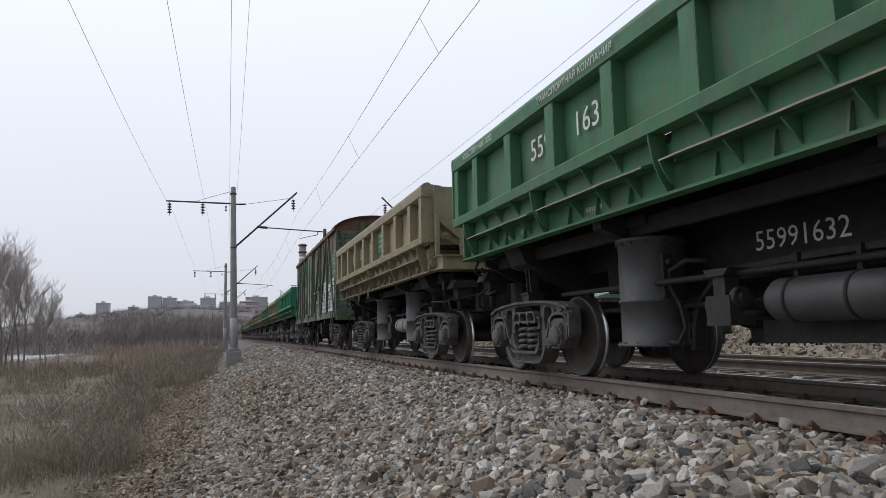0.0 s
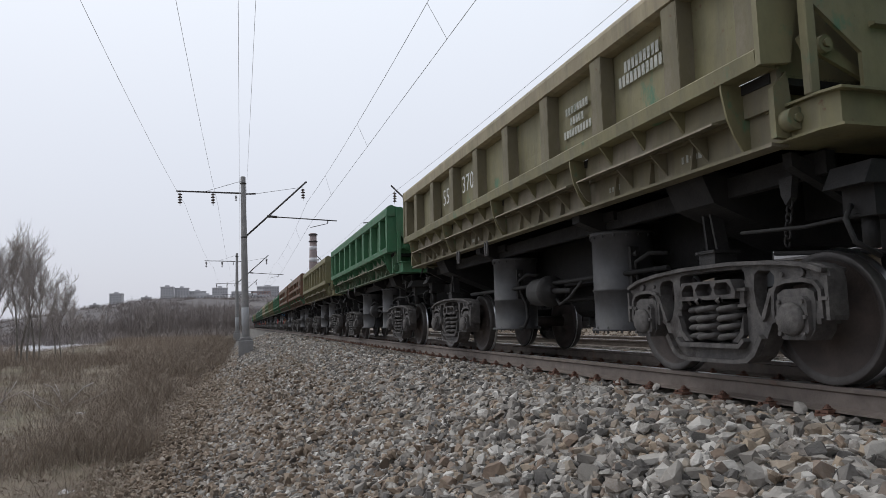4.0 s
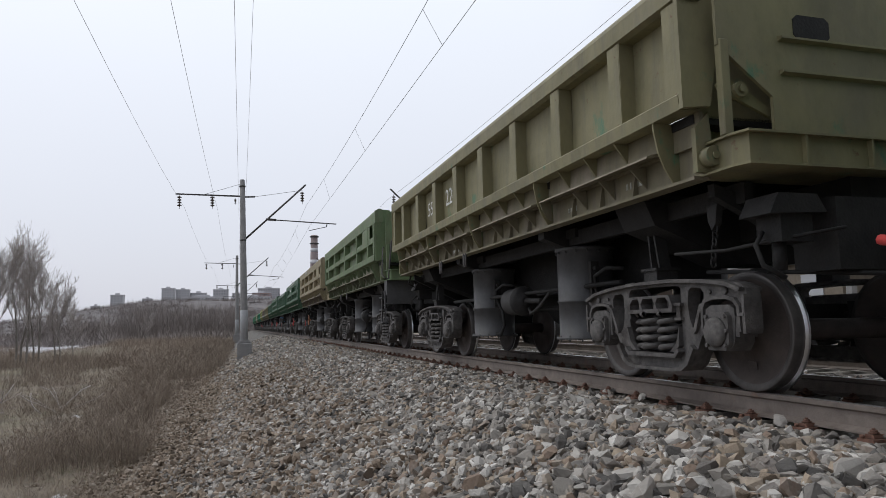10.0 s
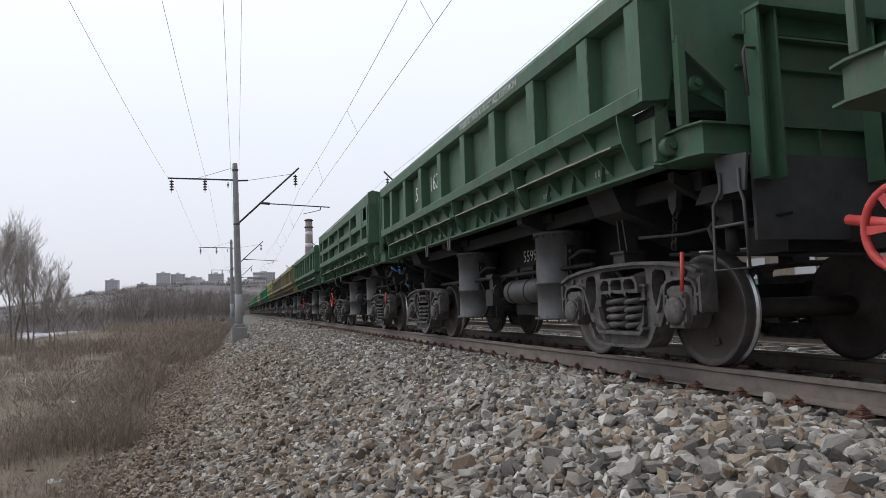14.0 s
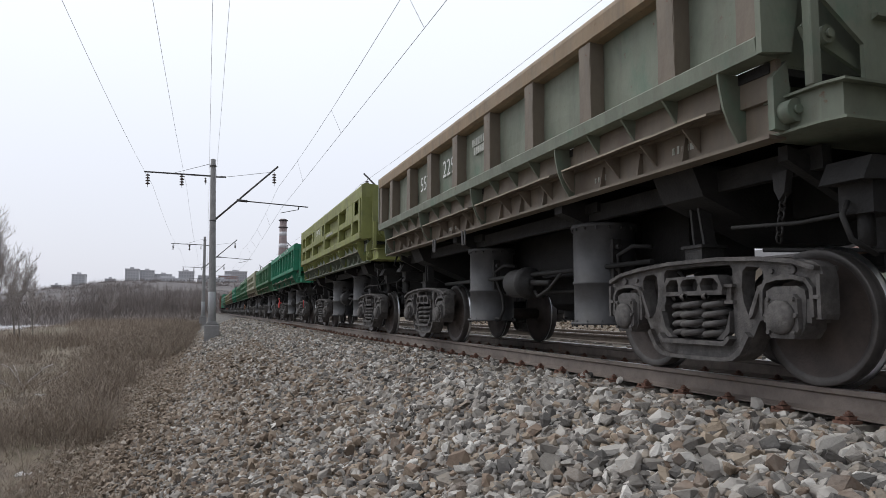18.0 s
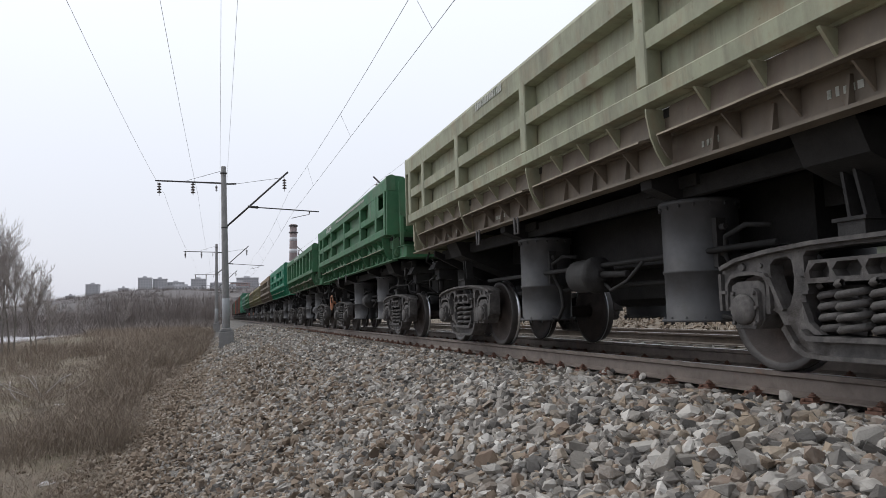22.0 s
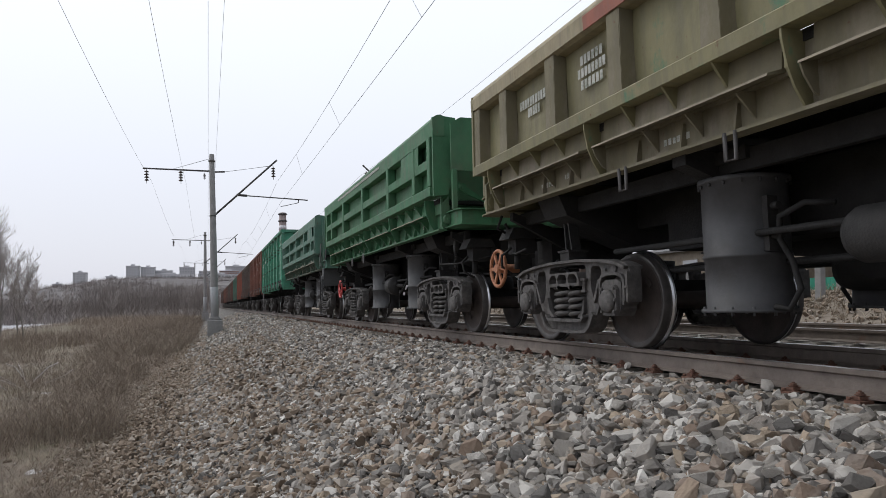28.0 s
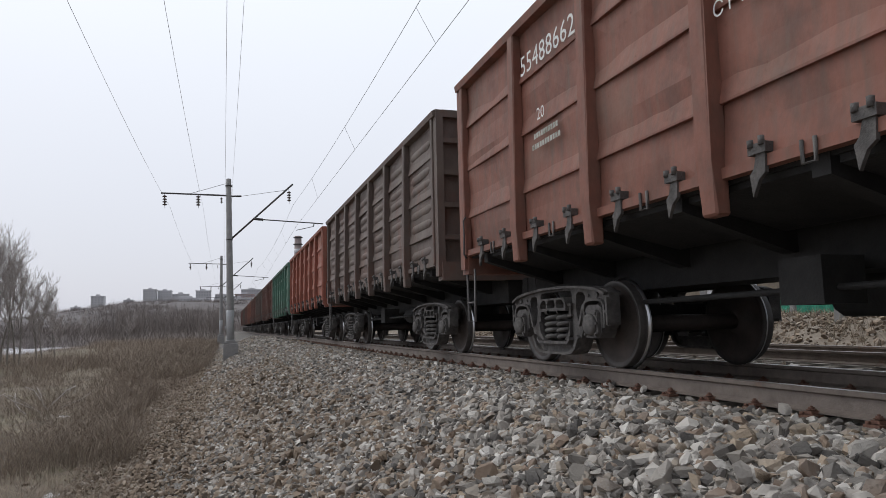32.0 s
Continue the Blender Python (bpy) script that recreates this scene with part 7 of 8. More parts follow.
bars(w, 0.0, 3.2, (2.4,), 0.07, -1.668)
w = dump("A", "green", "green dump wagon with white numbers and dusty flanges", low="dusty", lever=True, slack=-0.44, wheel="red")
side_text("556", 0.3, 2.35, 2.62, w)
side_text("509", 0.34, 1.2, 2.66, w)
bars(w, -1.0, 3.05, (3.0,), 0.06, -1.665)
bars(w, 3.45, 2.7, (0.3, 0.4, 0.25), 0.06)
w = dump("A", "olive", "olive brown dump wagon with a green patch", low="dusty", slack=-0.37)
side_text("5590", 0.34, 2.2, 2.6, w)
side_text("228", 0.38, 1.15, 2.62, w)
dump("B", "moss", "mossy green dump wagon with a railed brake platform", low="dusty", trim="moss", rail=True, slack=-0.10)
w = dump("B", "tan", "tan weathered dump wagon with two rows of pockets", low="brown", slack=-0.12, wheel="orange")
bars(w, 1.4, 3.2, (0.9,), 0.09, -1.668)
w = dump("B", "deep", "deep green dump wagon with a white number panel", ring=False, plate=True, lever=True, slack=-0.22, wheel="red")
side_text("55920654", 0.22, 1.22, 2.93, w, x=-1.652)
bars(w, -0.3, 3.2, (5.2,), 0.06, -1.668)
w = dump("A", "deep", "deep green dump wagon with steps at the brake end", rail="posts", lever=True, slack=0.08, cock=True, tank="strapped_reservoir")
side_text("ПОДКЛЕТНОЕ Ю-ВОСТ ЖД ТЕЛЕФОН", 0.11, -1.6, 3.06, w, x=-1.668)
side_text("559", 0.36, 2.2, 2.6, w)
side_text("1624", 0.36, 1.15, 2.62, w)
side_text("55991624", 0.25, -0.25, 1.29, w, x=-0.407)
w = dump("B", "deep", "deep green dump wagon with clean flanges", lever=True, slack=-0.13, wheel="red")
bars(w, 0.2, 3.24, (5.5,), 0.06, -1.668)
dump("A", "deep", "deep green dump wagon with dusty wheels", slack=-0.10, wheel="red")
w = dump("A", "olive", "dull olive dump wagon with faded numbers", low="dusty", slack=-0.10)
bars(w, 1.6, 2.75, (1.4,), 0.16)
w = dump("A", "slate", "grey green dump wagon with a brown top rail", low="brown", trim="ochre", slack=-0.35)
side_text("557", 0.34, 2.3, 2.6, w)
side_text("229", 0.36, 1.15, 2.64, w)
bars(w, -0.05, 2.72, (0.5, 0.4), 0.1)
w = dump("B", "lime", "yellow green dump wagon with dark green patches", slack=-0.4, low="slate", ring=False, plate=True)
side_text("55697702", 0.23, 1.22, 2.93, w, x=-1.652)
bars(w, -0.9, 2.63, (1.0,), 0.06, -1.655)
w = dump("A", "bright", "bright green dump wagon with white numbers", slack=0.25, low="dusty", lever=True, wheel="red")
side_text("ТРАНСПОРТНАЯ КОМПАНИЯ", 0.11, -2.3, 3.06, w, x=-1.668)
side_text("СОБСТВЕННИК ООО", 0.11, 0.2, 3.06, w, x=-1.668)
side_text("5562", 0.36, 2.2, 2.6, w)
side_text("4985", 0.36, 1.15, 2.62, w)
w = dump("A", "green", "green dump wagon with dusty lower flanges", slack=0.15, low="dusty", tank="strapped_reservoir")
side_text("8459", 0.36, 1.15, 2.64, w)
side_text("ПРИПИСАН СТАНЦИЯ ПОДКЛЕТНОЕ", 0.11, -0.2, 3.06, w, x=-1.668)
side_text("559", 0.3, 2.2, 2.6, w)
w = dump("B", "pale", "pale grey green dump wagon with brown stains", low="brown", trim="pale")
bars(w, 1.0, 3.2, (0.9,), 0.1, -1.668)
w = dump("B", "green", "green dump wagon with white numbers on the top rail", ring=True, wheel="orange")
side_text("55827844", 0.27, 2.7, 3.2, w, x=-1.668)
bars(w, -0.8, 3.2, (4.2,), 0.06, -1.668)
w = dump("A", "green", "green dump wagon with a bent top rail", low="dusty", tank="strapped_reservoir")
side_text("ПРИПИСАН СТАНЦИЯ ПОДКЛЕТНОЕ", 0.11, 0.4, 3.06, w, x=-1.668)
side_text("55692867", 0.25, -0.25, 1.29, w, x=-0.407)
w = dump("B", "bright", "bright green dump wagon with a white number panel", ring=False, plate=True)
side_text("557 61357", 0.22, 1.22, 2.93, w, x=-1.652)
dump("B", "brown", "brown grey dump wagon with two rows of pockets", low="brown", trim="ochre")
dump("A", "olive", "olive dump wagon with dusty flanges", low="dusty")
w = dump("A", "olive", "olive dump wagon with an orange rail patch", low="dusty", trim="tan", wheel="orange")
side_text("55", 0.4, -2.3, 2.66, w)
bars(w, 2.3, 2.74, (0.4, 0.5, 0.4), 0.09)
bars(w, 3.5, 2.66, (0.7, 0.3), 0.1)
bm = bmesh.new()
add_prism(bm, [(-1.658, 2.97), (-1.664, 3.10), (-1.604, 3.178), (-1.598, 3.17), (-1.652, 3.098), (-1.65, 2.968)], -0.9, 2.2, "y")
part("painted_patch", mesh_from("painted_patch", fix(bm), M["brick"]), w, "orange red painted stretch of the top rail")
w = dump("B", "green", "green dump wagon with white stencils on the top rail", wheel="red")
side_text("5582", 0.25, 2.25, 1.12, w, x=-0.407)
side_text("20", 0.2, 0.3, 2.0, w, x=-1.495)
bars(w, 0.6, 3.2, (4.6,), 0.06, -1.668)
dump("B", "teal", "dull teal green dump wagon with a railed platform", low="dusty", rail=True, slack=0.42)


def logo(w):
    bm = bmesh.new()
    n = 30
    for i in range(n):
        a0, a1 = 0.6 + i * 5.2 / n, 0.6 + (i + 1) * 5.2 / n
        add_prism(bm, [(0.6 * math.cos(a0), 0.6 * math.sin(a0)), (0.6 * math.cos(a1), 0.6 * math.sin(a1)), (0.53 * math.cos(a1), 0.53 * math.sin(a1)),
                       (0.53 * math.cos(a0), 0.53 * math.sin(a0))], -1.546, -1.542, "x")
    part("painted_mark", mesh_from("painted_mark", fix(bm), m_white), w, "white painted ring mark", pose(0, -1.75, 3.2))
    bars(w, -3.4, 3.3, (1.1, 1.25), 0.15, -1.545, 0.3)


w = add_wagon(gondola("mint", "mint green open wagon with scuffed paint and hatch locks"), 13.92, 0.15)
side_text("71062", 0.38, 3.55, 3.12, w, x=-1.575)
side_text("20", 0.2, 3.8, 2.5, w, x=-1.575)
side_text("63т", 0.3, 2.2, 2.95, w, x=-1.575)
bars(w, 5.25, 3.0, (0.4, 0.5), 0.08, -1.575)
bars(w, 5.2, 2.28, (0.55,), 0.1, -1.575)
w = add_wagon(gondola("red", "red brown open wagon with white stencilled markings"), 13.92, 0.15)
side_text("55488662", 0.34, 3.42, 3.55, w, x=-1.56)
side_text("20", 0.2, 3.6, 2.86, w, x=-1.56)
bars(w, 3.5, 2.6, (0.6, 0.7), 0.06, -1.56)
side_text("ПРИПИСАН", 0.2, -0.1, 2.98, w, x=-1.56)
side_text("СТ БЕРДЯУШ Ю-УР", 0.17, -0.05, 2.73, w, x=-1.56)
logo(w)
w = add_wagon(gondola("greybrown", "dark grey brown open wagon with rusty posts"), 13.92, 0.12)
add_wagon(gondola("brick", "brick red open wagon, freshly painted"), 13.92)
add_wagon(gondola("teal", "dull teal green open wagon"), 13.92)
add_wagon(gondola("maroon", "dark maroon open wagon"), 13.92)
add_wagon(gondola("greybrown", "dark grey brown open wagon with rusty posts"), 13.92, 0.12)
for i in range(5):
    add_wagon(gondola(("maroon", "red", "maroon", "greybrown", "maroon")[i], "dark open wagon far down the train"), 13.92)

# ---------------------------------------------------------------- loose stones of the bank


def stone_templates(rnd, n, points):
    """Angular broken stones: hulls of a few random points."""
    out = []
    for _ in range(n):
        bm = bmesh.new()
        sx, sy, sz = rnd.uniform(0.95, 1.4), rnd.uniform(0.75, 1.05), rnd.uniform(0.5, 0.85)
        for _ in range(points):
            d = Vector((rnd.gauss(0, 1), rnd.gauss(0, 1), rnd.gauss(0, 1))).normalized() * rnd.uniform(0.78, 1.08)
            bm.verts.new((d.x * sx, d.y * sy, d.z * sz))
        res = bmesh.ops.convex_hull(bm, input=bm.verts)
        loose = [v for v in bm.verts if not v.link_faces]
        bmesh.ops.delete(bm, geom=loose, context="VERTS")
        bmesh.ops.triangulate(bm, faces=bm.faces)
        fix(bm)
        me = bpy.data.meshes.new("stone")
        bm.to_mesh(me)
        bm.free()
        out.append(me)
    return out


def scatter(name, label, places, templates, mat, parent=None):
    """Joins many small pieces into one mesh. places: rows of x, y, z, size, turn."""
    vs, fs, base = [], [], 0
    tv = [np.array([v.co[:] for v in t.vertices]) for t in templates]
    tf = [np.array([p.vertices[:] for p in t.polygons]) for t in templates]
    rng = np.random.default_rng(11)
    for x, y, z, size, k in places:
        k = int(k) % len(tv)
        q = rng.normal(size=4)
        q[1:3] *= 0.35
        q /= np.linalg.norm(q)
        a, b, c, d = q
        r = np.array([[1 - 2 * (c * c + d * d), 2 * (b * c - a * d), 2 * (b * d + a * c)], [2 * (b * c + a * d), 1 - 2 * (b * b + d * d), 2 * (c * d - a * b)],
                      [2 * (b * d - a * c), 2 * (c * d + a * b), 1 - 2 * (b * b + c * c)]])
        vs.append(tv[k] @ r.T * size + (x, y, z))
        fs.append(tf[k] + base)
        base += len(tv[k])
    v, f = np.concatenate(vs), np.concatenate(fs)
    me = bpy.data.meshes.new(name)
    me.vertices.add(len(v))
    me.vertices.foreach_set("co", v.ravel())
    me.loops.add(f.size)
    me.loops.foreach_set("vertex_index", f.ravel())
    me.polygons.add(len(f))
    me.polygons.foreach_set("loop_start", np.arange(0, f.size, f.shape[1]))
    me.polygons.foreach_set("use_smooth", np.zeros(len(f), dtype=bool))
    me.update(calc_edges=True)
    me.materials.append(mat)
    ob = new(name, me)
    tagged(ob, label, "stones", kind="stuff")
    return ob


rnd = random.Random(21)
TPL_NEAR, TPL_FAR = stone_templates(rnd, 40, 15), stone_templates(rnd, 20, 10)


def stone_rows(n, y0, y1, o0, o1, size, lift=0.35, lean=1.0):
    rows = []
    for _ in range(n):
        y, o = rnd.uniform(y0, y1), o0 + (o1 - o0) * rnd.random() ** lean
        s = min(size * 2.3, rnd.lognormvariate(math.log(size), 0.36))
        rows.append((line_x(y) + o, y, ground_z(o, y) + s * lift * rnd.uniform(0.1, 1.5), s, rnd.randrange(50)))
    return rows


near = stone_rows(17000, 1.2, 7.0, -4.9, -0.98, 0.032) + stone_rows(2200, 1.2, 5.0, -4.3, -1.15, 0.039, 0.5) + stone_rows(2000, 1.2, 13.0, -1.5, -0.90, 0.027, 0.9)
scatter("ballast_stones", "grey angular crushed stones of the track bed", near, TPL_NEAR, m_stone)
mid = stone_rows(42000, 6.5, 28.0, -5.3, -0.95, 0.033) + stone_rows(9000, -9, 1.5, -5.6, -0.95, 0.037) + stone_rows(14000, 6.3, 13.0, -5.0, -0.95, 0.031)
mid += stone_rows(5000, 0.5, 26.0, -0.7, 0.7, 0.036, 0.2) + stone_rows(9000, 2.0, 30.0, 0.95, 3.1, 0.038) + stone_rows(4500, 2.0, 30.0, 3.5, 6.5, 0.038)
far = stone_rows(19000, 28.0, 70.0, -5.8, -0.95, 0.048)
scatter("ballast_stones", "grey angular crushed stones further along the bank", mid + far, TPL_FAR, m_stone)
brown = stone_rows(4000, -9.0, 2.0, -7.3, -4.1, 0.034, 0.5, 0.9) + stone_rows(22000, 2.0, 30.0, -7.3, -4.1, 0.033, 0.5, 0.9) + stone_rows(2500, 0, 45.0, -11, -7, 0.035) + stone_rows(6000, 29.0, 62.0, -7.6, -5.0, 0.05) + stone_rows(8000, 3.0, 34.0, 6.1, 10.5, 0.05, 0.4) + stone_rows(5000, 2.0, 26.0, -4.7, -3.2, 0.032, 0.9)
scatter("earthy_stones", "brown earthy rubble at the foot of the bank", brown, TPL_FAR, m_stone_brown)
pieces = stone_rows(300, 1.6, 4.6, -3.4, -1.25, 0.041, 0.8)
pile = new("loose_stones")
tagged(pile, "loose angular stones lying on top of the bank", "stones")
for t in TPL_NEAR:
    t.materials.clear()
    t.materials.append(m_stone_piece)
for x, y, z, s, k in pieces:
    part("stone", TPL_NEAR[k % len(TPL_NEAR)], pile, "", pose(x, y, z, rnd.uniform(-30, 30), rnd.uniform(-30, 30), rnd.uniform(0, 360)) @ Matrix.Diagonal((s, s, s, 1)))

# ---------------------------------------------------------------- dry grass, brush, trees


def blades(name, label, tufts, mat, category="grass"):
    """tufts: x, y, z, blades, height, spread, width."""
    v, f = [], []
    for x, y, z, n, h, sp, wd in tufts:
        for _ in range(n):
            a, lean, hh = rnd.uniform(0, math.tau), rnd.uniform(0.05, 1.0) * sp, h * rnd.uniform(0.45, 1.1)
            bx, by = x + rnd.gauss(0, 0.3) * sp, y + rnd.gauss(0, 0.3) * sp
            tx, ty = bx + math.cos(a) * lean, by + math.sin(a) * lean
            px, py = -math.sin(a) * wd, math.cos(a) * wd
            mx, my = bx + math.cos(a) * lean * 0.4, by + math.sin(a) * lean * 0.4
            i = len(v)
            v += [(bx - px, by - py, z), (bx + px, by + py, z), (mx + px * 0.7, my + py * 0.7, z + hh * 0.6), (mx - px * 0.7, my - py * 0.7, z + hh * 0.6), (tx, ty, z + hh)]
            f += [(i, i + 1, i + 2, i + 3), (i + 3, i + 2, i + 4)]
    me = bpy.data.meshes.new(name)
    me.from_pydata(v, [], f)
    me.materials.append(mat)
    ob = new(name, me)
    tagged(ob, label, category, kind="stuff")
    return ob


def shrubs(name, label, spots, mat):
    """Leafless shrubs of crooked stems with side twigs. spots: x, y, z, height, width of a stem."""
    v, f = [], []

    def sliver(p, q, wd):
        a = rnd.uniform(0, math.tau)
        dx, dy = math.cos(a) * wd, math.sin(a) * wd
        i = len(v)
        v.extend([(p[0] - dx, p[1] - dy, p[2]), (p[0] + dx, p[1] + dy, p[2]), (q[0] + dx * 0.4, q[1] + dy * 0.4, q[2]), (q[0] - dx * 0.4, q[1] - dy * 0.4, q[2])])
        f.append((i, i + 1, i + 2, i + 3))

    for x, y, z, h, wd in spots:
        for _ in range(rnd.randint(5, 8)):
            a, lean, hh = rnd.uniform(0, math.tau), rnd.uniform(0.1, 0.75), h * rnd.uniform(0.5, 1.1)
            p = (x + rnd.gauss(0, 0.12), y + rnd.gauss(0, 0.12), z)
            m = (p[0] + math.cos(a) * lean * hh * 0.4, p[1] + math.sin(a) * lean * hh * 0.4, z + hh * 0.55)
            a += rnd.gauss(0, 0.6)
            q = (m[0] + math.cos(a) * lean * hh * 0.5, m[1] + math.sin(a) * lean * hh * 0.5, z + hh)
            sliver(p, m, wd)
            sliver(m, q, wd * 0.7)
            for _ in range(4):
                u, b, ln = rnd.random(), rnd.uniform(0, math.tau), hh * rnd.uniform(0.2, 0.42)
                c = tuple(m[k] + (q[k] - m[k]) * u if u > 0.3 else p[k] + (m[k] - p[k]) * (0.5 + u) for k in range(3))
                sliver(c, (c[0] + math.cos(b) * ln * 0.75, c[1] + math.sin(b) * ln * 0.75, c[2] + ln * rnd.uniform(0.2, 0.8)), wd * 0.6)
    me = bpy.data.meshes.new(name)
    me.from_pydata(v, [], f)
    me.materials.append(mat)
    ob = new(name, me)
    tagged(ob, label, "brush", kind="stuff")
    return ob


def place(o, y):
    return line_x(y) + o, y, ground_z(o, y) - 0.03


tufts = []
for _ in range(15000):
    y = 2.0 + 60 * rnd.random() ** 1.5
    o = -6.6 - 30 * rnd.random() ** 1.5
    if noise.noise(Vector((o * 0.22, y * 0.1, 2.0))) < -0.1:
        continue
    tufts.append((*place(o, y), 9, rnd.uniform(0.04, 0.17), 0.42, 0.0026 + 0.0001 * y))
for _ in range(1500):
    y = 4 + 40 * rnd.random()
    tufts.append((*place(6.8 + 6 * rnd.random(), y), 12, rnd.uniform(0.1, 0.35), 0.4, 0.006))
blades("dry_grass", "dry brown grass of the field beside the bank", tufts, m_grass)
tufts = []
for _ in range(4200):
    y = 4 + 60 * rnd.random() ** 1.2
    o = -6.7 - 10 * rnd.random() ** 1.6
    if noise.noise(Vector((o * 0.3, y * 0.12, 6.0))) < -0.2:
        continue
    tufts.append((*place(o, y), 18, rnd.uniform(0.08, 0.38), 1.1, 0.0020 + 0.00008 * y))
for _ in range(5600):
    y = 50 + 130 * rnd.random()
    o = -9 - 70 * rnd.random()
    gap = 70 < y < 190 and -0.27 < (line_x(y) + o) / y < -0.165
    if gap and rnd.random() < 0.55:
        continue
    tufts.append((*place(o, y), 24, rnd.uniform(0.4, 0.8) if gap else rnd.uniform(0.5, 1.7), 1.8, 0.008))
blades("brush", "leafless brown brush across the field", tufts, m_twig, "brush")
spots = []
for _ in range(5200):
    y = 6 + 62 * rnd.random() ** 1.25
    o = -6.3 - abs(rnd.gauss(0, 1.7)) - 0.012 * y + 0.9 * noise.noise(Vector((y * 0.35, 1.0, 8.0)))
    if noise.noise(Vector((o * 0.55, y * 0.22, 11.0))) < 0.02:
        continue
    spots.append((*place(o, y), rnd.uniform(0.3, 0.95), 0.0022 + 0.00018 * y))
for _ in range(1500):
    y = 38 + 80 * rnd.random()
    spots.append((*place(-5.6 - 5.5 * rnd.random(), y), rnd.uniform(0.5, 1.1), 0.004 + 0.00018 * y))
for _ in range(2600):
    y = 14 + 60 * rnd.random()
    o = -8 - 16 * rnd.random()
    if noise.noise(Vector((o * 0.16, y * 0.09, 17.0))) < 0.0:
        continue
    spots.append((*place(o, y), rnd.uniform(0.25, 0.8), 0.0025 + 0.00018 * y))
shrubs("shrubs", "crooked leafless brown shrubs along the foot of the bank", spots, m_brush)
tufts = []
for _ in range(3200):
    y = rnd.uniform(170, 420)
    x = rnd.uniform(-150, 10 + (y - 170) * 0.12)
    tufts.append((x, y, -3.2, 26, rnd.uniform(1.5, 4.5), 4.5, 0.07))
for _ in range(420):
    y = rnd.uniform(215, 300)
    x = rnd.uniform(-62, 1)
    tall = 13.5 if -34 < x else 8.0
    tall *= rnd.uniform(0.6, 1.0)
    for k in range(6):
        tufts.append((x + rnd.gauss(0, 1.1), y + rnd.gauss(0, 1.1), -3.0 + k * 0.13 * tall, 16, tall * 0.36, 3.0 if k else 1.0, 0.04))
for _ in range(6500):
    y = rnd.uniform(400, 830)
    x = rnd.uniform(-330, 110)
    if noise.noise(Vector((x * 0.02, y * 0.02, 9.0))) < -0.1:
        continue
    tufts.append((x, y, hill_z(x, y) - 1.5, 22, rnd.uniform(2.5, 6.5), 5.0, 0.09))
blades("far_woods", "bare brown woods below the town", tufts, m_far, "woods")


def tree(x, y, z, h, seed, label):
    r = random.Random(seed)
    t = new("bare_tree")
    t.matrix_basis = pose(x, y, z)
    tagged(t, label, "tree", "bare trees in the field")
    trunk, crown = bmesh.new(), bmesh.new()

    def grow(p, d, length, rad, depth):
        n = 4 if depth < 3 else 3
        for k in range(n):
            q = p + d * length / n
            b = trunk if depth == 0 else crown
            add_tube(b, p, q, max(0.0085, rad * (1 - 0.16 * k)), max(0.0075, rad * (1 - 0.16 * (k + 1))), 6 if depth == 0 else 3, caps=False)
            d = (d + Vector((r.gauss(0, 0.09), r.gauss(0, 0.09), 0.05))).normalized()
            p = q
            if depth < 4 and (depth > 0 or k > 0):
                for _ in range(2 if depth < 3 else 1):
                    a = r.uniform(0, math.tau)
                    side = Vector((math.cos(a), math.sin(a), r.uniform(0.2, 0.95)))
                    grow(p, (d * 1.0 + side * 0.66).normalized(), length * r.uniform(0.36, 0.52), rad * 0.45, depth + 1)
        return

    grow(Vector((0, 0, -0.2)), Vector((0, 0, 1)), h * 0.72, h * 0.011, 0)
    part("trunk", mesh_from("trunk", trunk, m_bark), t)
    part("crown", mesh_from("crown", crown, m_crown), t, "bare branches with fine twigs")


for x, y, h, seed, lab in ((-19.3, 63, 9.6, 1, "tall bare birch with fine twigs"), (-17.9, 66, 9.9, 2, "tall bare tree with fine twigs"), (-16.4, 62, 8.6, 3, "bare slender tree at the field's edge"), (-15.3, 61, 7.4, 15, "bare slender tree at the field's edge"), (-17.4, 63, 9.3, 16, "tall bare birch with fine twigs"), (-14.9, 66, 6.2, 17, "young bare tree at the field's edge"),
                           (-20.6, 64, 9.4, 4, "tall bare tree with fine twigs"), (-16.0, 69, 7.0, 5, "bare slender tree at the field's edge"), (-15.6, 74, 4.8, 9, "young bare tree at the field's edge"),
                           (-18.2, 61, 9.0, 11, "tall bare tree with fine twigs"), (-17.2, 67, 8.6, 12, "bare slender tree at the field's edge"), (-25.5, 120, 7, 6, "small bare tree by the pond"), (-22.0, 126, 5.5, 7, "small bare tree by the pond"), (-18.5, 150, 6, 8, "small bare tree across the field")):
    tree(x, y, ground_z(x - line_x(y), y), h, seed, lab)

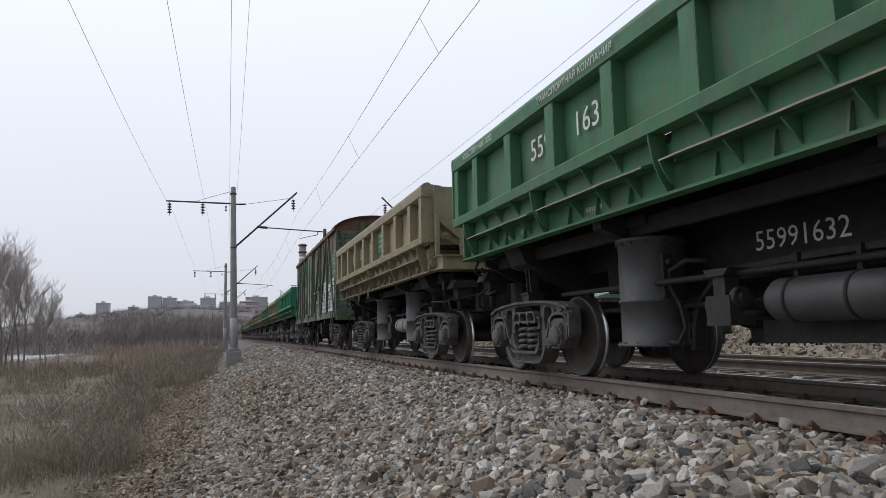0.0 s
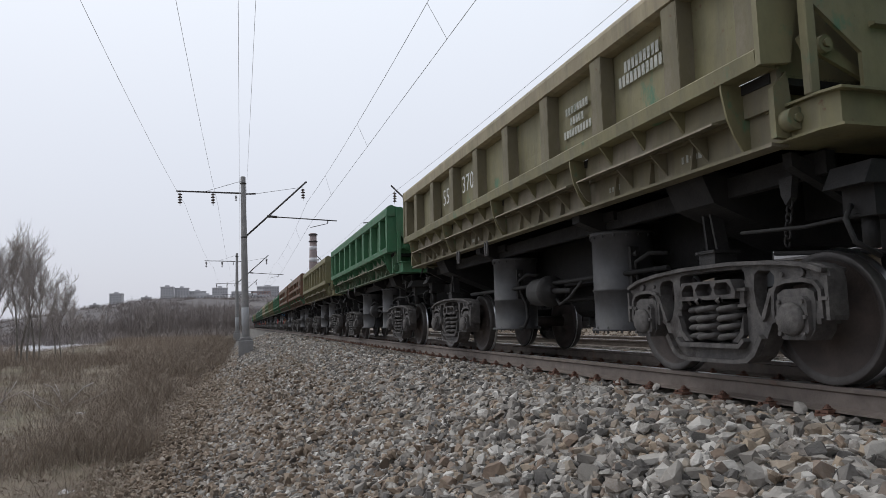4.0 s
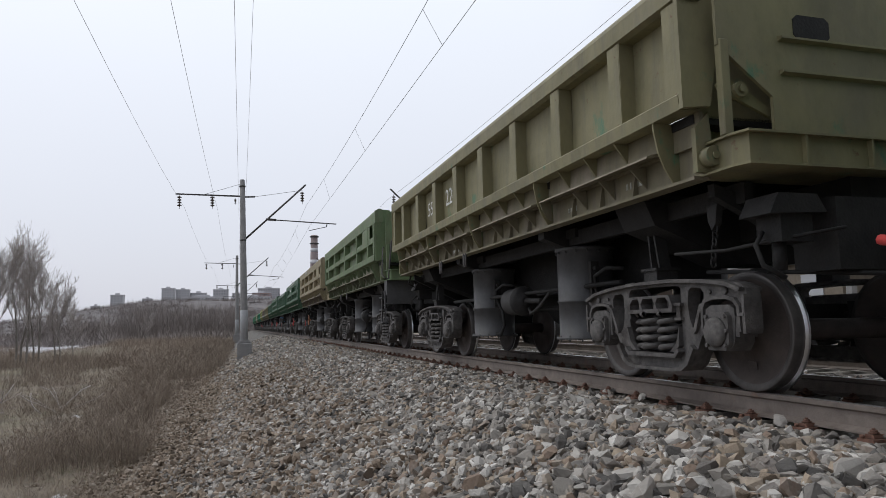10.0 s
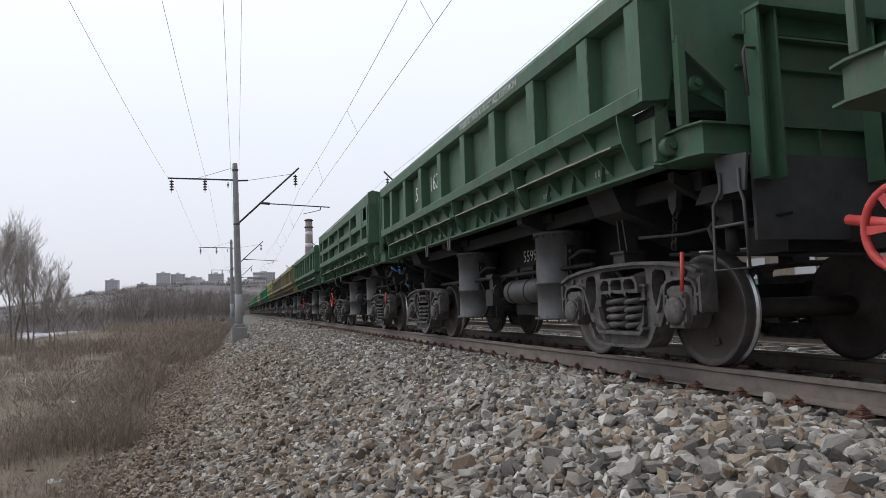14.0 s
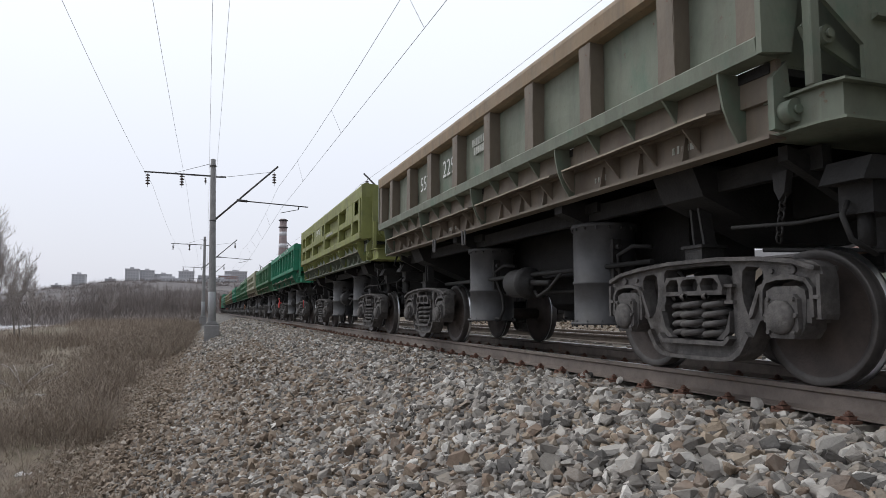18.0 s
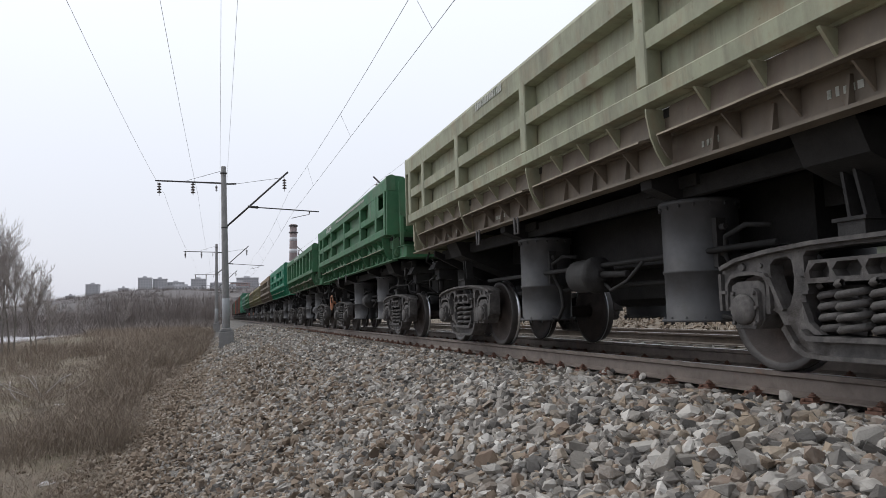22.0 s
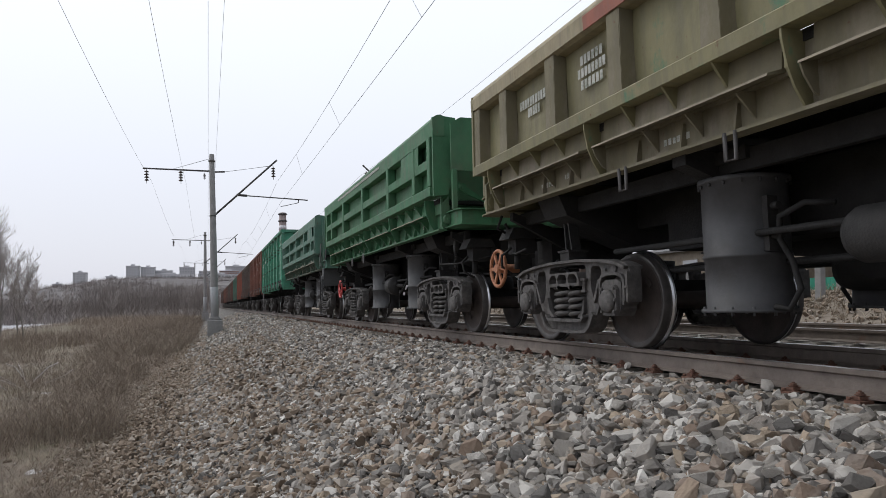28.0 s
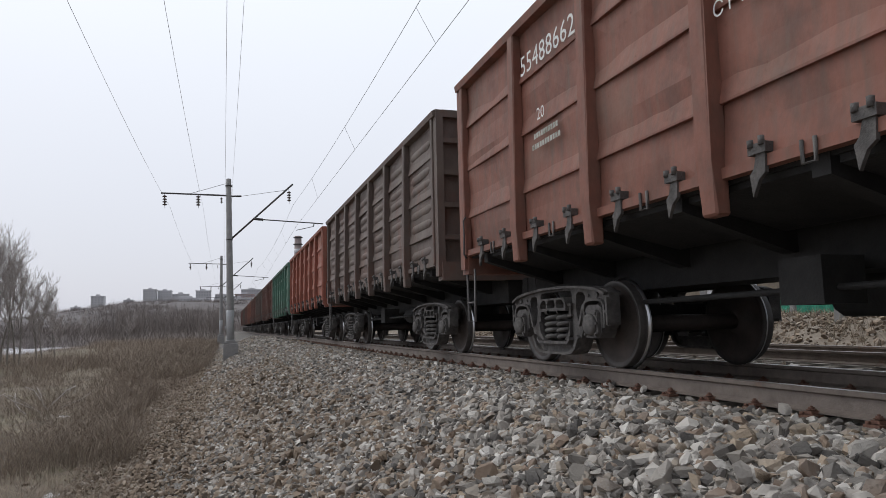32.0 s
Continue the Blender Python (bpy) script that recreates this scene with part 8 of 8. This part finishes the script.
# litter and fallen branches in the field
for o, y, s, mt, lab in ((-7.4, 12.0, 0.10, 3, "scrap of white litter in the grass"), (-8.6, 10.0, 0.07, 3, "scrap of white litter in the grass"), (-10.5, 17.0, 0.12, 3, "crumpled white litter in the grass"),
                         (-9.6, 24.0, 0.13, 3, "crumpled white litter in the grass"), (-7.0, 7.5, 0.06, 0, "small grey scrap among the stones"), (-12.0, 21.0, 0.10, 0, "pale scrap of litter in the grass")):
    bm = bmesh.new()
    bmesh.ops.create_grid(bm, x_segments=5, y_segments=4, size=s)
    for v in bm.verts:
        v.co.z = 0.5 * s + s * 0.8 * noise.noise(Vector((v.co.x / s * 1.3 + y, v.co.y / s * 1.3, 0.5)))
    bmesh.ops.solidify(bm, geom=bm.faces[:], thickness=0.004)
    ob = new("litter", mesh_from("litter", bm, m_block[mt]))
    ob.matrix_basis = pose(*place(o, y), 0, 0, y * 40)
    tagged(ob, lab, "litter", "scraps of litter in the field")
for o, y, seed in ((-13.2, 28.0, 2), (-10.6, 26.5, 5)):
    r = random.Random(seed)
    ob = new("fallen_branch")
    ob.matrix_basis = pose(*place(o, y))
    tagged(ob, "pale dead branches lying on the field", "branch", "fallen branches")
    for k in range(7):
        a = r.uniform(0, math.tau)
        p = Vector((r.gauss(0, 0.3), r.gauss(0, 0.3), 0.05))
        d = Vector((math.cos(a), math.sin(a) * 0.5, r.uniform(0.1, 0.6))).normalized()
        pts = [p]
        for _ in range(4):
            d = (d + Vector((r.gauss(0, 0.2), r.gauss(0, 0.2), r.gauss(0, 0.2)))).normalized()
            pts.append(pts[-1] + d * 0.33)
        bm = bmesh.new()
        add_path(bm, pts, r.uniform(0.012, 0.024), 5)
        part("limb", mesh_from("limb", bm, m_crown), ob)

# ---------------------------------------------------------------- what moves
DIST = [(0, -4.67), (4, 41.68), (8, 88.25), (12, 135.31), (16, 183.05), (20, 231.57), (24, 280.89), (28, 330.95), (32, 381.58)]


def travelled(t):
    """Metres that the train has run at t, smooth through DIST."""
    k = 0
    while k < len(DIST) - 2 and t > DIST[k + 1][0]:
        k += 1
    (t0, s0), (t1, s1) = DIST[k], DIST[k + 1]

    def slope(i):
        a, b = max(0, i - 1), min(len(DIST) - 1, i + 1)
        return (DIST[b][1] - DIST[a][1]) / (DIST[b][0] - DIST[a][0])
    h, u = t1 - t0, (t - t0) / (t1 - t0)
    return (s0 * (1 + 2 * u) * (1 - u) ** 2 + slope(k) * h * u * (1 - u) ** 2 + s1 * u * u * (3 - 2 * u) + slope(k + 1) * h * u * u * (u - 1))


def motions():
    places, s = [], 0.0
    for i, (w, length, slack) in enumerate(TRAIN):
        if i:
            s += (TRAIN[i - 1][1] + length) / 2
        places.append(s + slack)
    home = {}
    for (w, length, slack), s in zip(TRAIN, places):
        rows = []
        for k in range(33):
            c = s - travelled(k)
            x0, y0, _ = on_track(c - length * 0.3)
            x1, y1, _ = on_track(c + length * 0.3)
            a = math.degrees(math.atan2(x1 - x0, y1 - y0))
            rows.append((k, pose((x0 + x1) / 2, (y0 + y1) / 2, 0, 0, 0, -a)))
        walk(w, rows)
        home[w.name] = s
    for w, sets in WHEELSETS:
        s = home[w.name]
        for ws, y in sets:
            x = ws.matrix_basis.translation.copy()
            rows, k0 = [], None
            for k in range(0, 32 * FPS + 1):
                c = s + y - travelled(k / FPS)
                if -3.0 < c < 24.0:
                    if k0 is None:
                        k0 = k
                        if k:
                            rows.append((0, pose(*x)))
                            if k > 1:
                                rows.append(((k - 1) / FPS, pose(*x)))
                            k0 = k - 1
                    turn = math.degrees((travelled(k / FPS) - travelled(k0 / FPS)) / 0.478)
                    rows.append((k / FPS, pose(x.x, x.y, x.z, turn, 0, 0)))
            if rows:
                if rows[-1][0] < 32:
                    rows.append((32, rows[-1][1]))
                walk(ws, rows)


motions()
